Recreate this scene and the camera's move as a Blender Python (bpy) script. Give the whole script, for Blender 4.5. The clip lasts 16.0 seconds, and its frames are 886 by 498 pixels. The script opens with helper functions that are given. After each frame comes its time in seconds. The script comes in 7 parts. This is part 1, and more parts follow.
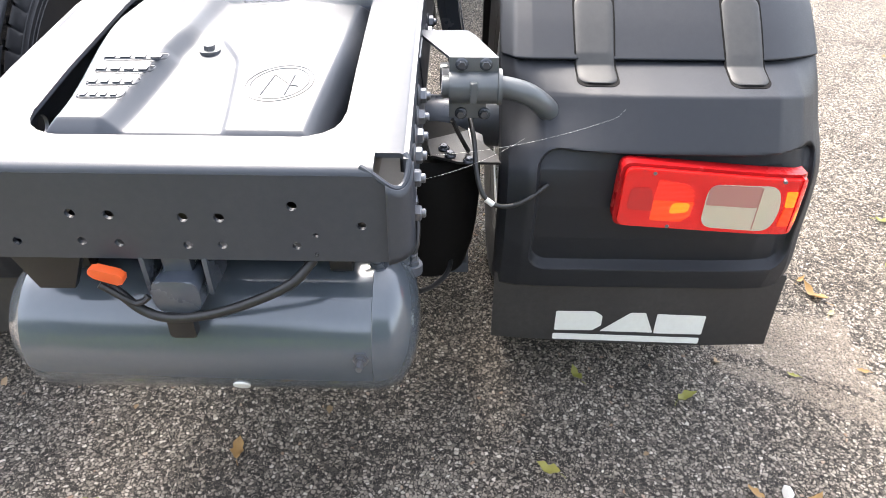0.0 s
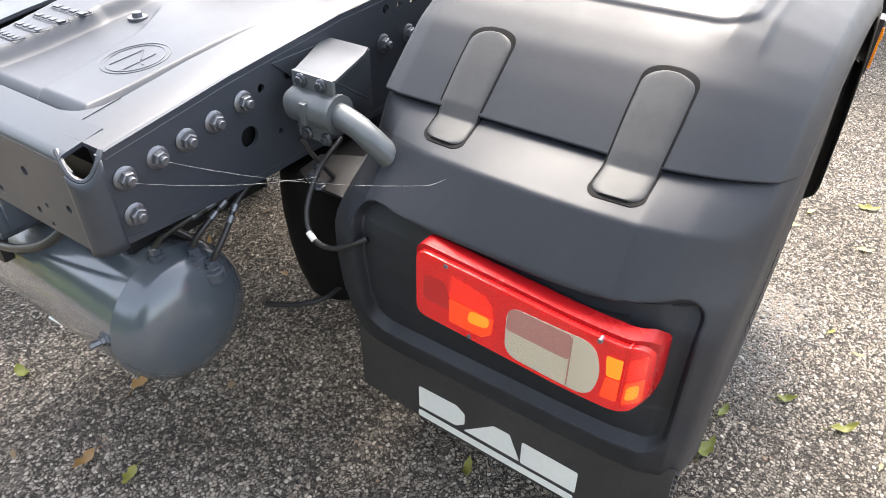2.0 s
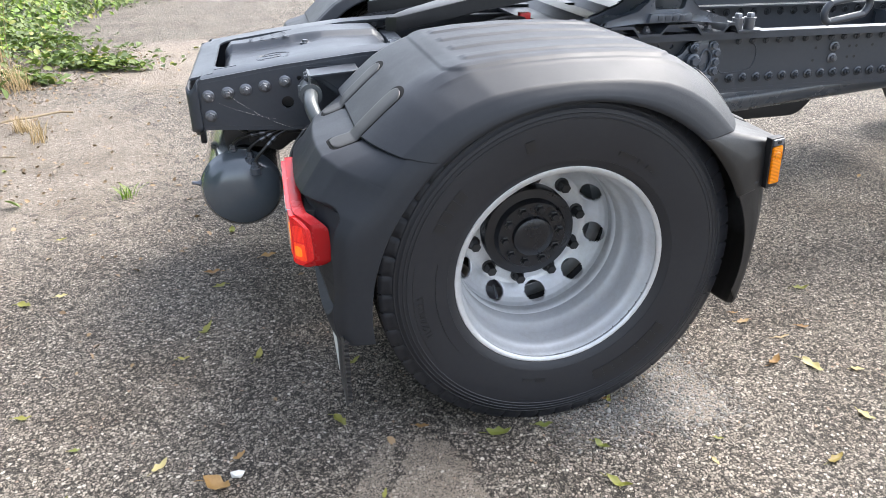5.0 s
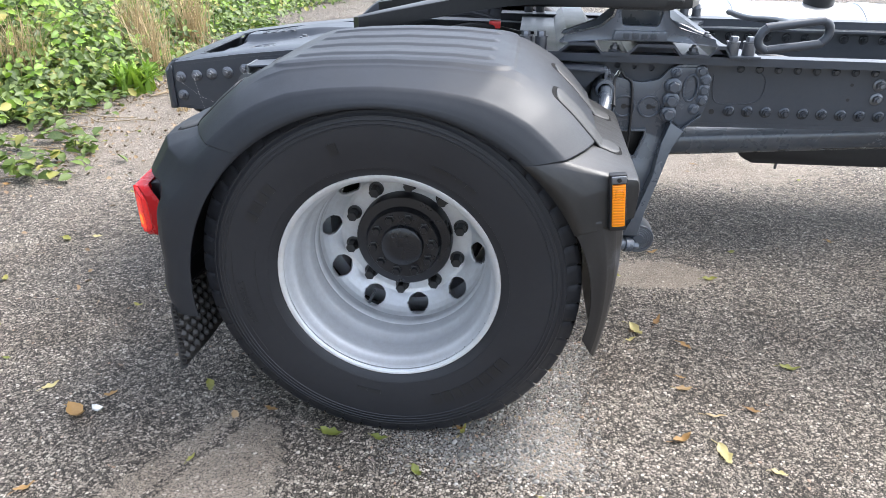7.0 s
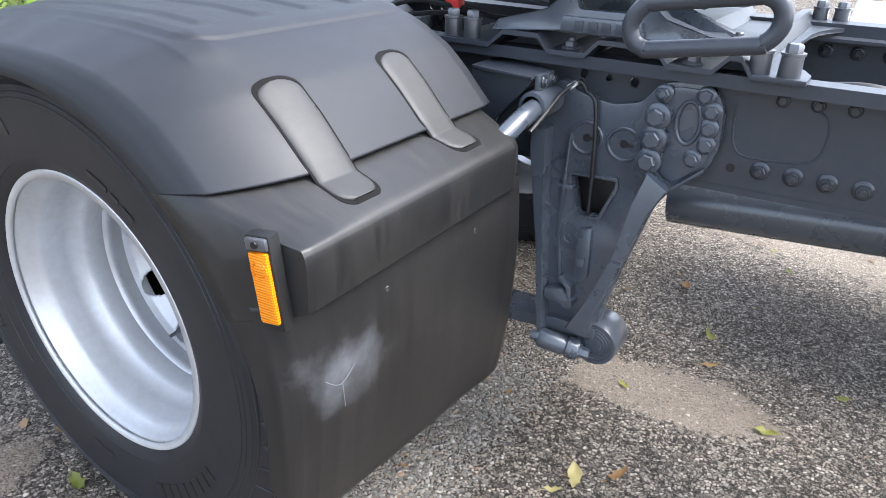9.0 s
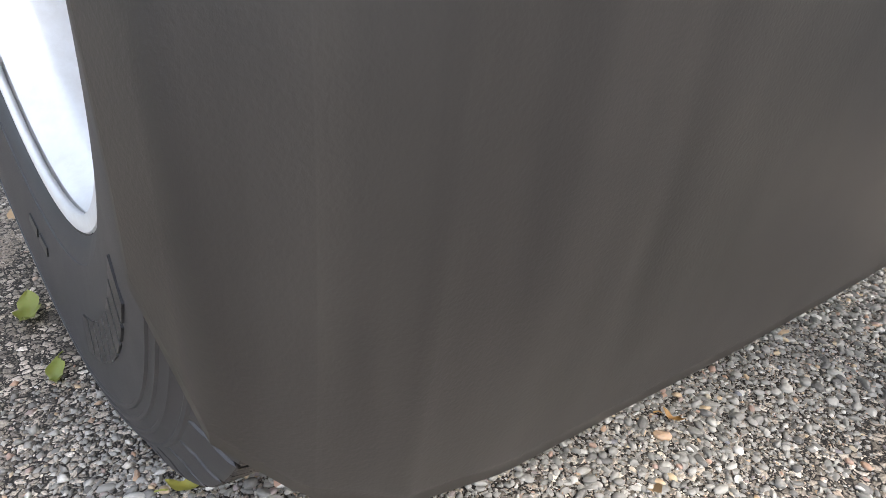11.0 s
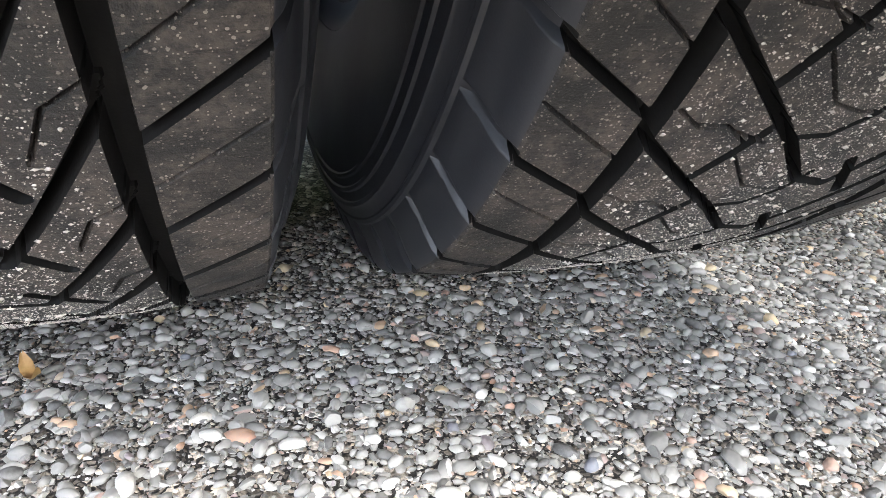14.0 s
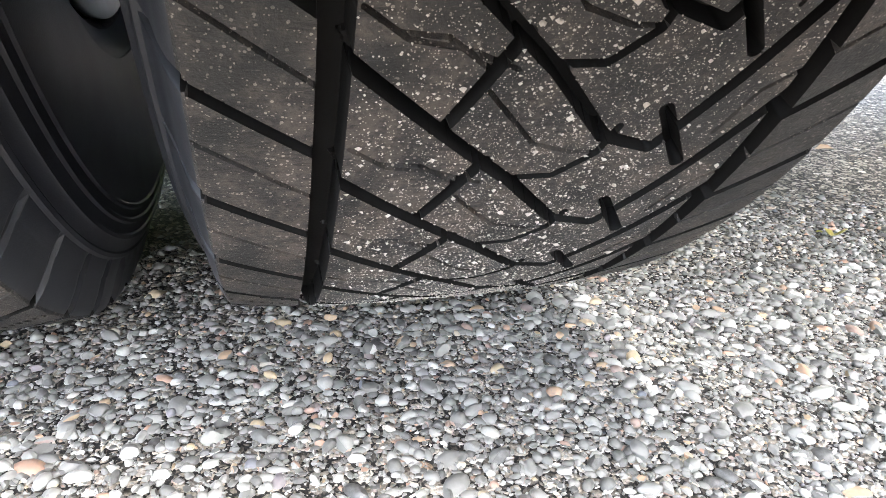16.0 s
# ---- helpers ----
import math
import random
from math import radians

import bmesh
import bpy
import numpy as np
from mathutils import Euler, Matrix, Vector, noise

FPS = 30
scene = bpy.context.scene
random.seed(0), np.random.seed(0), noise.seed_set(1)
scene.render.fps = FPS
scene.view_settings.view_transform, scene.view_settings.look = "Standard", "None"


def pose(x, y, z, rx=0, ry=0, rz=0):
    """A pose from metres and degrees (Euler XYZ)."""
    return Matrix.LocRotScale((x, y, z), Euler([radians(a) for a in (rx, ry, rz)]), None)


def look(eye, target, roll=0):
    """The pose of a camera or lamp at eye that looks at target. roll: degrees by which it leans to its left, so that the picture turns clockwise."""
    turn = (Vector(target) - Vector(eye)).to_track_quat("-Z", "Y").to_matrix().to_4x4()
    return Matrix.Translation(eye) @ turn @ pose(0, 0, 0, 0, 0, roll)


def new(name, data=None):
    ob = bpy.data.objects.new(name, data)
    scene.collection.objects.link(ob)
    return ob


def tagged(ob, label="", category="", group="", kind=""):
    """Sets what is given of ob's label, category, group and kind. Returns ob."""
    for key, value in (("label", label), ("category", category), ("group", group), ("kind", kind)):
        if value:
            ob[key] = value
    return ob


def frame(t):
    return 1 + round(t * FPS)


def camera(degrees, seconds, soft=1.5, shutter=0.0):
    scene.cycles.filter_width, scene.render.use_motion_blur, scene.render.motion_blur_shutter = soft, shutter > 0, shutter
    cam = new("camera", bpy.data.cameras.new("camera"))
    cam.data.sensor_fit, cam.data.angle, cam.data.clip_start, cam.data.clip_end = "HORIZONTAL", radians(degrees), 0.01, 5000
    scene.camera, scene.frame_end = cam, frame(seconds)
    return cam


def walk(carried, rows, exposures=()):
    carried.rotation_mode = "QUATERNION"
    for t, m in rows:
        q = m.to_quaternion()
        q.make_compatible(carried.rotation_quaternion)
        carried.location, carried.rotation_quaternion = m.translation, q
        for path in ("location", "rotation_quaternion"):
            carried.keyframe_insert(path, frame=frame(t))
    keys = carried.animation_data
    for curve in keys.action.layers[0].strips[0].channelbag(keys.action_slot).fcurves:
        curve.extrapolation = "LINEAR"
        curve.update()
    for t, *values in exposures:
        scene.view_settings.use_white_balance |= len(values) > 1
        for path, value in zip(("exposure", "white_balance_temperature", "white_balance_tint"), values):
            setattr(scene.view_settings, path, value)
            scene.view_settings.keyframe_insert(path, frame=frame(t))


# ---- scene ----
cam = camera(66.1, 16.0, soft=0.7)
PATH = [
    (0, (-1.849, 0.735, 1.362), (-0.226, 0.757, 0.193), 0.32),
    (0.5, (-1.615, 0.519, 1.327), (-0.003, 0.661, 0.152), 0.67),
    (1, (-1.427, 0.326, 1.313), (0.160, 0.692, 0.152), 0.64),
    (1.5, (-1.337, 0.103, 1.314), (0.156, 0.746, 0.149), 0.62),
    (2, (-1.374, -0.110, 1.350), (-0.044, 0.800, 0.165), 0.17),
    (2.5, (-1.424, -0.355, 1.402), (-0.227, 0.739, 0.232), -0.30),
    (3, (-1.300, -0.594, 1.419), (-0.216, 0.684, 0.327), -0.23),
    (3.2, (-1.251, -0.691, 1.422), (-0.229, 0.672, 0.375), -0.22),
    (5.3, (-0.599, -1.597, 1.384), (-0.254, 0.147, 0.468), 0.28),
    (5.5, (-0.532, -1.667, 1.407), (-0.236, 0.086, 0.490), 0.36),
    (6, (-0.253, -1.783, 1.404), (-0.065, -0.012, 0.493), 0.25),
    (6.5, (0.022, -1.750, 1.381), (0.019, 0.035, 0.478), 0.45),
    (7, (0.330, -1.528, 1.378), (0.115, 0.245, 0.478), 0.56),
    (7.5, (0.692, -1.322, 1.357), (0.269, 0.416, 0.462), 0.62),
    (8, (0.987, -1.146, 1.354), (0.323, 0.521, 0.469), 0.91),
    (8.5, (1.175, -0.872, 1.306), (0.349, 0.723, 0.426), 1.02),
    (9, (1.163, -0.579, 1.215), (0.194, 0.927, 0.326), 1.27),
    (9.5, (1.059, -0.316, 1.129), (-0.060, 1.039, 0.174), 1.44),
    (10, (0.869, -0.177, 0.894), (-0.344, 1.051, -0.116), 0.85),
    (12.3, (0.631, 0.020, 0.297), (-0.961, 0.831, -0.603), 2.31),
    (12.5, (0.636, 0.058, 0.294), (-0.996, 0.790, -0.600), 2.28),
    (13, (0.632, 0.107, 0.271), (-1.033, 0.768, -0.617), 2.34),
    (13.5, (0.617, 0.126, 0.257), (-1.070, 0.738, -0.626), 2.40),
    (14, (0.605, 0.236, 0.251), (-1.121, 0.818, -0.575), 2.52),
    (14.5, (0.595, 0.322, 0.250), (-1.150, 0.883, -0.550), 2.72),
    (15, (0.592, 0.356, 0.254), (-1.166, 0.899, -0.530), 2.72),
    (15.5, (0.601, 0.373, 0.249), (-1.164, 0.901, -0.529), 2.69),
    (16, (0.631, 0.357, 0.260), (-1.139, 0.875, -0.514), 2.54),
]
walk(cam, [(t, look(eye, target, roll)) for t, eye, target, roll in PATH],
     exposures=[(0, 2.97, 6750, 12), (0.5, 2.74, 6650, 12), (1, 2.67, 6550, 12), (2, 2.77, 6800, 11), (3, 2.74, 6750, 10), (5.5, 2.20, 6280, 10), (7, 2.24, 6150, 10), (8, 2.28, 6200, 11), (9, 2.42, 6100, 11), (9.6, 2.8, 6000, 9), (10, 2.72, 6450, 11), (12.3, 3.15, 6550, 10), (12.7, 3.5, 6550, 10), (13, 3.8, 6300, 10), (13.5, 3.85, 6230, 10), (14, 4.05, 6200, 10), (14.5, 4.52, 6200, 10), (16, 4.55, 6180, 10)])

# ---- light: hazy sky with a broad soft sun on the far side of the truck ----
SUN_EL, SUN_AZ = radians(54), radians(66)      # azimuth from +y towards +x
world = bpy.data.worlds.new("sky")
scene.world = world
world.use_nodes = True
wn = world.node_tree
sky = wn.nodes.new("ShaderNodeTexSky")
sky.sky_type = "NISHITA"
sky.sun_disc = False
sky.sun_elevation, sky.sun_rotation = SUN_EL, SUN_AZ
sky.air_density, sky.dust_density, sky.ozone_density = 1.0, 3.0, 1.0
haze = wn.nodes.new("ShaderNodeHueSaturation")      # thin high cloud takes most of the blue
haze.inputs["Saturation"].default_value = 0.52
wn.links.new(sky.outputs["Color"], haze.inputs["Color"])
wn.links.new(haze.outputs["Color"], wn.nodes["Background"].inputs["Color"])
wn.nodes["Background"].inputs["Strength"].default_value = 0.135
sun = new("sun", bpy.data.lights.new("sun", "SUN"))
sun.data.energy, sun.data.angle, sun.data.color = 1.0, radians(32), (1.0, 0.95, 0.88)
toward = Vector((math.sin(SUN_AZ) * math.cos(SUN_EL), math.cos(SUN_AZ) * math.cos(SUN_EL), math.sin(SUN_EL)))
sun.matrix_world = look(toward * 20, (0, 0, 0))
scene.view_settings.exposure = 0.0


# ---- materials ----
class Nodes:
    """A short way to wire a node material."""

    def __init__(self, name):
        self.mat = bpy.data.materials.new(name)
        self.mat.use_nodes = True
        self.tree = self.mat.node_tree
        self.bsdf = self.tree.nodes["Principled BSDF"]
        self.coord = self.tree.nodes.new("ShaderNodeTexCoord").outputs["Object"]

    def node(self, kind, **sets):
        n = self.tree.nodes.new("ShaderNode" + kind)
        for key, value in sets.items():
            n.inputs[key.replace("_", " ")].default_value = value
        return n

    def link(self, a, b):
        self.tree.links.new(a, b)

    def noise(self, scale, detail=4.0, rough=0.6, vector=None):
        n = self.node("TexNoise", Scale=scale, Detail=detail, Roughness=rough)
        self.link(vector or self.coord, n.inputs["Vector"])
        return n.outputs["Fac"]

    def ramp(self, fac, stops):
        n = self.node("ValToRGB")
        el = n.color_ramp.elements
        while len(el) < len(stops):
            el.new(0.5)
        for e, (at, c) in zip(el, stops):
            e.position = at
            e.color = (*c, 1) if len(c) == 3 else c
        self.link(fac, n.inputs["Fac"])
        return n.outputs["Color"]

    def mix(self, fac, a, b, how="MIX"):
        n = self.node("MixRGB")
        n.blend_type = how
        for sock, v in zip(n.inputs, (fac, a, b)):
            if isinstance(v, (int, float)):
                sock.default_value = v
            elif isinstance(v, tuple):
                sock.default_value = (*v, 1)
            else:
                self.link(v, sock)
        return n.outputs["Color"]

    def math(self, how, a, b=0.0):
        n = self.node("Math")
        n.operation = how
        for sock, v in zip(n.inputs, (a, b)):
            if isinstance(v, (int, float)):
                sock.default_value = v
            else:
                self.link(v, sock)
        return n.outputs["Value"]

    def bump(self, height, strength, distance):
        n = self.node("Bump", Strength=strength, Distance=distance)
        self.link(height, n.inputs["Height"])
        if self.bsdf.inputs["Normal"].is_linked:
            self.link(self.bsdf.inputs["Normal"].links[0].from_socket, n.inputs["Normal"])
        self.link(n.outputs["Normal"], self.bsdf.inputs["Normal"])

    def set(self, **values):
        for key, v in values.items():
            sock = self.bsdf.inputs[key.replace("_", " ")]
            if isinstance(v, (int, float)):
                sock.default_value = v
            elif isinstance(v, tuple):
                sock.default_value = (*v, 1)
            else:
                self.link(v, sock)
        return self


def worn(name, base, dust, rough, metal=0.0, grain=900.0, bump=0.06, amount=0.35, coat=0.0, spec=0.5):
    """A painted, moulded or rubber surface: grain, blotches of dust, uneven gloss."""
    m = Nodes(name)
    blotch = m.noise(5.0, 6.0, 0.62)
    fine = m.noise(60.0, 5.0, 0.7)
    both = m.math("MULTIPLY", blotch, fine)
    fac = m.ramp(both, [(0.16, (0, 0, 0)), (0.46, (amount, amount, amount))])
    m.set(Base_Color=m.mix(fac, base, dust), Metallic=metal,
          Roughness=m.ramp(blotch, [(0.3, (rough - 0.06,) * 3), (0.7, (rough + 0.08,) * 3)]), Coat_Weight=coat, Coat_Roughness=0.15, Specular_IOR_Level=spec)
    m.bump(m.noise(grain, 3.0, 0.6), 0.25, 0.0006 * bump / 0.06)
    return m.mat


PLASTIC = worn("mudguard_plastic", (0.0138, 0.0160, 0.0205), (0.029, 0.031, 0.035), 0.50, grain=1500.0, bump=0.05, spec=0.42)


def streaked_plastic():
    """The same plastic where rain has drawn dusty runs down the steep front."""
    m = Nodes("rain_streaked_plastic")
    tall = m.node("Mapping")
    tall.inputs["Scale"].default_value = (0.15, 1.0, 0.045)
    m.link(m.coord, tall.inputs["Vector"])
    runs, fine = m.noise(75.0, 5.0, 0.7, tall.outputs["Vector"]), m.noise(190.0, 3.0, 0.7, tall.outputs["Vector"])
    blotch = m.noise(6.0, 5.0, 0.6)
    dust = m.ramp(m.math("MULTIPLY", runs, m.math("ADD", blotch, fine)), [(0.42, (0.02,) * 3), (0.80, (0.34,) * 3)])
    m.set(Base_Color=m.mix(dust, (0.0070, 0.0072, 0.0076), (0.050, 0.044, 0.038)), Roughness=m.ramp(runs, [(0.35, (0.38,) * 3), (0.65, (0.50,) * 3)]), Specular_IOR_Level=0.6)
    m.bump(m.noise(1500.0, 3.0, 0.6), 0.25, 0.0005)
    return m.mat


PLASTIC_STREAKED = streaked_plastic()
STRAP = worn("strap_rubber", (0.026, 0.0265, 0.0262), (0.060, 0.058, 0.054), 0.54, grain=1200.0, bump=0.03)
FLAP = worn("flap_rubber", (0.028, 0.027, 0.027), (0.09, 0.085, 0.078), 0.48, grain=700.0, bump=0.08)


def scuffed_flap():
    """Rubber flap with a cloudy stress mark where it was once folded."""
    m = Nodes("scuffed_flap_rubber")
    mp = m.node("Mapping")
    mp.vector_type = "TEXTURE"
    mp.inputs["Location"].default_value = (0.59, 0.058, 0.590)
    mp.inputs["Rotation"].default_value = (radians(-10), 0, 0)
    mp.inputs["Scale"].default_value = (0.2, 0.112, 0.072)
    m.link(m.coord, mp.inputs["Vector"])
    ln = m.node("VectorMath")
    ln.operation = "LENGTH"
    m.link(mp.outputs["Vector"], ln.inputs[0])
    cloud = m.math("ADD", ln.outputs["Value"], m.math("MULTIPLY", m.math("SUBTRACT", m.noise(16.0, 6.0, 0.62), 0.5), 1.7))
    mark = m.ramp(cloud, [(0.10, (0.30,) * 3), (0.55, (0.12,) * 3), (0.95, (0, 0, 0))])
    blotch = m.noise(6.0, 6.0, 0.62)
    streak = m.node("TexNoise", Scale=1.0, Detail=5.0)
    st = m.node("Mapping")
    st.inputs["Scale"].default_value = (30, 60, 3)
    m.link(m.coord, st.inputs["Vector"])
    m.link(st.outputs["Vector"], streak.inputs["Vector"])
    dust = m.ramp(m.math("MULTIPLY", blotch, streak.outputs["Fac"]), [(0.18, (0, 0, 0)), (0.45, (0.5,) * 3)])
    tone = m.mix(dust, (0.0095, 0.0090, 0.0090), (0.030, 0.028, 0.026))
    m.set(Base_Color=m.mix(mark, tone, (0.34, 0.36, 0.40)), Roughness=0.44, Specular_IOR_Level=0.5)
    m.bump(m.noise(700.0, 3.0, 0.6), 0.2, 0.0006)
    m.bump(m.noise(7.0, 3.0, 0.5), 0.3, 0.006)
    return m.mat


FLAP_MARKED = scuffed_flap()
PAINT = worn("chassis_paint", (0.030, 0.036, 0.046), (0.075, 0.076, 0.080), 0.40, grain=500.0, bump=0.05, amount=0.25, spec=0.55)
CLAMP_PAINT = worn("clamp_paint", (0.098, 0.108, 0.112), (0.14, 0.14, 0.135), 0.34, metal=0.2, grain=500.0, bump=0.05, amount=0.25)
BOLT_PAINT = worn("bolt_paint", (0.050, 0.056, 0.066), (0.10, 0.10, 0.10), 0.22, metal=0.35, grain=400.0, bump=0.05, amount=0.3)
PAINT_DARK = worn("cast_paint", (0.056, 0.068, 0.086), (0.12, 0.124, 0.130), 0.27, metal=0.1, grain=350.0, bump=0.06, amount=0.3, coat=0.3, spec=0.65)
BLACK = worn("black_parts", (0.007, 0.007, 0.008), (0.03, 0.028, 0.025), 0.45, grain=800.0, bump=0.05)
HUB = worn("hub_paint", (0.009, 0.010, 0.013), (0.035, 0.035, 0.036), 0.28, grain=300.0, bump=0.05, amount=0.2)
STEEL = worn("bolt_steel", (0.17, 0.178, 0.195), (0.10, 0.096, 0.085), 0.38, metal=0.75, grain=600.0, bump=0.06)
RIM = worn("rim_silver", (0.62, 0.635, 0.65), (0.42, 0.40, 0.37), 0.38, metal=0.45, grain=900.0, bump=0.04, amount=0.5)
RIM_DULL = worn("silencer_metal", (0.30, 0.29, 0.27), (0.16, 0.13, 0.10), 0.45, metal=0.5, grain=300.0, bump=0.08, amount=0.6)
ALU = worn("tank_aluminium", (0.52, 0.53, 0.54), (0.36, 0.36, 0.35), 0.32, metal=0.8, grain=400.0, bump=0.04)
TANKPAINT = worn("tank_paint", (0.072, 0.088, 0.104), (0.13, 0.135, 0.135), 0.16, metal=0.1, grain=300.0, bump=0.03, amount=0.15, coat=0.8)
WHITE = worn("white_print", (0.74, 0.75, 0.70), (0.5, 0.48, 0.42), 0.5, grain=600.0, bump=0.04, amount=0.25)
PALE_MARK = worn("pale_scratch", (0.30, 0.31, 0.34), (0.15, 0.15, 0.16), 0.6)
ORANGE = worn("orange_plastic", (0.72, 0.10, 0.02), (0.4, 0.12, 0.06), 0.4)
CABLE = worn("cable_jacket", (0.012, 0.012, 0.013), (0.06, 0.06, 0.055), 0.4)
RED_CAP = worn("red_cap", (0.62, 0.03, 0.025), (0.3, 0.06, 0.05), 0.4)


def lens(name, colour, ribs, glow=0.0, glow_colour=(1, 0.4, 0.05)):
    """Moulded lamp glass: saturated, glossy, with fine optics behind the face."""
    m = Nodes(name)
    w = m.node("TexWave", Scale=ribs, Distortion=0.0)
    m.link(m.coord, w.inputs["Vector"])
    w.bands_direction = "Z"
    tone = m.mix(m.ramp(w.outputs["Fac"], [(0.2, (0.25,) * 3), (0.8, (1.0,) * 3)]), tuple(c * 0.5 for c in colour), colour)
    m.set(Base_Color=tone, Roughness=0.16, Coat_Weight=0.2, Coat_Roughness=0.05, Subsurface_Weight=0.25,
          Subsurface_Scale=0.01)
    if glow:
        m.set(Emission_Color=glow_colour, Emission_Strength=glow)
    m.bump(w.outputs["Fac"], 0.2, 0.001)
    return m.mat


RED = lens("red_lens", (0.90, 0.020, 0.020), 700.0)
RED_RIM = worn("red_rim", (0.34, 0.008, 0.010), (0.20, 0.02, 0.02), 0.25, amount=0.2, spec=0.22)
RED_DEEP = lens("deep_red_lens", (0.66, 0.022, 0.022), 260.0)
AMBER = lens("amber_lens", (0.95, 0.290, 0.004), 80.0)
AMBER_LIT = lens("lit_amber_lens", (0.90, 0.11, 0.01), 110.0, 0.22, (1.0, 0.20, 0.01))
AMBER_DIM = lens("ribbed_red_lens", (0.92, 0.030, 0.020), 110.0, 0.06, (1.0, 0.03, 0.01))
AMBER_RED = lens("orange_red_lens", (0.95, 0.055, 0.016), 110.0, 0.09, (1.0, 0.06, 0.006))
CREAM = lens("cream_lens", (0.64, 0.56, 0.42), 600.0)
PINK = lens("pink_lens", (0.50, 0.24, 0.20), 200.0)


def rubber_tread():
    m = Nodes("tyre_rubber")
    big, mid = m.noise(9.0, 5.0, 0.6), m.noise(45.0, 5.0, 0.65)
    tone = m.ramp(mid, [(0.36, (0.0050, 0.0047, 0.0045)), (0.62, (0.0230, 0.0198, 0.0175))])
    # brown dust worn into the face
    veil = m.ramp(m.math("MULTIPLY", m.math("MULTIPLY", big, mid), m.noise(260.0, 4.0, 0.75)), [(0.12, (0, 0, 0)), (0.185, (0.58, 0.58, 0.58))])
    tone = m.mix(veil, tone, (0.071, 0.056, 0.045))
    # fine wear cracks and scuffs that run across the tread
    stretch = m.node("Mapping")
    stretch.inputs["Scale"].default_value = (7.0, 1.0, 7.0)
    m.link(m.coord, stretch.inputs["Vector"])
    crack, scuff = m.node("TexNoise", Scale=42.0, Detail=6.0, Roughness=0.75), m.node("TexNoise", Scale=95.0, Detail=4.0, Roughness=0.8)
    for n in (crack, scuff):
        m.link(stretch.outputs["Vector"], n.inputs["Vector"])
    lines = m.ramp(crack.outputs["Fac"], [(0.36, (0.25,) * 3), (0.44, (1, 1, 1))])
    tone = m.mix(1.0, tone, lines, "MULTIPLY")
    tone = m.mix(m.ramp(scuff.outputs["Fac"], [(0.63, (0, 0, 0)), (0.72, (0.55,) * 3)]), tone, (0.12, 0.10, 0.085))
    # fine pale specks of stone dust pressed into the face
    for scale, share in ((620.0, 0.90), (1100.0, 0.86)):
        dot = m.node("TexVoronoi", Scale=scale)
        m.link(m.coord, dot.inputs["Vector"])
        sep = m.node("SeparateColor")
        m.link(dot.outputs["Color"], sep.inputs["Color"])
        speck = m.math("MULTIPLY", m.math("GREATER_THAN", sep.outputs[0], share), m.math("LESS_THAN", dot.outputs["Distance"], 0.36))
        thick = m.ramp(m.math("MULTIPLY", big, mid), [(0.16, (0.12,) * 3), (0.34, (0.8,) * 3)])
        tone = m.mix(m.math("MULTIPLY", speck, thick), tone, (0.24, 0.21, 0.18))
    m.set(Base_Color=tone, Roughness=m.ramp(big, [(0.3, (0.52,) * 3), (0.7, (0.74,) * 3)]), Specular_IOR_Level=0.38)
    m.bump(crack.outputs["Fac"], 0.5, 0.0012)
    m.bump(m.noise(520.0, 4.0, 0.75), 0.6, 0.0010)
    m.bump(m.noise(70.0, 4.0, 0.6), 0.2, 0.0015)
    return m.mat


RUBBER = rubber_tread()
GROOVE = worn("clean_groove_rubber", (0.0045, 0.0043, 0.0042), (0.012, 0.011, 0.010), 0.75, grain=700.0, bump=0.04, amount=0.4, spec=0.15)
SIDEWALL = worn("sidewall_rubber", (0.0095, 0.0105, 0.0140), (0.024, 0.0245, 0.027), 0.50, grain=700.0, bump=0.04, amount=0.4)
LETTER = worn("raised_lettering", (0.0075, 0.0080, 0.0095), (0.022, 0.022, 0.023), 0.40, grain=700.0, bump=0.04)


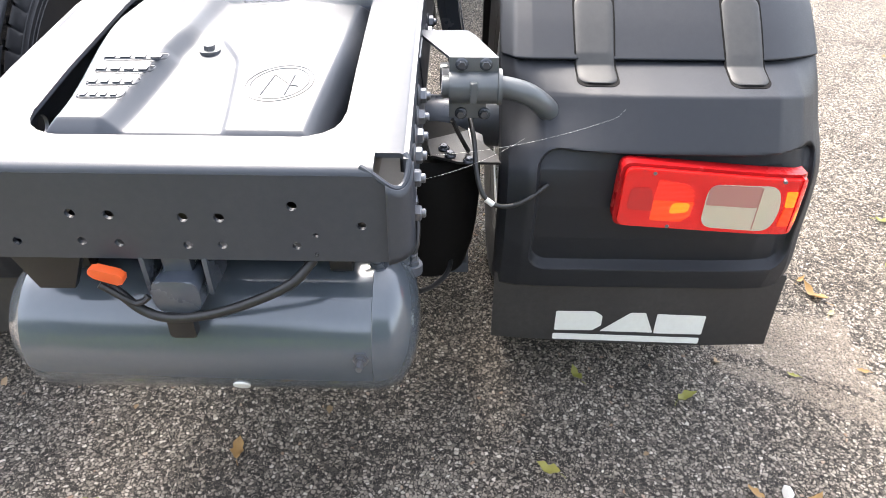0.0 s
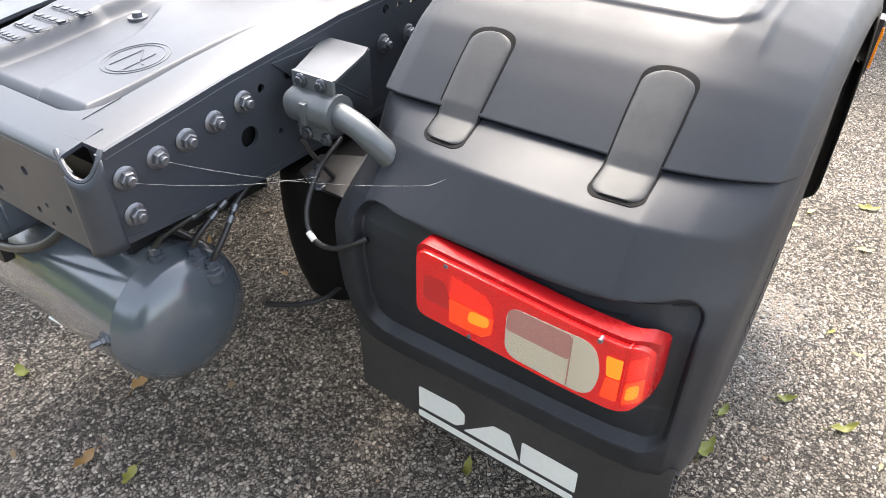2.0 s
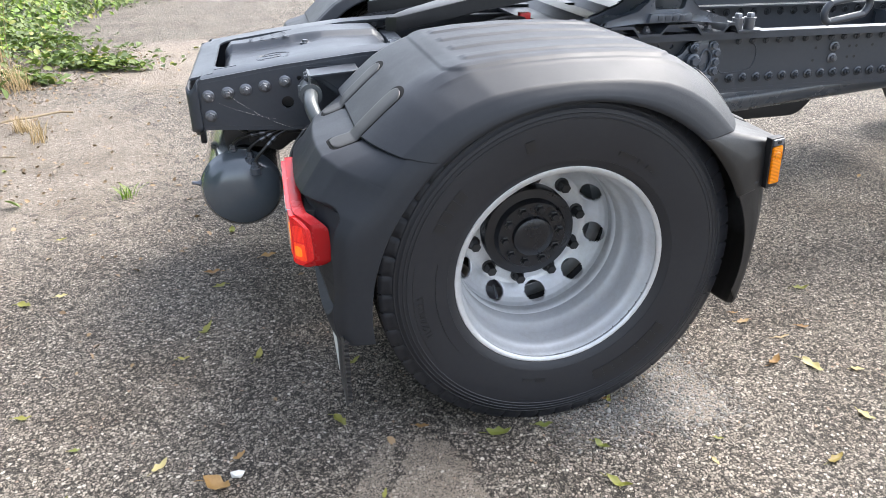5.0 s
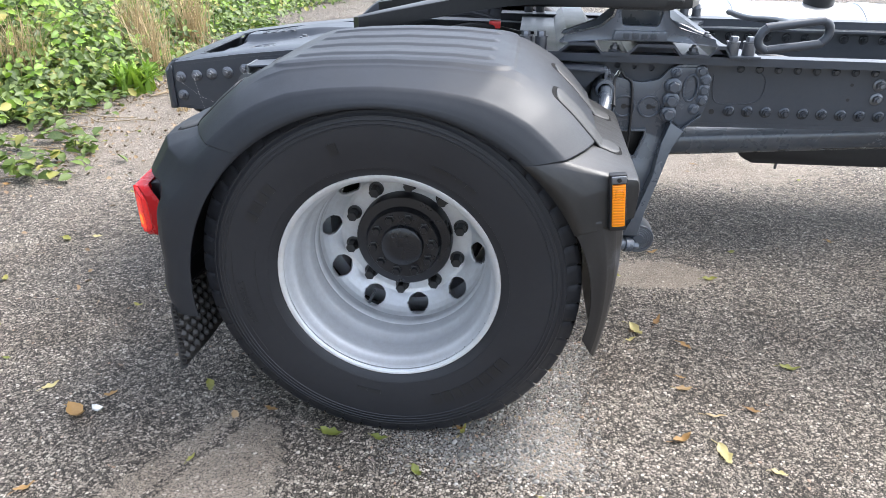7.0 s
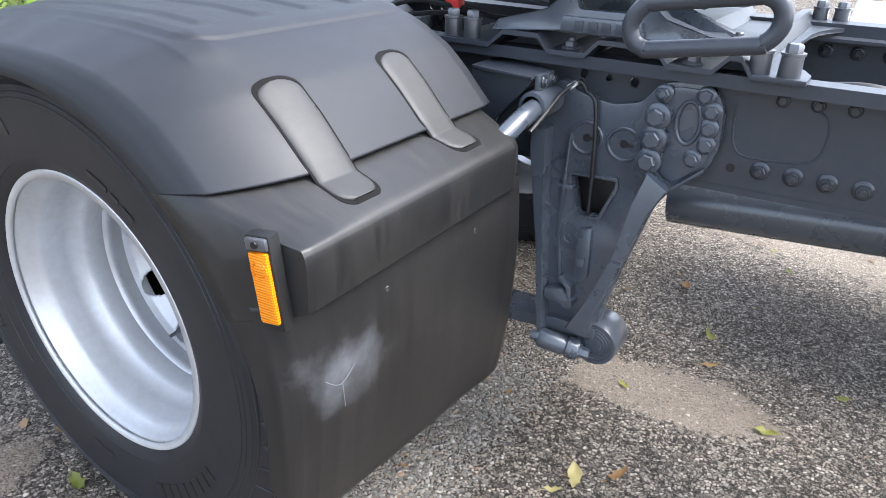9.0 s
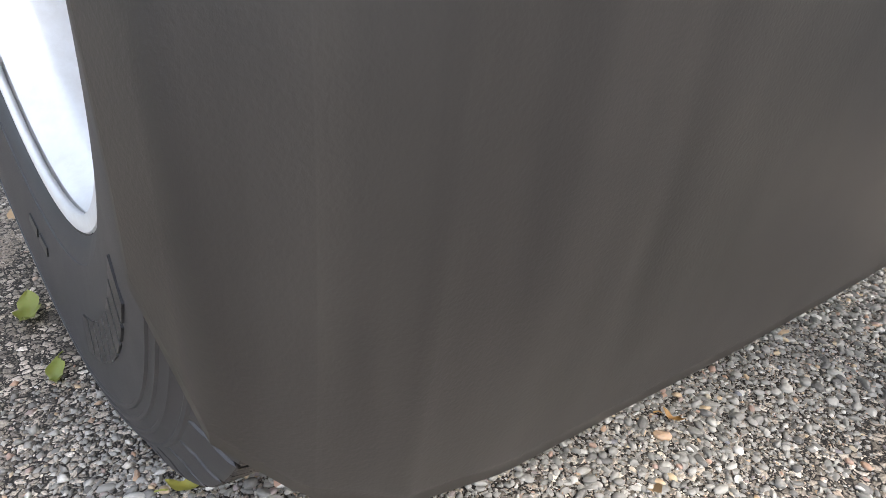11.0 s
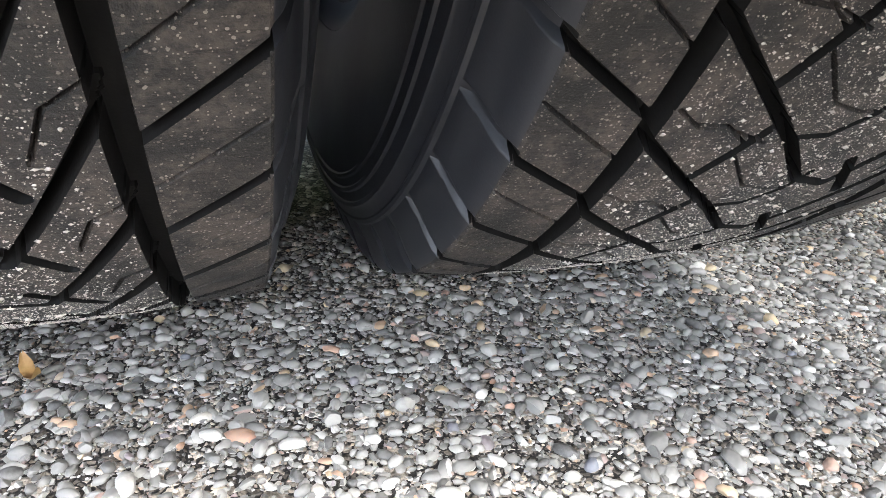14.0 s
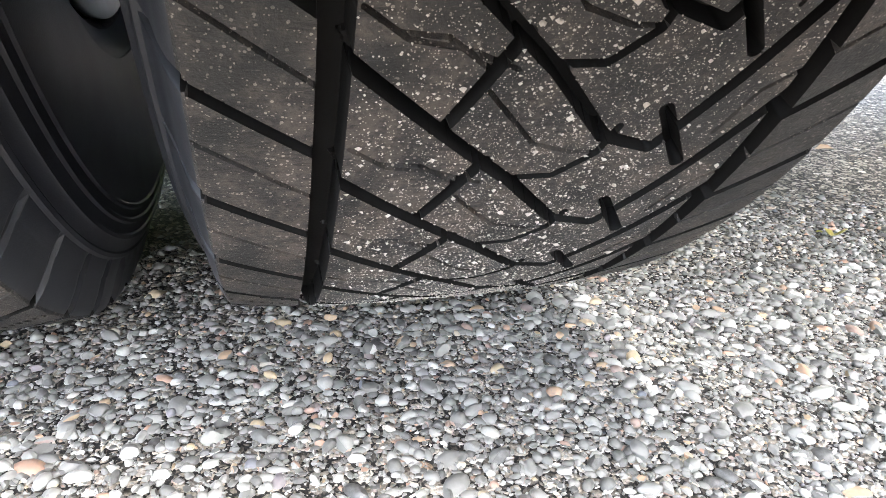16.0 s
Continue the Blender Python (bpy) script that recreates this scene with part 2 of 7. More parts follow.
def asphalt():
    """Old exposed-aggregate asphalt: packed pale and dark chips with deep joints, sandy drifts, wheel tracks, stains."""
    m = Nodes("old_asphalt")
    big, mid, fine = m.noise(0.8, 5.0, 0.6), m.noise(4.5, 6.0, 0.65), m.noise(330.0, 3.0, 0.8)
    wander = m.node("TexNoise", Scale=130.0, Detail=2.0)
    m.link(m.coord, wander.inputs["Vector"])
    warp = m.mix(0.006, m.coord, wander.outputs["Color"], "ADD")

    def chips(scale, stops, gap):
        v, e = m.node("TexVoronoi", Scale=scale), m.node("TexVoronoi", Scale=scale)
        e.feature = "DISTANCE_TO_EDGE"
        for n in (v, e):
            m.link(warp, n.inputs["Vector"])
        sep = m.node("SeparateColor")
        m.link(v.outputs["Color"], sep.inputs["Color"])
        width = m.math("ADD", gap, m.math("MULTIPLY", sep.outputs[2], gap * 2.2))
        rim = m.node("MapRange")
        rim.inputs["From Max"].default_value = 0.05
        m.link(m.math("SUBTRACT", e.outputs["Distance"], width), rim.inputs["Value"])
        body = rim.outputs["Result"]
        return m.ramp(sep.outputs[0], stops), body, e.outputs["Distance"], sep.outputs[1]

    tone_a, body_a, edge_a, pick_a = chips(108.0, [(0.0, (0.060, 0.055, 0.050)), (0.16, (0.150, 0.139, 0.124)), (0.45, (0.255, 0.236, 0.210)), (0.80, (0.37, 0.345, 0.308)), (0.95, (0.50, 0.475, 0.435)), (0.98, (0.66, 0.64, 0.60)), (1.0, (0.30, 0.21, 0.15))], 0.050)
    tone_b, body_b, edge_b, pick_b = chips(235.0, [(0.0, (0.045, 0.041, 0.036)), (0.40, (0.115, 0.105, 0.092)), (0.75, (0.24, 0.22, 0.192)), (1.0, (0.54, 0.51, 0.46))], 0.060)
    joint = (0.014, 0.013, 0.012)
    low = m.mix(body_b, joint, tone_b)
    # worn hollows show more of the fine stone
    hollow = m.ramp(mid, [(0.36, (0.42,) * 3), (0.58, (0.03,) * 3)])
    coarse = m.math("MULTIPLY", body_a, m.math("GREATER_THAN", pick_a, hollow))
    tone = m.mix(coarse, low, tone_a)
    grain = m.ramp(fine, [(0.32, (0.60,) * 3), (0.68, (1.48,) * 3)])
    tone = m.mix(1.0, tone, grain, "MULTIPLY")

    def patch(cx, cy, rx, ry, turn, strength):
        mp = m.node("Mapping")
        mp.vector_type = "TEXTURE"
        mp.inputs["Location"].default_value = (cx, cy, 0)
        mp.inputs["Rotation"].default_value = (0, 0, turn)
        mp.inputs["Scale"].default_value = (rx, ry, 1)
        m.link(m.coord, mp.inputs["Vector"])
        ln = m.node("VectorMath")
        ln.operation = "LENGTH"
        m.link(mp.outputs["Vector"], ln.inputs[0])
        soft = m.math("ADD", ln.outputs["Value"], m.math("MULTIPLY", m.math("SUBTRACT", m.noise(14.0, 5.0, 0.7), 0.5), 1.3))
        return m.math("MULTIPLY", m.ramp(soft, [(0.45, (1, 1, 1)), (1.0, (0, 0, 0))]), strength)

    def field(corners, ragged, strength):
        """A drift with straight sides, as a wheel leaves it; corners run anticlockwise."""
        pos = m.node("SeparateXYZ")
        m.link(m.coord, pos.inputs["Vector"])
        inside = None
        for (ax, ay), (bx, by) in zip(corners, corners[1:] + corners[:1]):
            length = math.hypot(bx - ax, by - ay)
            nx_, ny_ = -(by - ay) / length, (bx - ax) / length
            d = m.math("ADD", m.math("MULTIPLY", pos.outputs[0], nx_), m.math("MULTIPLY", pos.outputs[1], ny_))
            d = m.math("SUBTRACT", d, nx_ * ax + ny_ * ay)
            inside = d if inside is None else m.math("MINIMUM", inside, d)
        rough = m.math("MULTIPLY", m.math("SUBTRACT", m.noise(26.0, 5.0, 0.75), 0.5), ragged)
        n = m.node("MapRange")
        n.inputs["From Min"].default_value, n.inputs["From Max"].default_value = 0.0, 0.03
        m.link(m.math("ADD", inside, rough), n.inputs["Value"])
        return m.math("MULTIPLY", n.outputs["Result"], strength)

    sand = m.ramp(m.math("MULTIPLY", big, mid), [(0.24, (0, 0, 0)), (0.42, (0.45, 0.45, 0.45))])
    for args in ((0.46, 0.02, 0.11, 0.22, 0.25, 0.85), (1.3, 2.6, 1.6, 0.8, 0.0, 0.55), (-2.2, 3.0, 1.4, 2.6, 0.4, 0.50), (-1.6, 5.5, 1.6, 2.0, 0.0, 0.6), (2.5, 5.0, 2.0, 2.5, 0.0, 0.55)):
        sand = m.math("MAXIMUM", sand, patch(*args))
    for args in (([(-0.66, -0.44), (-0.25, -0.47), (-0.25, -0.16), (-0.31, -0.04), (-0.41, 0.05)], 0.14, 0.52), ([(-0.78, -0.42), (-0.60, -0.42), (-0.41, 0.06), (-0.53, 0.0)], 0.08, 0.5),
                 ([(0.58, 0.94), (0.99, 0.93), (1.24, 1.08), (1.0, 1.25), (0.55, 1.17)], 0.22, 0.6), ([(0.34, -0.14), (0.50, -0.17), (0.56, -0.03), (0.50, 0.16), (0.36, 0.15)], 0.10, 0.72)):
        sand = m.math("MAXIMUM", sand, field(*args))
    # sand settles in the joints first and leaves the highest chips bare
    bare = m.math("MULTIPLY", coarse, m.math("GREATER_THAN", pick_b, 0.45))
    grains = m.math("ADD", sand, m.math("MULTIPLY", m.math("SUBTRACT", m.noise(170.0, 4.0, 0.8), 0.5), 1.5))
    cover = m.math("MULTIPLY", m.ramp(grains, [(0.44, (0, 0, 0)), (0.54, (1, 1, 1))]), m.math("SUBTRACT", 1.0, m.math("MULTIPLY", bare, 0.75)))
    pits = m.ramp(m.noise(75.0, 3.0, 0.7), [(0.33, (0.35,) * 3), (0.40, (1, 1, 1))])
    sandtone = m.mix(1.0, m.mix(m.ramp(fine, [(0.34, (0, 0, 0)), (0.66, (1, 1, 1))]), (0.10, 0.088, 0.074), (0.47, 0.425, 0.37)), pits, "MULTIPLY")
    tone = m.mix(cover, tone, sandtone)
    stain = m.ramp(m.noise(2.1, 6.0, 0.65), [(0.30, (0.70, 0.67, 0.64)), (0.55, (1, 1, 1))])
    tone = m.mix(1.0, m.mix(1.0, tone, stain, "MULTIPLY"), (0.93, 0.875, 0.81), "MULTIPLY")
    m.set(Base_Color=tone, Roughness=0.8, Specular_IOR_Level=0.3)
    high = m.math("ADD", m.math("MULTIPLY", coarse, m.math("MINIMUM", edge_a, 0.3)), m.math("MULTIPLY", body_b, m.math("MINIMUM", edge_b, 0.2)))
    m.bump(high, 0.9, 0.008)
    m.bump(fine, 0.35, 0.002)
    return m.mat


ASPHALT = asphalt()


def pebbles():
    m = Nodes("pebble_stone")
    g = m.tree.nodes.new("ShaderNodeNewGeometry")
    tone = m.ramp(g.outputs["Random Per Island"], [(0.0, (0.040, 0.037, 0.033)), (0.14, (0.100, 0.095, 0.085)), (0.50, (0.180, 0.173, 0.155)), (0.72, (0.25, 0.240, 0.214)),
                                                   (0.84, (0.32, 0.307, 0.275)), (0.91, (0.46, 0.447, 0.41)), (0.935, (0.36, 0.27, 0.15)), (0.96, (0.33, 0.190, 0.12)), (1.0, (0.12, 0.13, 0.155))])
    n = m.noise(300.0, 4.0, 0.7)
    m.set(Base_Color=m.mix(m.ramp(n, [(0.3, (0, 0, 0)), (0.7, (0.45, 0.45, 0.45))]), tone, (0.16, 0.155, 0.145)), Roughness=0.6)
    m.bump(n, 0.3, 0.0006)
    return m.mat


PEBBLE = pebbles()
GRIT = worn("lime_grit", (0.46, 0.42, 0.37), (0.26, 0.225, 0.185), 0.8, grain=900.0, amount=0.7)


def leafy(name, a, b, dry, rough=0.5, trans=0.25):
    m = Nodes(name)
    g = m.tree.nodes.new("ShaderNodeNewGeometry")
    o = m.tree.nodes.new("ShaderNodeObjectInfo")
    pick = m.math("FRACT", m.math("ADD", g.outputs["Random Per Island"], o.outputs["Random"]))
    tone = m.ramp(pick, [(0.0, a), (0.86, b), (0.99, dry)])
    spots = m.ramp(m.noise(220.0, 4.0, 0.7), [(0.45, (0, 0, 0)), (0.75, (0.35, 0.35, 0.35))])
    m.set(Base_Color=m.mix(spots, tone, dry), Roughness=rough, Subsurface_Weight=0.0, Transmission_Weight=0.0)
    tr = m.node("BsdfTranslucent")
    m.link(m.mix(0.5, tone, b), tr.inputs["Color"])
    mixer = m.node("MixShader", Fac=trans)
    out = m.tree.nodes["Material Output"]
    m.link(m.bsdf.outputs["BSDF"], mixer.inputs[1])
    m.link(tr.outputs["BSDF"], mixer.inputs[2])
    m.link(mixer.outputs["Shader"], out.inputs["Surface"])
    return m.mat


LEAF = leafy("bramble_leaves", (0.022, 0.055, 0.010), (0.12, 0.185, 0.030), (0.34, 0.30, 0.08))
FRESH = leafy("fresh_leaves", (0.09, 0.19, 0.014), (0.20, 0.32, 0.026), (0.26, 0.34, 0.05))
STRAW = leafy("dry_grass", (0.34, 0.25, 0.13), (0.46, 0.35, 0.19), (0.30, 0.20, 0.10))
STRAW_STEM = worn("vine_bark", (0.20, 0.15, 0.09), (0.34, 0.28, 0.18), 0.7, grain=200.0, amount=0.6)
FALLEN_GREEN = leafy("fallen_green_leaf", (0.13, 0.17, 0.03), (0.30, 0.28, 0.06), (0.20, 0.11, 0.035))
HEDGE = worn("tree_foliage", (0.022, 0.040, 0.014), (0.07, 0.10, 0.03), 0.8, grain=20.0, bump=2.0, amount=0.8, spec=0.2)
LITTER = leafy("leaf_litter", (0.16, 0.10, 0.05), (0.30, 0.20, 0.10), (0.10, 0.07, 0.04), trans=0.05)
FALLEN_YELLOW = leafy("fallen_yellow_leaf", (0.40, 0.34, 0.12), (0.52, 0.46, 0.21), (0.28, 0.17, 0.07))
FALLEN_BROWN = leafy("fallen_brown_leaf", (0.24, 0.13, 0.045), (0.38, 0.23, 0.08), (0.11, 0.055, 0.025))
PALE = leafy("pale_chip", (0.62, 0.60, 0.56), (0.75, 0.74, 0.70), (0.5, 0.48, 0.42), trans=0.0)


# ---- building helpers ----
def part(name, bm, material, parent=None, label="", smooth=40):
    """Links a bmesh as one mesh object under a thing or a part."""
    mesh = bpy.data.meshes.new(name)
    bmesh.ops.recalc_face_normals(bm, faces=bm.faces[:])
    bm.to_mesh(mesh)
    bm.free()
    return place(name, mesh, material, parent, label, smooth)


def place(name, mesh, material, parent=None, label="", smooth=40):
    mesh.materials.append(material)
    if smooth:
        mesh.shade_smooth()
        mesh.set_sharp_from_angle(angle=radians(smooth))
    ob = new(name, mesh)
    if parent is not None:
        ob.parent = parent
    if label:
        tagged(ob, label)
    return ob


def from_arrays(name, verts, faces):
    mesh = bpy.data.meshes.new(name)
    verts, faces = np.asarray(verts, np.float32), np.asarray(faces, np.int32)
    n, k = faces.shape
    mesh.vertices.add(len(verts))
    mesh.vertices.foreach_set("co", verts.ravel())
    mesh.loops.add(n * k)
    mesh.loops.foreach_set("vertex_index", faces.ravel())
    mesh.polygons.add(n)
    mesh.polygons.foreach_set("loop_start", np.arange(0, n * k, k, dtype=np.int32))
    mesh.update(calc_edges=True)
    mesh.validate()
    return mesh


def sheet(name, grid, flip=False, wrap=False):
    """A mesh from an array of points [rows, columns, 3]."""
    r, c, _ = grid.shape
    i = np.arange(r * c).reshape(r, c)
    if wrap:
        i = np.vstack([i, i[:1]])
    a, b, d, e = i[:-1, :-1], i[1:, :-1], i[1:, 1:], i[:-1, 1:]
    f = np.stack([a, b, d, e], -1).reshape(-1, 4)
    return from_arrays(name, grid.reshape(-1, 3), f[:, ::-1] if flip else f)


def box(bm, lo, hi, bevel=0.0, m=None):
    v = [bm.verts.new((x, y, z)) for x in (lo[0], hi[0]) for y in (lo[1], hi[1]) for z in (lo[2], hi[2])]
    f = [bm.faces.new([v[k] for k in q]) for q in ((0, 1, 3, 2), (4, 6, 7, 5), (0, 4, 5, 1), (2, 3, 7, 6), (0, 2, 6, 4), (1, 5, 7, 3))]
    if m is not None:
        bmesh.ops.transform(bm, matrix=m, verts=v)
    if bevel:
        es = list({e for q in f for e in q.edges})
        bmesh.ops.bevel(bm, geom=es, offset=bevel, segments=2, affect="EDGES", profile=0.6)
    return bm


def prism(bm, outline, a, b, axis="y", bevel=0.0, holes=()):
    """An outline in the plane across the axis, drawn out from a to b. axis y: (x, z); x: (y, z); z: (x, y)."""
    def at(p, h):
        return {"y": (p[0], h, p[1]), "x": (h, p[0], p[1]), "z": (p[0], p[1], h)}[axis]
    loops = [outline, *holes]
    tops, bots = [], []
    for loop in loops:
        tops.append([bm.verts.new(at(p, b)) for p in loop])
        bots.append([bm.verts.new(at(p, a)) for p in loop])
    sides = []
    for t, u in zip(tops, bots):
        for k in range(len(t)):
            j = (k + 1) % len(t)
            sides.append(bm.faces.new((t[k], t[j], u[j], u[k])))
    caps = []
    for ring in (tops, bots):
        edges = [bm.edges.get((l[k], l[(k + 1) % len(l)])) for l in ring for k in range(len(l))]
        if len(loops) == 1:
            caps.append(bm.faces.new(ring[0]))
        else:
            caps += [g for g in bmesh.ops.triangle_fill(bm, use_beauty=True, use_dissolve=False, edges=edges)["geom"] if isinstance(g, bmesh.types.BMFace)]
    if bevel:
        rim = [bm.edges.get((l[k], l[(k + 1) % len(l)])) for ring in (tops, bots) for l in ring for k in range(len(l))]
        bmesh.ops.bevel(bm, geom=rim, offset=bevel, segments=2, affect="EDGES", profile=0.6)
    return bm


def lathe(bm, profile, origin=(0, 0, 0), axis="y", n=48, closed=True):
    """Turns (radius, along) pairs round an axis through origin."""
    o = Vector(origin)
    rings = []
    for r, h in profile:
        ring = []
        for k in range(n):
            a = 2 * math.pi * k / n
            u, v = r * math.cos(a), r * math.sin(a)
            ring.append(bm.verts.new(o + Vector({"y": (u, h, v), "x": (h, u, v), "z": (u, v, h)}[axis])))
        rings.append(ring)
    for p, q in zip(rings, rings[1:]):
        for k in range(n):
            j = (k + 1) % n
            bm.faces.new((p[k], p[j], q[j], q[k]))
    if closed:
        bm.faces.new(rings[0])
        bm.faces.new(rings[-1])
    return bm


def smooth_path(points, step=0.01):
    """Catmull-Rom through the points, evenly sampled."""
    p = [Vector(q) for q in points]
    p = [2 * p[0] - p[1], *p, 2 * p[-1] - p[-2]]
    out = []
    for a, b, c, d in zip(p, p[1:], p[2:], p[3:]):
        n = max(2, int((c - b).length / step))
        for k in range(n):
            t = k / n
            out.append(0.5 * ((2 * b) + (c - a) * t + (2 * a - 5 * b + 4 * c - d) * t * t + (3 * b - a - 3 * c + d) * t ** 3))
    return out + [p[-2]]


def tube(bm, points, r, n=12, step=0.01, loop=False, smoothed=True):
    pts = smooth_path(points, step) if smoothed else [Vector(q) for q in points]
    if loop:
        pts = pts[:-1]
    rings, up = [], Vector((0.13, 0.27, 0.95)).normalized()
    for k, c in enumerate(pts):
        if loop:
            d = (pts[(k + 1) % len(pts)] - pts[k - 1]).normalized()
        else:
            d = (pts[min(k + 1, len(pts) - 1)] - pts[max(k - 1, 0)]).normalized()
        side = d.cross(up)
        if side.length < 1e-3:
            side = d.orthogonal()
        side.normalize()
        up = side.cross(d).normalized()
        rr = r(k / max(1, len(pts) - 1)) if callable(r) else r
        rings.append([bm.verts.new(c + rr * (math.cos(2 * math.pi * j / n) * side + math.sin(2 * math.pi * j / n) * up)) for j in range(n)])
    pairs = list(zip(rings, rings[1:])) + ([(rings[-1], rings[0])] if loop else [])
    for p, q in pairs:
        for j in range(n):
            i = (j + 1) % n
            bm.faces.new((p[j], p[i], q[i], q[j]))
    if not loop:
        bm.faces.new(rings[0])
        bm.faces.new(rings[-1])
    return bm


def circle(cx, cy, r, n=20, start=0.0):
    return [(cx + r * math.cos(start + 2 * math.pi * k / n), cy + r * math.sin(start + 2 * math.pi * k / n)) for k in range(n)]


def rounded(outline, r, n=4):
    """A polygon with its corners rounded."""
    out, m = [], len(outline)
    for k in range(m):
        a, b, c = Vector(outline[k - 1]), Vector(outline[k]), Vector(outline[(k + 1) % m])
        u, w = (a - b), (c - b)
        rr = min(r, 0.45 * u.length, 0.45 * w.length)
        p, q = b + u.normalized() * rr, b + w.normalized() * rr
        for j in range(n + 1):
            t = j / n
            out.append(tuple((1 - t) ** 2 * p + 2 * t * (1 - t) * b + t * t * q))
    return out


def lerp(x, xs, ys):
    return np.interp(x, xs, ys)


def smoothstep(a, b, x):
    t = np.clip((x - a) / (b - a), 0, 1)
    return t * t * (3 - 2 * t)


# ---- ground ----
def ground():
    n = 41
    u = np.linspace(-1, 1, n)
    q = np.sign(u) * np.abs(u) ** 3 * 200
    x, y = np.meshgrid(q, q, indexing="ij")
    g = place("ground", sheet("ground", np.stack([x, y, 0 * x], -1)), ASPHALT, smooth=0)
    tagged(g, "worn exposed-aggregate asphalt yard with sandy drifts", "ground", kind="structure")


ground()

rng = np.random.default_rng(7)


def ico(n):
    bm = bmesh.new()
    bmesh.ops.create_icosphere(bm, subdivisions=n, radius=1.0)
    bm.verts.ensure_lookup_table()
    v = np.array([p.co[:] for p in bm.verts])
    f = np.array([[p.index for p in q.verts] for q in bm.faces])
    bm.free()
    return v, f


OCTA = (np.array([(1, 0, 0), (-1, 0, 0), (0, 1, 0), (0, -1, 0), (0, 0, 1), (0, 0, -1)], float),
        np.array([(0, 2, 4), (2, 1, 4), (1, 3, 4), (3, 0, 4), (2, 0, 5), (1, 2, 5), (3, 1, 5), (0, 3, 5)]))
ICO = {0: OCTA, 1: ico(1), 2: ico(2)}


def scatter_stones(name, centres, radii, squash, material, jitter=0.18, fineness=1, smooth=32):
    """Many small uneven stones in one mesh."""
    n = len(centres)
    iv, face = ICO[fineness]
    lumps = rng.standard_normal((n, 4, 3))
    wob = sum(0.5 * np.tanh(iv[None] @ lumps[:, k, :, None])[..., 0] for k in range(4))
    v = iv[None] * (1 + jitter * wob[..., None])
    if fineness:                 # broken faces
        for k in range(4):
            cut = rng.standard_normal((n, 3))
            cut /= np.linalg.norm(cut, axis=1)[:, None]
            far = (iv[None] @ cut[:, :, None])[..., 0]
            d = rng.uniform(0.50, 1.1, n)[:, None]
            v = v * np.where(far > d, d / np.maximum(far, 1e-6), 1.0)[..., None]
    st = np.stack([rng.uniform(0.85, 1.5, n), rng.uniform(0.65, 1.0, n), np.full(n, squash)], -1)
    v = v * st[:, None] * radii[:, None, None]
    a = rng.uniform(0, 2 * np.pi, n)
    c, s = np.cos(a)[:, None], np.sin(a)[:, None]
    v = np.stack([v[..., 0] * c - v[..., 1] * s, v[..., 0] * s + v[..., 1] * c, v[..., 2]], -1) + centres[:, None]
    f = face[None] + (np.arange(n) * len(iv))[:, None, None]
    return place(name, from_arrays(name, v.reshape(-1, 3), f.reshape(-1, 3)), material, smooth=smooth)


def aggregate():
    """Stones standing out of the binder where the ground is passed closely."""
    step = 0.0050
    xs, ys = np.meshgrid(np.arange(-0.10, 0.66, step), np.arange(-0.24, 1.40, step), indexing="ij")
    p = np.stack([xs.ravel(), ys.ravel()], -1) + rng.uniform(-0.5 * step, 0.5 * step, (xs.size, 2))
    fade = smoothstep(-0.10, 0.10, p[:, 0]) * (1 - smoothstep(0.46, 0.66, p[:, 0])) * smoothstep(-0.24, -0.05, p[:, 1]) * (1 - smoothstep(0.95, 1.40, p[:, 1]))
    p = p[rng.random(len(p)) < 0.96 * fade]
    r = np.clip(rng.lognormal(math.log(0.0025), 0.42, len(p)), 0.0012, 0.0070)
    z = r * rng.uniform(-0.35, 0.35, len(p))
    close = (p[:, 0] > 0.15) & (p[:, 1] < 0.98)
    near = close & (r > 0.0031)
    c = np.column_stack([p, z])
    for some, fineness in ((~close, 0), (close & ~near, 1), (near, 2)):
        tagged(scatter_stones("gravel", c[some], r[some], 0.66, PEBBLE, 0.22 if fineness == 2 else 0.30, fineness, 34 if fineness else 0), "small chipped stones standing out of the worn asphalt", "gravel", kind="stuff")
    # fine grit that fills the joints
    step = 0.0052
    xs, ys = np.meshgrid(np.arange(0.14, 0.63, step), np.arange(-0.16, 0.98, step), indexing="ij")
    p = np.stack([xs.ravel(), ys.ravel()], -1) + rng.uniform(-0.5 * step, 0.5 * step, (xs.size, 2))
    p = p[rng.random(len(p)) < smoothstep(0.12, 0.20, p[:, 0]) * (1 - smoothstep(0.44, 0.63, p[:, 0])) * smoothstep(-0.16, -0.04, p[:, 1]) * (1 - smoothstep(0.85, 0.98, p[:, 1]))]
    r = np.clip(rng.lognormal(math.log(0.0014), 0.25, len(p)), 0.0008, 0.0022)
    ob = scatter_stones("fine_grit", np.column_stack([p, r * rng.uniform(-0.3, 0.3, len(p))]), r, 0.75, PEBBLE, 0.5, 0, 0)
    tagged(ob, "fine grey grit between the stones of the asphalt", "grit", kind="stuff")


aggregate()

# ---- truck ----
YC = 1.165                       # middle of the truck
AXZ, TR = 0.498, 0.5045          # axle height, tread radius
CO, CI = 0.122, 0.466            # middles of the outer and the inner tyre
truck = tagged(new("truck_tractor"), "dark grey two-axle truck tractor chassis with dual rear wheels", "truck")


def fit_in(ob, parent=None):
    """Parents a mesh that was built in world coordinates to the truck or one of its parts."""
    parent = parent or truck
    ob.parent = parent
    return ob


def tpart(name, bm, material, parent=None, label="", smooth=40):
    ob = part(name, bm, material, None, label, smooth)
    return fit_in(ob, parent)


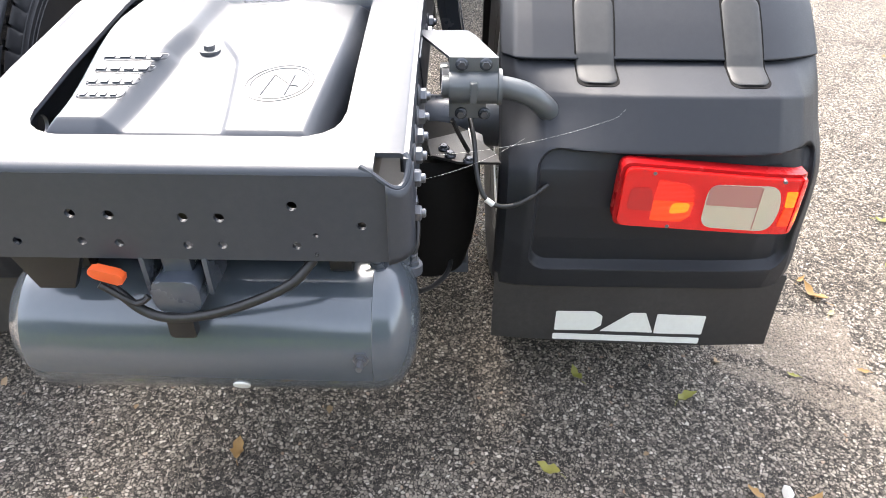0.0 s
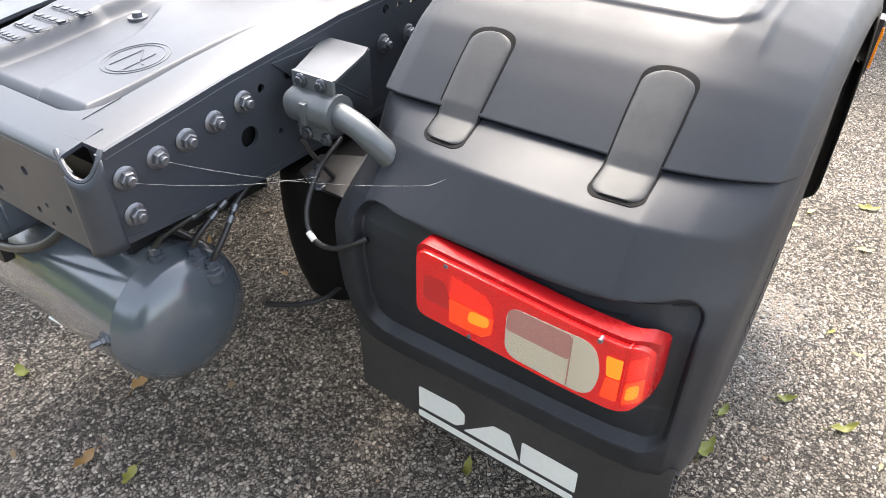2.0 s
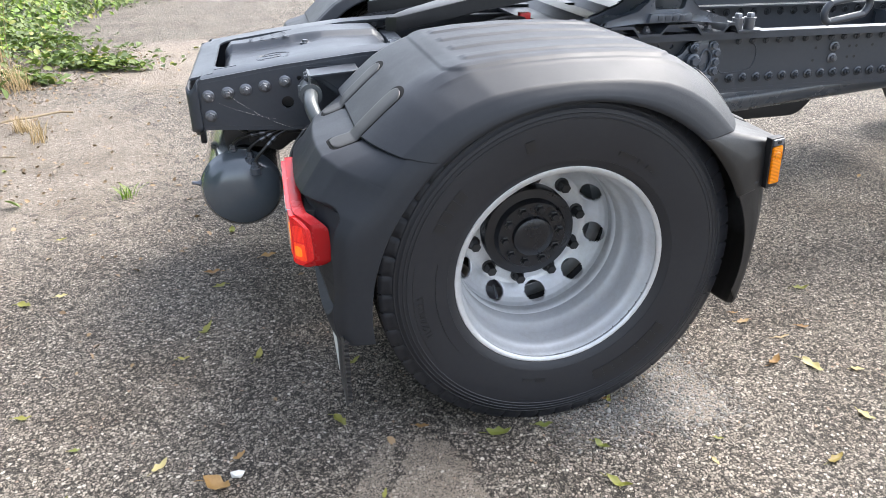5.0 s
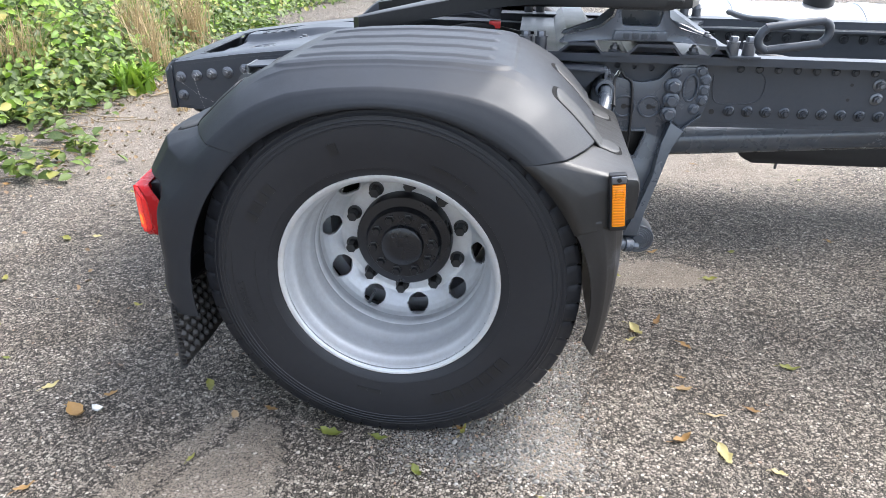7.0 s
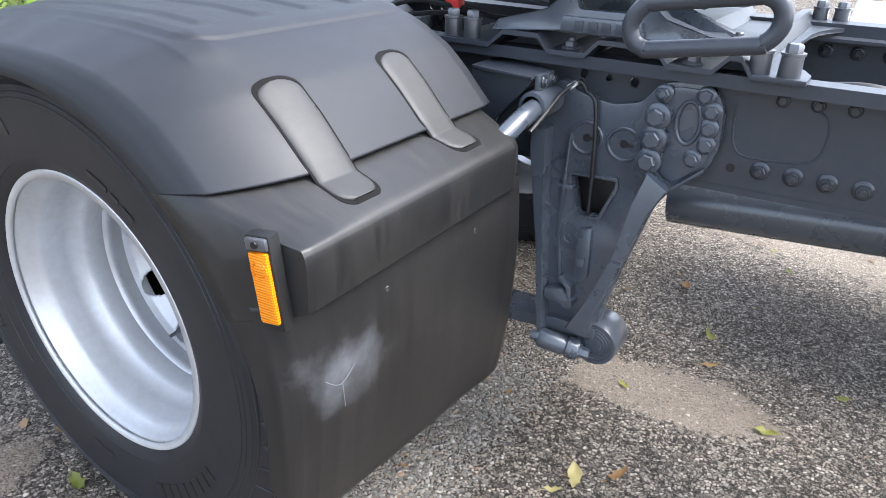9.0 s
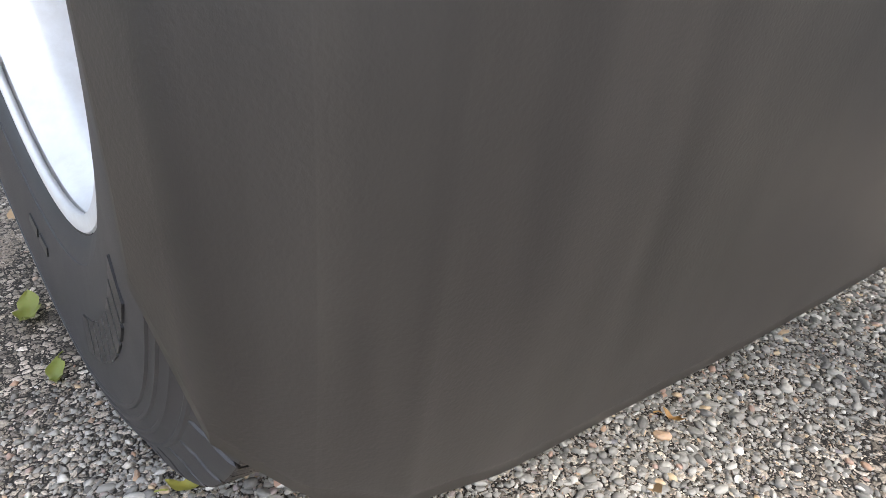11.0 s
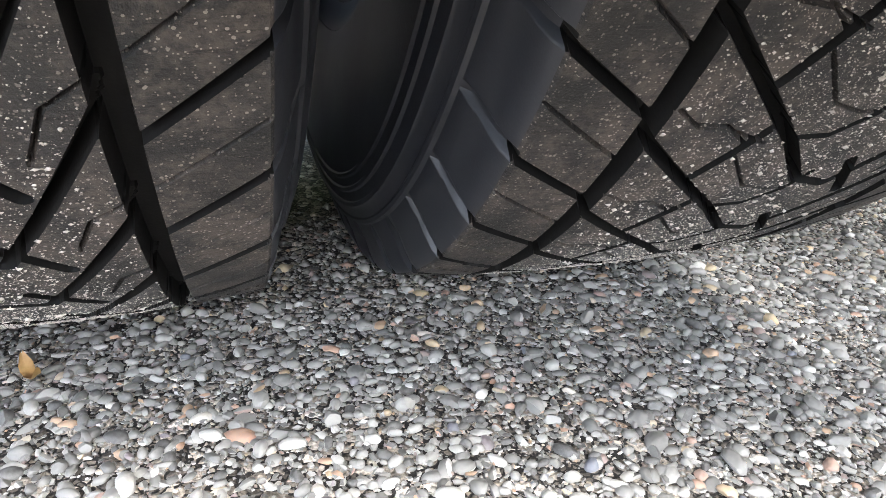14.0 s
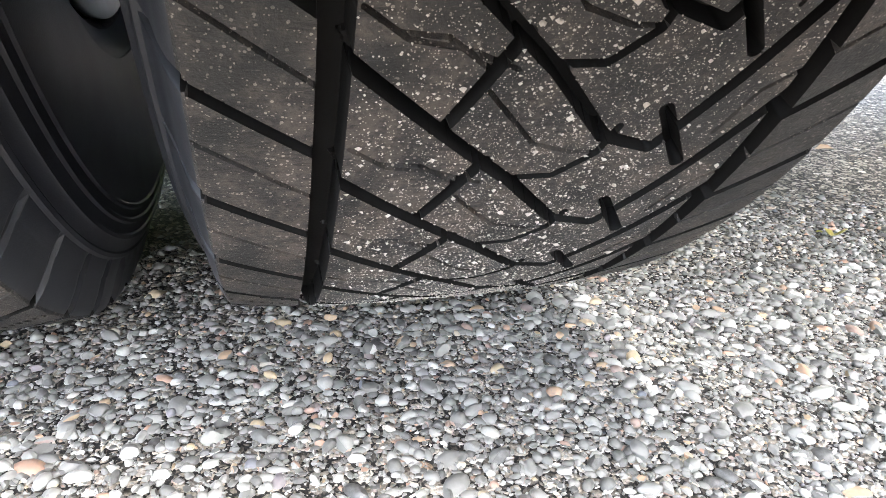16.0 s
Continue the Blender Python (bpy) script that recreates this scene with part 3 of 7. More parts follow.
def tplace(name, mesh, material, parent=None, label="", smooth=40):
    return fit_in(place(name, mesh, material, None, label, smooth), parent)


def mirror(ob, parent=None):
    """The same part on the truck's other side."""
    mesh = ob.data.copy()
    mesh.transform(Matrix.Translation((0, 2 * YC, 0)) @ Matrix.Diagonal((1, -1, 1, 1)) @ ob.matrix_basis)
    mesh.flip_normals()
    twin = new(ob.name.split(".")[0], mesh)
    for m in ob.modifiers:
        k = twin.modifiers.new(m.name, m.type)
        k.thickness, k.offset = m.thickness, m.offset
    fit_in(twin, parent)
    if "label" in ob:
        twin["label"] = ob["label"]
    return twin


def solid(ob, thickness, offset=-1.0):
    m = ob.modifiers.new("thickness", "SOLIDIFY")
    m.thickness, m.offset = thickness, offset
    return ob


# -- tyres --
PITCH = 2 * math.pi * TR / 55
GROOVES = [  # (across, along) pairs, half width, depth
    (((-0.083, 0.514), (-0.013, 0.4515), (0.0148, 0.4208), (0.0376, 0.4135)), 0.0030, 0.012),
    (((0.0376, 0.4135), (0.058, 0.4501), (0.086, 0.5035)), 0.0030, 0.012),
    (((-0.046, 0.486), (-0.028, 0.524)), 0.0028, 0.012),
    (((0.0345, 0.492), (0.0555, 0.4607)), 0.0030, 0.012),
    (((-0.0159, 0.455), (0.0023, 0.4555), (0.0157, 0.4688), (0.0192, 0.4837)), 0.0018, 0.009),
    (((-0.130, 0.4993), (-0.0835, 0.466)), 0.0024, 0.010),
    (((0.086, 0.4805), (0.130, 0.5187)), 0.0024, 0.010),
    (((-0.0668, 0.5226), (-0.0518, 0.5216), (-0.0347, 0.5086)), 0.0006, 0.004),
    (((-0.0346, 0.501), (-0.012, 0.4754), (0.005, 0.4698), (0.017, 0.47)), 0.0007, 0.004),
    (((-0.0774, 0.4727), (-0.0636, 0.4626), (-0.0455, 0.46), (-0.027, 0.4525)), 0.0007, 0.004),
    (((-0.130, 0.4741), (-0.087, 0.4421)), 0.0005, 0.003),
    (((0.087, 0.4550), (0.130, 0.4900)), 0.0005, 0.003),
    (((0.0620, 0.478), (0.0700, 0.500), (0.0855, 0.512)), 0.0006, 0.004),
]


WALL = 0.0011      # how wide a groove's wall is, seen from outside


def tread_field(v, s, phase):
    """Distance to the nearest groove's floor at places across (v) and along (s), and that groove's depth."""
    near, deep = np.full_like(v, 1.0), np.zeros_like(v)
    for side in (-0.0845, 0.0865):
        d = np.abs(v - side) - 0.0042
        near, deep = np.where(d < near, d, near), np.where(d < near, 0.0135, deep)
    t = np.mod(s - phase, PITCH)
    for line, half, depth in GROOVES:
        d = np.full_like(v, 1.0)
        for (av, a_s), (bv, b_s) in zip(line, line[1:]):
            for k in range(-10, -5):
                o = k * PITCH
                ds, dv = b_s - a_s, bv - av
                f = np.clip(((v - av) * dv + (t - a_s - o) * ds) / (dv * dv + ds * ds), 0, 1)
                d = np.minimum(d, np.hypot(v - av - f * dv, t - a_s - o - f * ds))
        d = d - (half - 0.0011 if half > 0.001 else 0.0)
        near, deep = np.where(d < near, d, near), np.where(d < near, depth, deep)
    return near, deep


def tread_depth(v, s, phase):
    """How deep the tread lies under its face."""
    near, deep = tread_field(v, s, phase)
    return deep * np.clip(1 - near / WALL, 0, 1)


def snap_tread(v, s, phase):
    """Moves grid points onto the grooves' edges, so that the edges run clean."""
    e = 0.0002
    near, _ = tread_field(v, s, phase)
    gv = (tread_field(v + e, s, phase)[0] - tread_field(v - e, s, phase)[0]) / (2 * e)
    gs = (tread_field(v, s + e, phase)[0] - tread_field(v, s - e, phase)[0]) / (2 * e)
    g2 = np.maximum(gv * gv + gs * gs, 0.3)
    goal = np.where(np.abs(near) < 0.5 * WALL, 0.0, np.where(np.abs(near - WALL) <= 0.5 * WALL, WALL, near))
    step = np.clip(goal - near, -0.0007, 0.0007) / g2
    return v + step * gv, s + step * gs


SIDE = [(0.1175, 0.290), (0.128, 0.2975), (0.1395, 0.316), (0.1405, 0.3185), (0.1420, 0.3190), (0.1490, 0.347), (0.1545, 0.381), (0.1570, 0.404), (0.1572, 0.4250), (0.1588, 0.4262), (0.1588, 0.4285), (0.1568, 0.4296),
        (0.1560, 0.4350), (0.1575, 0.4362), (0.1572, 0.4385), (0.1550, 0.4396), (0.1532, 0.4460), (0.1546, 0.4472), (0.1540, 0.4498), (0.1518, 0.4510), (0.1482, 0.4580), (0.1490, 0.4595), (0.1478, 0.4618), (0.1452, 0.4630),
        (0.1405, 0.4735), (0.1395, 0.4745), (0.1360, 0.4850), (0.1325, 0.4925), (0.1290, 0.4970)]

SIDE = [(a if a < 0.128 else 0.128 + (a - 0.128) * 0.78, b) for a, b in SIDE]


def tyre(middle, phase, fine):
    dv = 0.0008 if fine else 0.004
    notch_rows = np.add.outer(phase + 0.4993 + np.arange(-9, 56) * PITCH, [-0.0052, -0.0030, 0.0, 0.0030, 0.0052, 0.019, 0.036]).ravel()
    end = 2 * math.pi * TR + 0.19 - 0.003
    top = fine or 0.57         # the fine stretch ends here
    fine_rows = np.concatenate([np.arange(0.19, 0.31, 0.0040), np.arange(0.31, top, 0.0008)]) if fine else np.arange(0.19, 0.57, 0.008)
    s = np.concatenate([fine_rows, np.sort(notch_rows[(notch_rows > top + 0.0005) & (notch_rows < end)])])
    mid = np.arange(-0.1276, 0.12765, dv)
    v = np.concatenate([[-a for a, _ in SIDE], mid, [a for a, _ in SIDE[::-1]]])
    r = np.concatenate([[b for _, b in SIDE], TR - 0.0060 * np.abs(mid / 0.126) ** 2.6, [b for _, b in SIDE[::-1]]])
    on = np.abs(v) < 0.1280
    S, V = np.meshgrid(s, v, indexing="ij")
    depth = np.zeros_like(S)
    if fine:
        part_on = np.abs(v) < 0.1265
        V[:, part_on], S[:, part_on] = snap_tread(V[:, part_on], S[:, part_on], phase)
    depth[:, on] = tread_depth(V[:, on], S[:, on], phase)
    depth[depth < 0.0008] = 0
    shoulder = (np.abs(V) >= 0.1280) & (np.abs(V) < 0.1480)      # notches run out over the shoulder
    t = np.mod(S - phase - np.where(V < 0, 0.4993, 0.5187), PITCH)
    notch = 1 - smoothstep(0.0022, 0.0042, np.minimum(t, PITCH - t))
    depth = np.where(shoulder & (r[None] > 0.472), 0.008 * notch, depth)
    R = r[None] - depth
    A = S / TR
    X, Z = R * np.sin(A), AXZ - R * np.cos(A)
    Z = np.maximum(Z, 0.0012)
    mesh = sheet("tyre", np.stack([X, middle + V, Z], -1), wrap=True)
    mesh.materials.append(RUBBER)
    mesh.materials.append(SIDEWALL)
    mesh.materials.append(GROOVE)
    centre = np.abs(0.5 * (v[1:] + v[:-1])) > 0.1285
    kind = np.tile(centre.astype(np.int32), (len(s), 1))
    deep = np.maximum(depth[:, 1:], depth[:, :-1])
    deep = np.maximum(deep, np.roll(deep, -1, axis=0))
    # tread cells deeper than 6 mm take the near-black rubber
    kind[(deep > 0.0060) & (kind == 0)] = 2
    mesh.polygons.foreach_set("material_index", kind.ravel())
    return mesh


def place_tyre(mesh, label, parent):
    mesh.shade_smooth()
    mesh.set_sharp_from_angle(angle=radians(36))
    return tagged(fit_in(new("tyre", mesh), parent), label)


wheel_bm = bmesh.new()
lathe(wheel_bm, [(0.050, 0.60), (0.135, 0.60), (0.135, 0.36), (0.150, 0.33), (0.150, 0.300)], (0, 0, AXZ), n=48)
wheel = tpart("wheel", wheel_bm, HUB, label="dual rear wheel on a black hub")


def rim_mesh(middle, sign):
    """Rim with a dished disc and ten hand holes. sign -1: the dish opens outwards."""
    bm = bmesh.new()
    f = middle + sign * 0.125
    prof = [(0.281, f - sign * 0.001), (0.2935, f), (0.2965, f + -sign * 0.003), (0.2950, f - sign * 0.007), (0.2860, f - sign * 0.011), (0.2815, f - sign * 0.020),
            (0.2800, f - sign * 0.030), (0.2735, f - sign * 0.040), (0.2705, f - sign * 0.046), (0.2690, f - sign * 0.055), (0.2660, f - sign * 0.095), (0.2640, f - sign * 0.118), (0.2560, f - sign * 0.132),
            (0.2520, f - sign * 0.142), (0.2515, f - sign * 0.180), (0.2470, f - sign * 0.186), (0.2460, f - sign * 0.196), (0.2490, f - sign * 0.203), (0.2500, f - sign * 0.250), (0.290, f - sign * 0.252)]
    lathe(bm, prof, (0, 0, AXZ), n=96, closed=False)
    ob = part("rim", bm, RIM, None, "silver steel rim with ten oval hand holes", 35)
    return solid(ob, 0.007, 0.0)


def disc_mesh(y_face):
    """The dished disc with hand holes cut through."""
    cols = 320
    prof_r = np.array([0.110, 0.125, 0.150, 0.185, 0.196, 0.205, 0.215, 0.230, 0.2405, 0.2470])
    prof_y = np.array([0.000, 0.000, 0.000, 0.000, -0.004, -0.012, -0.021, -0.036, -0.050, -0.066])
    rr = np.interp(np.linspace(0, 1, 60), np.linspace(0, 1, len(prof_r)), prof_r)
    a = np.linspace(0, 2 * math.pi, cols, endpoint=False)
    A, Rr = np.meshgrid(a, rr, indexing="ij")
    Y = y_face + np.interp(Rr, prof_r, prof_y)
    grid = np.stack([Rr * np.cos(A), Y, AXZ + Rr * np.sin(A)], -1)
    mesh_i = np.arange(cols * 60).reshape(cols, 60)
    mesh_i = np.vstack([mesh_i, mesh_i[:1]])
    q = np.stack([mesh_i[:-1, :-1], mesh_i[1:, :-1], mesh_i[1:, 1:], mesh_i[:-1, 1:]], -1).reshape(-1, 4)
    cen = grid.reshape(-1, 3)[q].mean(1)
    ang, rad = np.arctan2(cen[:, 2] - AXZ, cen[:, 0]), np.hypot(cen[:, 0], cen[:, 2] - AXZ)
    k = np.mod(ang - radians(-98), radians(36)) - radians(18)
    hole = ((k * 0.222 / 0.0325) ** 2 + ((rad - 0.2195) / 0.0240) ** 2) < 1
    # grid points near a hole's edge move onto it
    p = grid.reshape(-1, 3)
    pa, pr = np.arctan2(p[:, 2] - AXZ, p[:, 0]), np.hypot(p[:, 0], p[:, 2] - AXZ)
    ka = np.mod(pa - radians(-98), radians(36)) - radians(18)
    e = np.sqrt((ka * 0.222 / 0.0325) ** 2 + ((pr - 0.2195) / 0.0240) ** 2)
    close = np.abs(e - 1) < 0.055
    pa = np.where(close, pa - ka + ka / np.maximum(e, 0.1), pa)
    pr = np.where(close, 0.2195 + (pr - 0.2195) / np.maximum(e, 0.1), pr)
    p = np.column_stack([pr * np.cos(pa), y_face + np.interp(pr, prof_r, prof_y), AXZ + pr * np.sin(pa)])
    return from_arrays("disc", p, q[~hole])


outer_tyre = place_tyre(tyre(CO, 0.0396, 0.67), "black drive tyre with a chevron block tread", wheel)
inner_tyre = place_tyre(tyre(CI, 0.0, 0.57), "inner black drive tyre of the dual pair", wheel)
rim = fit_in(rim_mesh(CO, -1), wheel)
rim_in = fit_in(rim_mesh(CI, 1), wheel)
disc = solid(tplace("disc", disc_mesh(0.284), RIM, wheel, "silver wheel disc", 60), 0.012, 1.0)

hub_bm = bmesh.new()
lathe(hub_bm, [(0.030, 0.200), (0.056, 0.200), (0.060, 0.203), (0.063, 0.216), (0.104, 0.216), (0.106, 0.219), (0.108, 0.226), (0.112, 0.236), (0.138, 0.238), (0.141, 0.242), (0.141, 0.293), (0.05, 0.3)], (0, 0, AXZ), n=64)
box(hub_bm, (-0.022, 0.197, AXZ + 0.012), (0.018, 0.2045, AXZ + 0.036), 0.001)
tpart("hub_cap", hub_bm, HUB, wheel, "glossy black hub cap with a ring of bolts")
cap_bolt = bmesh.new()
lathe(cap_bolt, [(0.002, 0.199), (0.0100, 0.199), (0.0116, 0.2015), (0.0116, 0.211), (0.0160, 0.2120), (0.0160, 0.217)], n=6)
cap_bolt_mesh = bpy.data.meshes.new("hub_bolt")
bmesh.ops.recalc_face_normals(cap_bolt, faces=cap_bolt.faces[:])
cap_bolt.to_mesh(cap_bolt_mesh)
cap_bolt_mesh.materials.append(HUB)
for k in range(10):
    a = radians(36 * k + 6)
    fit_in(new("hub_bolt", cap_bolt_mesh), wheel).location = (0.0855 * math.cos(a), 0, AXZ + 0.0855 * math.sin(a))

nut_mesh_bm = bmesh.new()
lathe(nut_mesh_bm, [(0.004, -0.040), (0.0135, -0.040), (0.0160, -0.036), (0.0165, -0.006)], n=6)
lathe(nut_mesh_bm, [(0.0165, -0.006), (0.0215, -0.005), (0.0215, 0.001)], n=24)
nut_mesh = bpy.data.meshes.new("wheel_nut")
bmesh.ops.recalc_face_normals(nut_mesh_bm, faces=nut_mesh_bm.faces[:])
nut_mesh_bm.to_mesh(nut_mesh)
nut_mesh_bm.free()
nut_mesh.materials.append(BLACK)
for k in range(10):
    a = radians(36 * k - 95)
    ob = new("wheel_nut", nut_mesh)
    ob.location = (0.1675 * math.cos(a), 0.2835, AXZ + 0.1675 * math.sin(a))
    fit_in(ob, wheel)
drum = bmesh.new()
lathe(drum, [(0.12, 0.312), (0.195, 0.312), (0.214, 0.330), (0.214, 0.40), (0.236, 0.404), (0.236, 0.58), (0.12, 0.585)], (0, 0, AXZ), n=48)
tpart("brake_drum", drum, BLACK, wheel)
valve = bmesh.new()
tube(valve, [(-0.098, 0.262, 0.312), (-0.101, 0.235, 0.307), (-0.104, 0.205, 0.300)], 0.0042)
tpart("valve", valve, STEEL, wheel)


def wall_y(r):
    """Face of the outer tyre's outer wall at a radius."""
    return CO - float(np.interp(r, [b for _, b in SIDE], [a for a, _ in SIDE]))


def on_wall(mesh, radius, angle):
    """Lays flat letters (x along, y up) on the outer wall, reading clockwise, tops outwards."""
    n = len(mesh.vertices)
    co = np.empty(3 * n, np.float32)
    mesh.vertices.foreach_get("co", co)
    co = co.reshape(-1, 3)
    r = radius + co[:, 1]
    a = angle - co[:, 0] / radius
    y = np.array([wall_y(q) for q in r]) - co[:, 2]
    mesh.vertices.foreach_set("co", np.column_stack([r * np.cos(a), y, AXZ + r * np.sin(a)]).astype(np.float32).ravel())
    mesh.update()


def wall_text(words, size, radius, angle):
    curve = bpy.data.curves.new("lettering", "FONT")
    curve.body, curve.size, curve.extrude, curve.align_x = words, size, 0.0016, "CENTER"
    tmp = bpy.data.objects.new("lettering", curve)
    scene.collection.objects.link(tmp)
    bpy.context.view_layer.update()
    mesh = bpy.data.meshes.new_from_object(tmp.evaluated_get(bpy.context.evaluated_depsgraph_get()))
    bpy.data.objects.remove(tmp)
    mesh.materials.clear()
    on_wall(mesh, radius, angle)
    tplace("size_lettering", mesh, LETTER, wheel, "moulded tyre size lettering", 0)


wall_text("315/70R22.5", 0.026, 0.385, radians(192))


def wall_bars(widths, high, gap, radius, angle, label):
    """Moulded bars in place of a maker's wording."""
    x = -(sum(widths) + gap * (len(widths) - 1)) / 2
    for w in widths:
        bm = bmesh.new()
        prism(bm, [(x + w * k / 4, 0) for k in range(5)] + [(x + w * (4 - k) / 4, high) for k in range(5)], 0, 0.0016, "z")
        mesh = bpy.data.meshes.new("moulded_mark")
        bm.to_mesh(mesh)
        bm.free()
        on_wall(mesh, radius, angle)
        tplace("moulded_mark", mesh, LETTER, wheel, label, 0)
        x += w + gap


wall_bars((0.020, 0.026, 0.022, 0.020), 0.030, 0.008, 0.366, radians(146), "moulded wordmark bars")
wall_bars((0.022,), 0.030, 0.008, 0.366, radians(108), "moulded wordmark bars")
wall_bars((0.024, 0.024, 0.024, 0.024, 0.024, 0.022, 0.024, 0.024), 0.032, 0.007, 0.362, radians(-52), "moulded wordmark bars")
wall_bars((0.05, 0.02, 0.03), 0.010, 0.01, 0.345, radians(60), "moulded caption bars")
wall_bars((0.03, 0.03), 0.010, 0.008, 0.345, radians(-100), "moulded caption bars")
ringlines = bmesh.new()
for r_ in (0.352, 0.412):
    a0, a1 = (168, 216) if r_ < 0.4 else (170, 214)
    pts = [(r_ * math.cos(radians(a)), wall_y(r_) - 0.0003, AXZ + r_ * math.sin(radians(a))) for a in np.linspace(a0, a1, 24)]
    tube(ringlines, pts, 0.0009, 5, smoothed=False)
tpart("moulded_line", ringlines, LETTER, wheel)


def grit(middle, n, cake, seed_phase):
    """Pale grit pressed into the tread faces, thick where the tyre picked up lime dust."""
    s = rng.uniform(0.20, 0.56, n)
    v = rng.normal(0.0, 0.05, n)
    if cake:
        k = int(n * 0.22)
        s[:k], v[:k] = rng.normal(0.487, 0.012, k), rng.normal(-0.030, 0.022, k)
    keep = np.abs(v) < 0.084
    s, v = s[keep], v[keep]
    keep = tread_depth(v, s, seed_phase) < 0.001
    s, v = s[keep], v[keep]
    size = np.clip(rng.lognormal(math.log(0.00018), 0.70, len(s)), 0.00010, 0.0020)
    rr = TR - 0.0060 * np.abs(v / 0.126) ** 2.6
    c = np.column_stack([rr * np.sin(s / TR), middle + v, AXZ - rr * np.cos(s / TR)])
    ob = scatter_stones("grit", c[c[:, 2] > 0.004], size[c[:, 2] > 0.004], 0.8, GRIT, 0.3, 0, 0)
    return ob


for ob, middle, cake, ph in ((outer_tyre, CO, True, 0.0396), (inner_tyre, CI, False, 0.0)):
    g = fit_in(grit(middle, 42000 if cake else 26000, cake, ph), wheel)
    tagged(g, "pale grit stuck in the tread", kind="stuff")
axle = bmesh.new()
lathe(axle, [(0.02, 0.5), (0.075, 0.5), (0.075, 1.83), (0.02, 1.83)], (0, 0, AXZ), n=24)
lathe(axle, [(0.05, 0.95), (0.17, 1.0), (0.20, 1.1), (0.20, 1.23), (0.17, 1.33), (0.05, 1.38)], (0, 0, AXZ), n=32)
tpart("axle", axle, PAINT_DARK)

# -- mudguard --
YS = np.unique(np.concatenate([np.arange(0.525, 0.574, 0.003), np.arange(-0.024, 0.036, 0.003), [-0.0560, -0.0557, -0.0550, -0.0535], np.arange(-0.052, 0.6365, 0.0060), [-0.054, -0.050, -0.045, -0.0275, -0.02, 0.05, 0.058, 0.637], np.add.outer([0.450, 0.150, 0.131, 0.408], [-0.0472, -0.0454, 0.0454, 0.0472]).ravel()]).round(4))


def resample(points, n, fillet=0.004):
    """A polyline with lightly rounded corners, sampled evenly."""
    out = [points[0]]
    for a, b, c in zip(points, points[1:], points[2:]):
        a, b, c = Vector(a), Vector(b), Vector(c)
        r = min(fillet, 0.45 * (a - b).length, 0.45 * (c - b).length)
        p0, p1 = b + (a - b).normalized() * r, b + (c - b).normalized() * r
        out += [tuple((1 - t) ** 2 * p0 + 2 * t * (1 - t) * b + t * t * p1) for t in (0, 0.25, 0.5, 0.75, 1)]
    p = np.array(out + [points[-1]])
    d = np.concatenate([[0], np.cumsum(np.hypot(*np.diff(p, axis=0).T))])
    t = np.linspace(0, d[-1], n)
    return np.column_stack([np.interp(t, d, p[:, 0]), np.interp(t, d, p[:, 1])])


def arc(a0, a1, n, r=0.520, cz=0.45):
    a = np.radians(np.linspace(a0, a1, n))
    return np.column_stack([r * np.sin(a), cz + r * np.cos(a)])


TOP_N = 300
O_TOP = resample([(-0.512, 0.874), (-0.450, 0.931), (-0.402, 0.971), (-0.352, 0.999), (-0.312, 1.016), (-0.26, 1.034), (-0.15, 1.046), (0, 1.053), (0.15, 1.052), (0.265, 1.044),
                  (0.318, 1.028), (0.356, 1.010), (0.410, 0.979), (0.458, 0.934), (0.512, 0.874)], TOP_N, 0.014)
O_REAR = resample([(-0.490, 0.872), (-0.530, 0.860), (-0.613, 0.838), (-0.672, 0.748), (-0.678, 0.700), (-0.676, 0.610), (-0.664, 0.520), (-0.640, 0.440), (-0.616, 0.372)], 220, 0.005)
O_FRONT = resample([(0.490, 0.872), (0.530, 0.856), (0.601, 0.824), (0.604, 0.790), (0.600, 0.730)], 90, 0.020)
O_FLAP = resample([(0.584, 0.735), (0.590, 0.66), (0.590, 0.56), (0.583, 0.46), (0.575, 0.38), (0.566, 0.312), (0.556, 0.250)], 60, 0.05)


def shell(o, l, k_of_y, push=None, slant=None):
    """Sweeps an outer line o and an arch line l across the width; k says how far from o to l."""
    k = k_of_y[None, :, None] if k_of_y.ndim == 1 else k_of_y[..., None]
    p = o[:, None] * (1 - k) + l[:, None] * k
    tan = np.gradient(o, axis=0)
    nor = np.column_stack([-tan[:, 1], tan[:, 0]])
    nor /= np.hypot(*nor.T)[:, None]
    nor *= np.sign((nor * (o - np.array([0, 0.5]))).sum(1))[:, None]
    if push is not None:
        p = p + push(p, np.broadcast_to(YS[None], p.shape[:2]))[..., None] * nor[:, None]
    y = np.broadcast_to(YS[None, :, None], (*p.shape[:2], 1))
    if slant is not None:
        y = y + slant[..., None]
    return np.concatenate([p[..., :1], y, p[..., 1:]], -1)


K_TOP = np.interp(YS, [-0.056, -0.0555, -0.050, -0.034, 0.050, 0.058, 0.10, 0.575, 0.61, 0.637], [1.0, 0.86, 0.72, 0.47, 0.145, 0.10, 0.0, 0.0, 0.05, 0.35])
K_ROUND = np.where(YS > -0.034, 0.47 * (np.clip(0.16 - YS, 0, None) / 0.194) ** 2, K_TOP)
K_ROUND = np.maximum(K_ROUND, np.where(YS > 0.3, K_TOP, 0))
K_CREASE = np.interp(YS, [-0.056, -0.052, -0.040, -0.005, 0.04, 0.10, 0.17, 0.24, 0.35, 0.45, 0.55, 0.60, 0.637], [1.0, 0.86, 0.70, 0.47, 0.22, 0.055, 0.01, 0.0, 0.02, 0.08, 0.24, 0.40, 0.62])
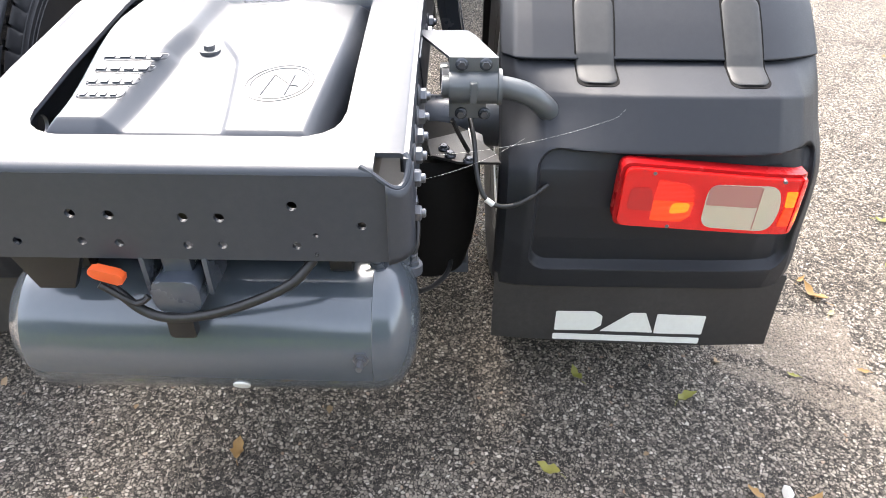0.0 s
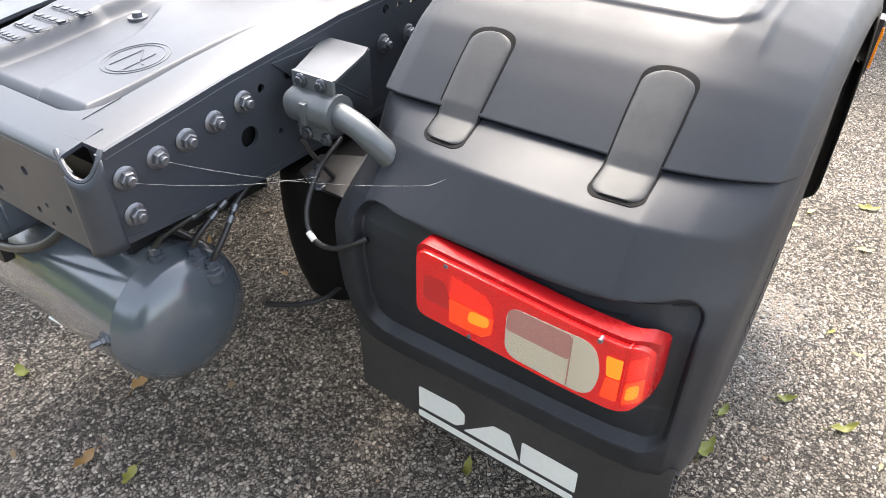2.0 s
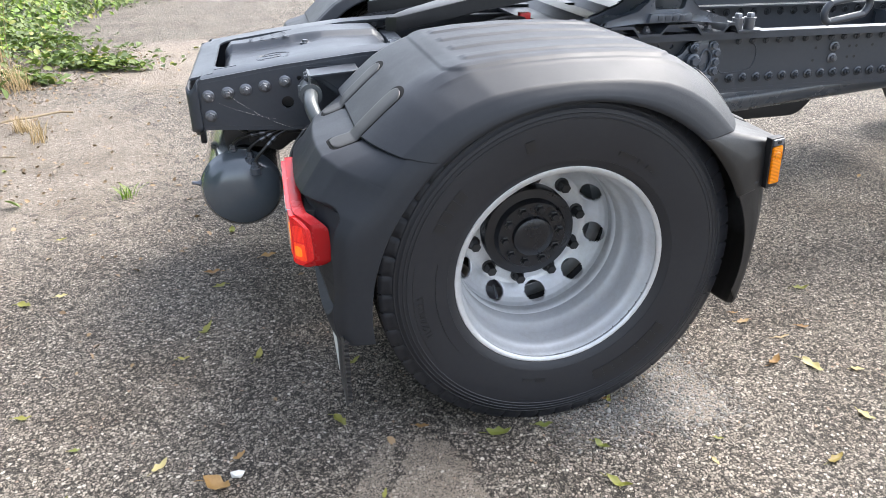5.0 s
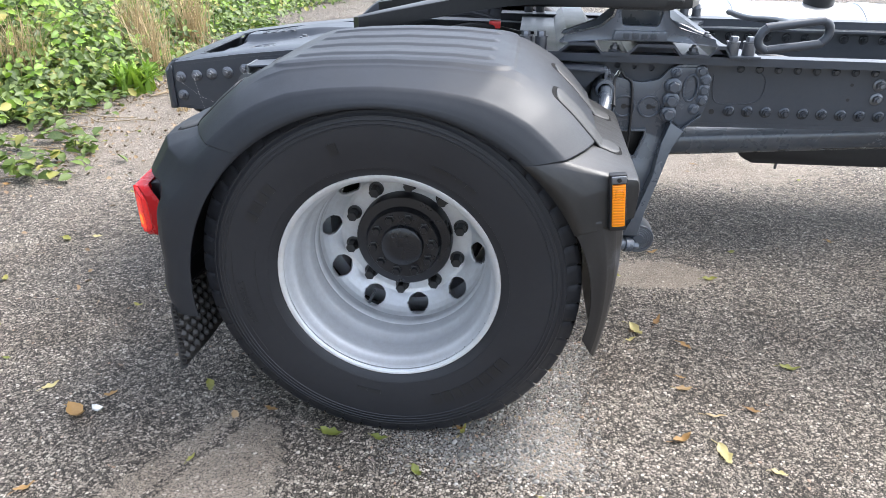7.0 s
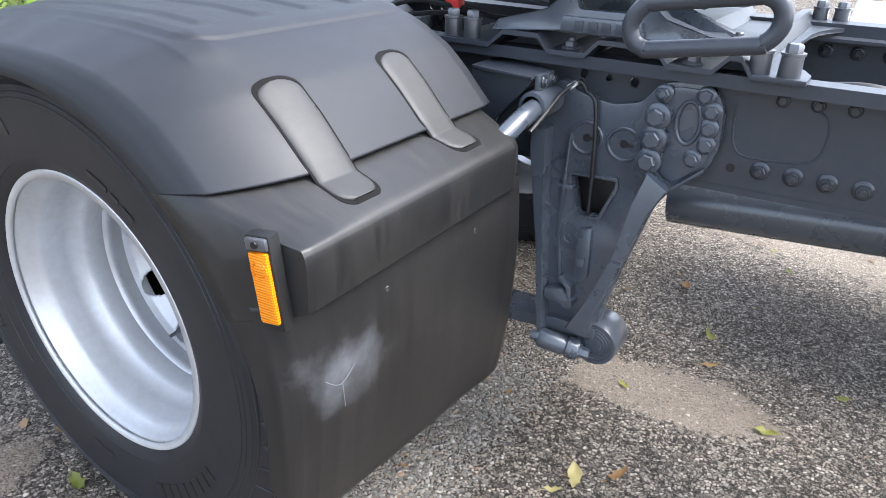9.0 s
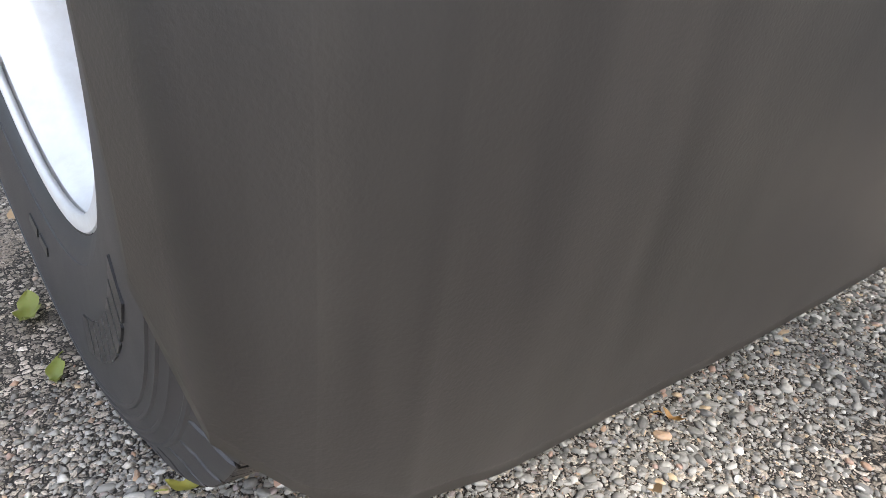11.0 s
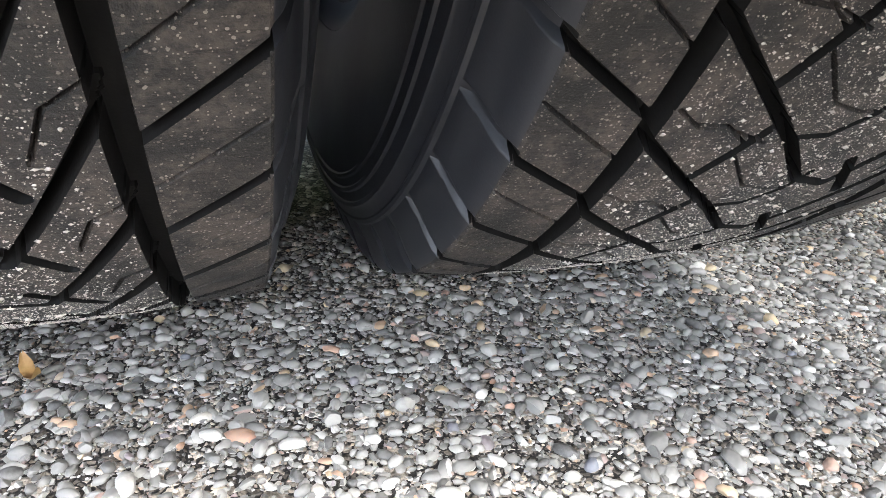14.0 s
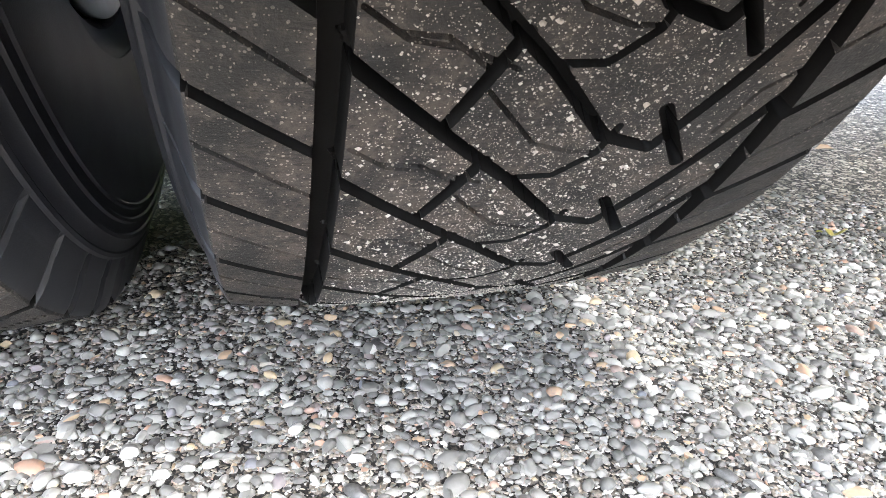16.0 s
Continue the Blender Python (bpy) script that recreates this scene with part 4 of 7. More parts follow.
K_LOW = np.interp(YS, [-0.056, -0.050, -0.042, -0.02, 0.02, 0.07, 0.15, 0.50, 0.58, 0.62, 0.637], [1.0, 0.60, 0.36, 0.17, 0.045, 0.012, 0.0, 0.0, 0.035, 0.14, 0.40])
K_BOW = np.interp(YS, [-0.056, -0.050, -0.042, -0.02, 0.02, 0.07, 0.12, 0.17, 0.50, 0.58, 0.62, 0.637], [1.0, 0.70, 0.55, 0.41, 0.25, 0.095, 0.03, 0.0, 0.0, 0.035, 0.14, 0.40])
K_EDGE = np.interp(YS, [-0.056, -0.0555, -0.045, -0.030, 0.54, 0.56, 0.58, 0.637], [1.0, 0.72, 0.02, 0.0, 0.0, 0.03, 0.14, 0.35])
SLANT = np.interp(YS, [-0.056, -0.045, 0.05], [0.0, 0.0185, 0.0])      # the shelf edge runs inwards to the nose
K_FLAP = np.interp(YS, [-0.056, -0.050, -0.030, 0.0, 0.04, 0.09, 0.56, 0.61, 0.632, 0.637], [1.0, 0.50, 0.24, 0.08, 0.012, 0.0, 0.0, 0.035, 0.14, 0.40])
h_ = O_REAR[:, 1][:, None]
K_REAR = np.where(h_ > 0.838, K_ROUND + (K_CREASE - K_ROUND) * np.clip((0.872 - h_) / 0.034, 0, 1), K_LOW + (K_BOW - K_LOW) * smoothstep(0.40, 0.54, h_) + (K_CREASE - K_BOW) * smoothstep(0.66, 0.82, h_))
w_ = np.clip((0.872 - O_FRONT[:, 1]) / 0.048, 0, 1)[:, None]
K_FRONT = K_ROUND + (K_EDGE - K_ROUND) * w_
K_CROWN = K_TOP + (K_ROUND - K_TOP) * smoothstep(0.30, 0.36, np.abs(O_TOP[:, 0]))[:, None]

STRAPS = [(0.450, 0.447, -1), (0.150, 0.150, -1), (0.131, 0.137, 1), (0.408, 0.434, 1)]   # y at the top, y at the tip, end


def follow(x, end):
    """How far the columns beside each strap lean to run along with it."""
    out = np.zeros((len(x), len(YS)))
    for y0, y1, e in STRAPS:
        if e == end:
            lean = np.interp(x * end, [0.41, 0.50, 0.58], [0, 0, y1 - y0])
            out += lean[:, None] * np.clip(1 - np.abs(YS - y0) / 0.10, 0, 1)[None]
    return out


def top_push(p, y):
    out = np.zeros(y.shape)
    for yr in (0.155, 0.275, 0.395, 0.515):
        w = 1 - smoothstep(0.016, 0.028, np.abs(y - yr))
        out = out + 0.0050 * w * (1 - smoothstep(0.232, 0.252, np.abs(p[..., 0])))
    r = 0.06           # a raised cap with rounded corners
    qx, qy = np.abs(p[..., 0]) - 0.298 + r, np.abs(y - 0.345) - 0.268 + r
    away = np.hypot(np.maximum(qx, 0), np.maximum(qy, 0)) + np.minimum(np.maximum(qx, qy), 0) - r
    return out + 0.0045 * (1 - smoothstep(-0.004, 0.005, away))


def rear_push(p, y):
    z = p[..., 1]
    out = np.zeros(y.shape)
    r = 0.045          # a rounded recess round the lamp
    qy, qz = np.abs(y - 0.2750) - 0.2880 + r, np.abs(z - 0.5905) - 0.1505 + r
    away = np.hypot(np.maximum(qy, 0), np.maximum(qz, 0)) + np.minimum(np.maximum(qy, qz), 0) - r
    out = out - 0.025 * (1 - smoothstep(-0.007, 0.003, away)) * smoothstep(-0.032, 0.012, y)
    return out


guard = solid(tplace("mudguard_top", sheet("mudguard_top", shell(O_TOP, arc(-40.5, 39.5, TOP_N), K_CROWN, top_push, follow(O_TOP[:, 0], -1) + follow(O_TOP[:, 0], 1))), PLASTIC, None, "matt black plastic mudguard crown with four moulded ribs", 50), 0.005)
guard_rear = solid(tplace("mudguard_rear", sheet("mudguard_rear", shell(O_REAR, arc(-40.5, -98, 220), K_REAR, rear_push, follow(O_REAR[:, 0], -1)), flip=True), PLASTIC, None, "matt black rear mudguard section with a lamp recess", 30), 0.005)
guard_front = solid(tplace("mudguard_front", sheet("mudguard_front", shell(O_FRONT, arc(39.5, 63, 90), K_FRONT, None, w_ * SLANT + follow(O_FRONT[:, 0], 1))[:, YS < 0.578]), PLASTIC_STREAKED, None, "matt black front mudguard section with a rounded nose", 50), 0.005)
flap_grid = shell(O_FLAP, arc(60, 102, 60), K_FLAP)[:, YS < 0.634]
hem = np.interp(YS[YS < 0.634], [-0.056, 0.0, 0.10, 0.20, 0.35, 0.44, 0.62], [0.318, 0.308, 0.298, 0.284, 0.268, 0.261, 0.232])     # the hem rises to the wheel's outer side
flap_grid[..., 2] = 0.735 - (0.735 - flap_grid[..., 2]) * ((0.735 - hem) / (0.735 - 0.250))[None]
flap_front = solid(tplace("mud_flap", sheet("mud_flap", flap_grid), FLAP_MARKED, None, "black rubber front flap with a pale crease mark", 50), 0.004)

for y_ in (0.155, 0.423):
    b = bmesh.new()
    x_ = float(np.interp(-0.682, -O_FLAP[:, 1], O_FLAP[:, 0]))
    lathe(b, [(0.0012, x_ + 0.0006), (0.0020, x_ + 0.0012), (0.0045, x_ + 0.0016), (0.0055, x_ + 0.0008), (0.006, x_ - 0.001)], (0, y_, 0.682), "x", 16)
    tpart("eyelet", b, FLAP, flap_front)
scratch = bmesh.new()
for line in ([(0.004, 0.597), (0.022, 0.580), (0.036, 0.573), (0.048, 0.576), (0.070, 0.592)], [(0.040, 0.572), (0.043, 0.548), (0.046, 0.524)]):
    tube(scratch, [(float(np.interp(-z, -O_FLAP[:, 1], O_FLAP[:, 0])) + 0.0002, y, z) for y, z in line], 0.00032, 6)
tpart("crease_scratch", scratch, PALE_MARK, flap_front, "thin pale crease scratch")


def strap(y0, y1, end):
    """A rubber tongue from the crown over the seam onto the end section, over a black sheet that stands for its gap's
    shade.
    """
    o_end, k_end = (O_REAR, K_REAR) if end < 0 else (O_FRONT, K_FRONT)
    l_top, l_end = arc(-40.5, 39.5, TOP_N), arc(-40.5, -98, 220) if end < 0 else arc(39.5, 63, 90)
    order = slice(None, None, end)
    on_top = (O_TOP[order, 0] * end > 0.36) & (O_TOP[order, 0] * end < 0.506) & (O_TOP[order, 1] > 0.878)
    on_end = (o_end[:, 1] > 0.829) & (o_end[:, 0] * end > 0.520)
    o = np.concatenate([O_TOP[order][on_top], o_end[on_end]])
    l = np.concatenate([l_top[order][on_top], l_end[on_end]])
    k = np.concatenate([K_CROWN[order][on_top], k_end[on_end]])
    run = np.concatenate([[0], np.cumsum(np.hypot(*np.diff(o, axis=0).T))])
    even = np.linspace(0, run[-1], 240)

    def along(q):
        q = np.stack([np.interp(even, run, c) for c in q.T], -1)
        wide = np.concatenate([np.repeat(q[:1], 3, 0), q, np.repeat(q[-1:], 3, 0)])
        return sum(wide[d:d + len(q)] for d in range(7)) / 7

    o, l, k = along(o), along(l), along(k)
    tan = np.gradient(o, axis=0)
    nor = np.column_stack([-tan[:, 1], tan[:, 0]])
    nor /= np.hypot(*nor.T)[:, None]
    nor *= np.sign(nor[:, 1])[:, None]
    t = o[:, 0] * end

    def tongue(name, top, tip, half, lift, dome, material, parent, label, thick):
        some = (t > top) & (t < tip)
        n, x = nor[some], t[some]
        d0, d1 = np.clip((x - top) / (half * 0.62), 0, 1), np.clip((tip - x) / 0.022, 0, 1)
        w = half * np.minimum(np.sqrt(1 - (1 - d0) ** 2.6), 0.40 + 0.60 * np.sqrt(1 - (1 - d1) ** 2))
        w = w * np.interp(x, [0.40, 0.46, 0.51, 0.56, 0.59], [1, 0.99, 0.95, 0.96, 1.0])
        u = np.concatenate([[-1, -0.985, -0.96], np.linspace(-0.9, 0.9, 11), [0.96, 0.985, 1]])
        y = np.interp(x, [0.41, 0.50, 0.58], [y0, y0, y1])[:, None] + np.maximum(w, 0.002)[:, None] * u[None]
        kk = np.stack([np.interp(y[r], YS, k[some][r]) for r in range(len(x))])[..., None]
        p = o[some][:, None] * (1 - kk) + l[some][:, None] * kk
        p = p + n[:, None] * (lift + dome * (1 - np.abs(u) ** 10))[None, :, None]
        ob = tplace(name, sheet(name, np.stack([p[..., 0], y, p[..., 1]], -1), flip=end < 0), material, parent, label, 50)
        return solid(ob, thick)

    tip = 0.580 if end < 0 else 0.566
    # the gap's shade is a near-black sheet slightly larger than the strap
    tongue("strap_seat", 0.3915, tip + 0.008, 0.0430, 0.0007, 0.0, GROOVE, guard, "black sheet standing in for the shaded gap round the strap", 0.004)
    tongue("strap", 0.4010, tip, 0.0396, 0.0008, 0.0034, STRAP, guard, "grey rubber fastening strap", 0.004)


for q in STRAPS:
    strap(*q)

# rear flap with its printed mark
rf = bmesh.new()
prism(rf, [(-0.046, 0.185), (0.14, 0.176), (0.40, 0.183), (0.632, 0.200), (0.632, 0.40), (-0.040, 0.40)], -0.6005, -0.5945, "x", 0.001)
flap_rear = tpart("mud_flap", rf, FLAP, None, "black rear flap printed with a white mark")
yy, zz = np.meshgrid(np.linspace(-0.040, 0.626, 260), np.linspace(0.204, 0.400, 84), indexing="ij")
lattice = np.sin(2 * math.pi * yy / 0.062 + math.pi * zz / 0.036) * np.sin(2 * math.pi * yy / 0.062 - math.pi * zz / 0.036)
tplace("spray_face", sheet("spray_face", np.stack([-0.5935 + 0.012 * smoothstep(-0.15, 0.7, lattice), yy, zz], -1)), FLAP, flap_rear, "black rubber spray face with a lattice of pads", 60)
ribs = bmesh.new()
for k in range(14):
    z = 0.192 + 0.0145 * k
    prism(ribs, [(-0.5945, z), (-0.5825, z + 0.003), (-0.5825, z + 0.005), (-0.5945, z + 0.008)], -0.046, -0.036, "y")
tpart("hem_ribs", ribs, FLAP, flap_rear)
for name, outline in (("print_block", [(0.478, 0.2235), (0.478, 0.284), (0.385, 0.284), (0.365, 0.270), (0.365, 0.240), (0.385, 0.2235)]),
                      ("print_block", [(0.366, 0.2215), (0.298, 0.281), (0.262, 0.281), (0.236, 0.2185)]),
                      ("print_block", [(0.234, 0.2165), (0.234, 0.278), (0.116, 0.274), (0.116, 0.2145)]),
                      ("print_bar", [(0.480, 0.194), (0.480, 0.2125), (0.118, 0.2025), (0.118, 0.184)])):
    b = bmesh.new()
    prism(b, rounded(outline, 0.004), -0.6016, -0.6004, "x")
    tpart(name, b, WHITE, flap_rear, "white print")


# -- tail lamp --
def lamp_x(y):
    return -0.6910 + 0.006 * np.clip((0.16 - y) / 0.10, 0, 1) ** 2 + 0.068 * (np.clip((0.066 - y) / 0.055, 0, 1.12)) ** 2.2


def lens_piece(name, outline, material, parent, lift, label="", thick=0.006, step=0.006):
    """A piece of lamp glass that follows the lamp's face; outline in (y, z)."""
    outline = [(y + 0.009 * max(0.0, min(1.0, (0.06 - y) / 0.04)), z) for y, z in outline]
    ys = [p[0] for p in outline]
    bm = bmesh.new()
    prism(bm, outline, 0.0, 1.0, "x")
    y = min(ys) + step
    while y < max(ys):
        bmesh.ops.bisect_plane(bm, geom=bm.verts[:] + bm.edges[:] + bm.faces[:], plane_co=(0, y, 0), plane_no=(0, 1, 0))
        y += step
    for v in bm.verts:
        v.co.x = float(lamp_x(v.co.y)) - lift + v.co.x * (thick + lift)
        v.co.z -= 0.024 * min(max((0.41 - v.co.y) / 0.40, 0.0), 1.0)      # the lamp droops outwards
    return tpart(name, bm, material, parent, label, 35)


lamp_bm = bmesh.new()
box(lamp_bm, (-0.672, 0.075, 0.600), (-0.630, 0.400, 0.708), 0.006)
lamp = tpart("tail_lamp", lamp_bm, BLACK, None, "red rear lamp cluster with ribbed and cream windows")
lens_piece("lens_rim", rounded([(0.410, 0.596), (0.407, 0.739), (0.030, 0.732), (0.010, 0.708), (0.008, 0.615), (0.022, 0.594)], 0.022, 6), RED_RIM, lamp, 0.000, "dark red rim", 0.030, step=0.004)
lens_piece("red_lens", rounded([(0.403, 0.602), (0.400, 0.732), (0.034, 0.725), (0.016, 0.703), (0.014, 0.618), (0.026, 0.600)], 0.020, 6), RED, lamp, 0.010, "glossy red lens", 0.020, step=0.004)
lens_piece("reflector", rounded([(0.388, 0.640), (0.386, 0.690), (0.346, 0.694), (0.334, 0.640)], 0.012, 5), RED_DEEP, lamp, 0.0108, "dark red reflector")
lens_piece("indicator", rounded([(0.338, 0.667), (0.335, 0.712), (0.276, 0.704), (0.262, 0.690), (0.258, 0.667)], 0.004, 4), AMBER_DIM, lamp, 0.0112, "ribbed red window")
lens_piece("indicator", rounded([(0.338, 0.618), (0.338, 0.6655), (0.257, 0.6655), (0.260, 0.634), (0.276, 0.619)], 0.004, 4), AMBER_RED, lamp, 0.0112, "ribbed orange-red window")
lens_piece("lit_bulb", rounded([(0.304, 0.636), (0.300, 0.662), (0.264, 0.664), (0.266, 0.642)], 0.010, 5), AMBER_LIT, lamp, 0.0116, "lit amber bulb")
lens_piece("reversing_lens", rounded([(0.236, 0.610), (0.236, 0.708), (0.098, 0.712), (0.083, 0.662), (0.094, 0.608)], 0.028, 7), CREAM, lamp, 0.0114, "cream window")
lens_piece("fog_lens", rounded([(0.2350, 0.662), (0.2330, 0.700), (0.220, 0.7085), (0.132, 0.7095), (0.132, 0.662)], 0.006), PINK, lamp, 0.0122, "dull pink window")
lens_piece("divider", [(0.1315, 0.612), (0.1315, 0.707), (0.1295, 0.707), (0.1295, 0.612)], PINK, lamp, 0.0124)
lens_piece("side_indicator", rounded([(0.076, 0.664), (0.080, 0.700), (0.056, 0.700), (0.055, 0.664)], 0.004), AMBER_LIT, lamp, 0.0116, "lit amber side window")
lens_piece("side_indicator", rounded([(0.080, 0.620), (0.076, 0.661), (0.055, 0.661), (0.054, 0.620)], 0.004), AMBER_RED, lamp, 0.0116, "orange-red side window")
lens_piece("side_marker", rounded([(0.046, 0.664), (0.046, 0.704), (0.022, 0.706), (0.020, 0.664)], 0.004), AMBER_DIM, lamp, 0.0116, "ribbed red side window", step=0.003)
lens_piece("side_marker", rounded([(0.046, 0.616), (0.046, 0.660), (0.020, 0.660), (0.018, 0.614)], 0.004), AMBER_RED, lamp, 0.0116, "ribbed orange-red side window", step=0.003)
lens_piece("side_bulb", rounded([(0.042, 0.624), (0.042, 0.652), (0.025, 0.652), (0.024, 0.624)], 0.007), AMBER_LIT, lamp, 0.0120, "lit amber side bulb", step=0.003)
lens_piece("divider", [(0.0515, 0.606), (0.0515, 0.728), (0.0485, 0.728), (0.0485, 0.606)], RED, lamp, 0.0130)
for y, z in ((0.345, 0.724), (0.092, 0.723), (0.30, 0.606)):
    b = bmesh.new()
    lathe(b, [(0.001, -0.7032), (0.0035, -0.7030), (0.0040, -0.7015), (0.0040, -0.692)], (0, y, z - 0.024 * (0.41 - y) / 0.40), "x", 12)
    tpart("screw", b, STEEL, lamp)

# -- side marker on the front section --
mk = bmesh.new()
tilt = pose(0.5525, -0.0490, 0.776, 0, -6, 6)
box(mk, (-0.0195, -0.007, -0.070), (0.0195, 0.014, 0.069), 0.003, tilt)
marker = tpart("marker_lamp", mk, BLACK, None, "amber side marker lamp in a black holder")
b = bmesh.new()
box(b, (-0.0150, -0.013, -0.057), (0.0150, -0.003, 0.046), 0.003, tilt)
tpart("amber_lens", b, AMBER, marker, "amber lens")
b = bmesh.new()
lathe(b, [(0.002, -0.0155), (0.0085, -0.0150), (0.0105, -0.013)], (0, 0, 0.022), n=20)
bmesh.ops.transform(b, matrix=tilt, verts=b.verts[:])
tpart("amber_boss", b, AMBER, marker)
b = bmesh.new()
box(b, (-0.0170, -0.0125, 0.049), (0.0170, -0.003, 0.066), 0.003, tilt)
tpart("end_cap", b, STEEL, marker, "grey end cap with a screw")
b = bmesh.new()
lathe(b, [(0.002, -0.0150), (0.0050, -0.0150), (0.0055, -0.012)], (0, 0, 0.058), n=12)
bmesh.ops.transform(b, matrix=tilt, verts=b.verts[:])
tpart("screw", b, BLACK, marker)
b = bmesh.new()
tube(b, [(0.0125 * math.cos(a), -0.0135, 0.022 + 0.0125 * math.sin(a)) for a in np.linspace(0, 2 * math.pi, 21)], 0.0012, 6, 0.02, loop=True)
for k in range(7):
    box(b, (-0.0130, -0.0137, -0.052 + 0.0075 * k), (0.0130, -0.0129, -0.0490 + 0.0075 * k))
bmesh.ops.transform(b, matrix=tilt, verts=b.verts[:])
tpart("lens_ribs", b, AMBER, marker)

# -- chassis rails --
RY = 0.800                                     # outer face of the near web
RAIL = [(-0.936, 0.711), (-0.65, 0.692), (0.0, 0.692), (0.9, 0.720), (1.3, 0.728), (3.2, 0.728), (3.2, 0.945), (0.3, 0.945), (-0.10, 0.952), (-0.40, 0.938), (-0.68, 0.908), (-0.936, 0.8715)]
TOPLINE = [(-0.925, 0.8745), (-0.68, 0.910), (-0.40, 0.940), (-0.10, 0.953), (0.3, 0.945), (3.2, 0.945)]
LOWLINE = [(-0.930, 0.710), (-0.65, 0.692), (0.0, 0.692), (0.9, 0.720), (1.3, 0.728), (3.2, 0.728)]
WEB_HOLES = [(-0.616, 0.864, 0.008), (-0.549, 0.868, 0.009), (-0.586, 0.769, 0.006), (-0.659, 0.787, 0.020), (-0.257, 0.912, 0.010), (-0.212, 0.911, 0.008), (-0.164, 0.911, 0.010),
             (0.62, 0.915, 0.010), (0.675, 0.912, 0.007), (0.730, 0.910, 0.010)]


def rail():
    bm = bmesh.new()
    prism(bm, RAIL, RY, RY + 0.008, "y", 0.0, [circle(x, z, r, 16) for x, z, r in WEB_HOLES])
    for line, s in ((TOPLINE, -1), (LOWLINE, 1)):      # flanges with a rounded heel
        sec = [(RY + 0.0, 0.014), (RY + 0.004, 0.004), (RY + 0.014, -0.0005), (RY + 0.078, -0.0005), (RY + 0.078, 0.0075), (RY + 0.016, 0.0075), (RY + 0.010, 0.012), (RY + 0.008, 0.016)]
        wider = 0.030 if s < 0 else 0.0         # the top flange broadens to the rear
        rings = [[bm.verts.new((x, y - 0.0005 + (lerp(x, [-0.2, 0.3], [wider, 0.0]) if y > RY + 0.05 else 0.0), z + s * h)) for y, h in sec] for x, z in line]
        for p, q in zip(rings, rings[1:]):
            for k in range(len(sec)):
                j = (k + 1) % len(sec)
                bm.faces.new((p[k], p[j], q[j], q[k]))
        bm.faces.new(rings[0])
        bm.faces.new(rings[-1])
    return bm


rail_r = tpart("chassis_rail", rail(), PAINT, None, "grey painted steel chassis rail with bolted web")
rail_l = mirror(rail_r)
bm = bmesh.new()                 # mounting angle that carries the coupling
prism(bm, [(RY - 0.0525, 0.9350), (RY - 0.0525, 0.9600), (RY - 0.0010, 0.9600), (RY - 0.0010, 0.928), (RY - 0.0085, 0.928), (RY - 0.0085, 0.9350)], 0.20, 3.2, "x", 0.002)
tpart("mounting_angle", bm, PAINT, None, "grey steel mounting angle along the rail")
bm = bmesh.new()                 # the far side's angle stands higher
far_y = 2 * YC - RY
prism(bm, [(far_y - 0.030, 0.9465), (far_y - 0.030, 0.9760), (far_y + 0.055, 0.9760), (far_y + 0.055, 0.9690), (far_y - 0.022, 0.9690), (far_y - 0.022, 0.9465)], 0.20, 3.2, "x", 0.002)
tpart("mounting_angle", bm, PAINT, None, "grey steel mounting angle along the rail")


def mesh_of(name, bm, material, smooth=35):
    mesh = bpy.data.meshes.new(name)
    bmesh.ops.recalc_face_normals(bm, faces=bm.faces[:])
    bm.to_mesh(mesh)
    bm.free()
    mesh.materials.append(material)
    mesh.shade_smooth()
    mesh.set_sharp_from_angle(angle=radians(smooth))
    return mesh


def hex_bolt(name, r, material, stud=True):
    """Flanged nut with a stud end, along -y."""
    bm = bmesh.new()
    lathe(bm, [(r * 1.55, 0.0), (r * 1.6, -0.0025), (r * 1.35, -0.005), (r * 1.1, -0.006)], n=24)
    lathe(bm, [(r * 1.12, -0.005), (r * 1.12, -r * 1.15), (r * 0.95, -r * 1.32)], n=6)
    if stud:
        lathe(bm, [(r * 0.62, -r * 1.2), (r * 0.62, -r * 1.75), (r * 0.5, -r * 1.9)], n=14)
    return mesh_of(name, bm, material)


BOLT = hex_bolt("bolt", 0.0115, BOLT_PAINT)
BOLT_STEEL = hex_bolt("bolt", 0.0125, STEEL)
BOLT_SMALL = hex_bolt("bolt", 0.0078, BOLT_PAINT, False)


def bolt(x, y, z, parent, mesh=None, spin=0.0, turn=(0, 0, 0), label=""):
    ob = new("bolt", mesh or BOLT)
    ob.location = (x, y, z)
    ob.rotation_euler = (turn[0], turn[1] + spin, turn[2])
    fit_in(ob, parent)
    if label:
        tagged(ob, label)
    return ob


for k, (x, z) in enumerate(((-0.662, 0.856), (-0.728, 0.844), (-0.788, 0.836), (-0.845, 0.829), (-0.906, 0.821), (-0.907, 0.756))):
    bolt(x, RY - 0.0005, z, rail_r, BOLT_STEEL, 0.3 * k, label="zinc flange bolt")
for k in range(24):
    bolt(0.998 + 0.0585 * k, RY - 0.0005, 0.7785, rail_r, BOLT, 0.37 * k)
    bolt(1.010 + 0.0585 * k, RY - 0.0005, 0.9165, rail_r, BOLT_SMALL, 0.37 * k)
for x, z in ((-0.274, 0.846), (-0.186, 0.844), (1.443, 0.880), (1.444, 0.835)):
    bolt(x, RY - 0.0005, z, rail_r, BOLT_STEEL, x)
for k in range(22):
    bolt(0.85 + 0.075 * k, 2 * YC - RY - 0.0085, 0.905, rail_l, BOLT, 0.3 * k)

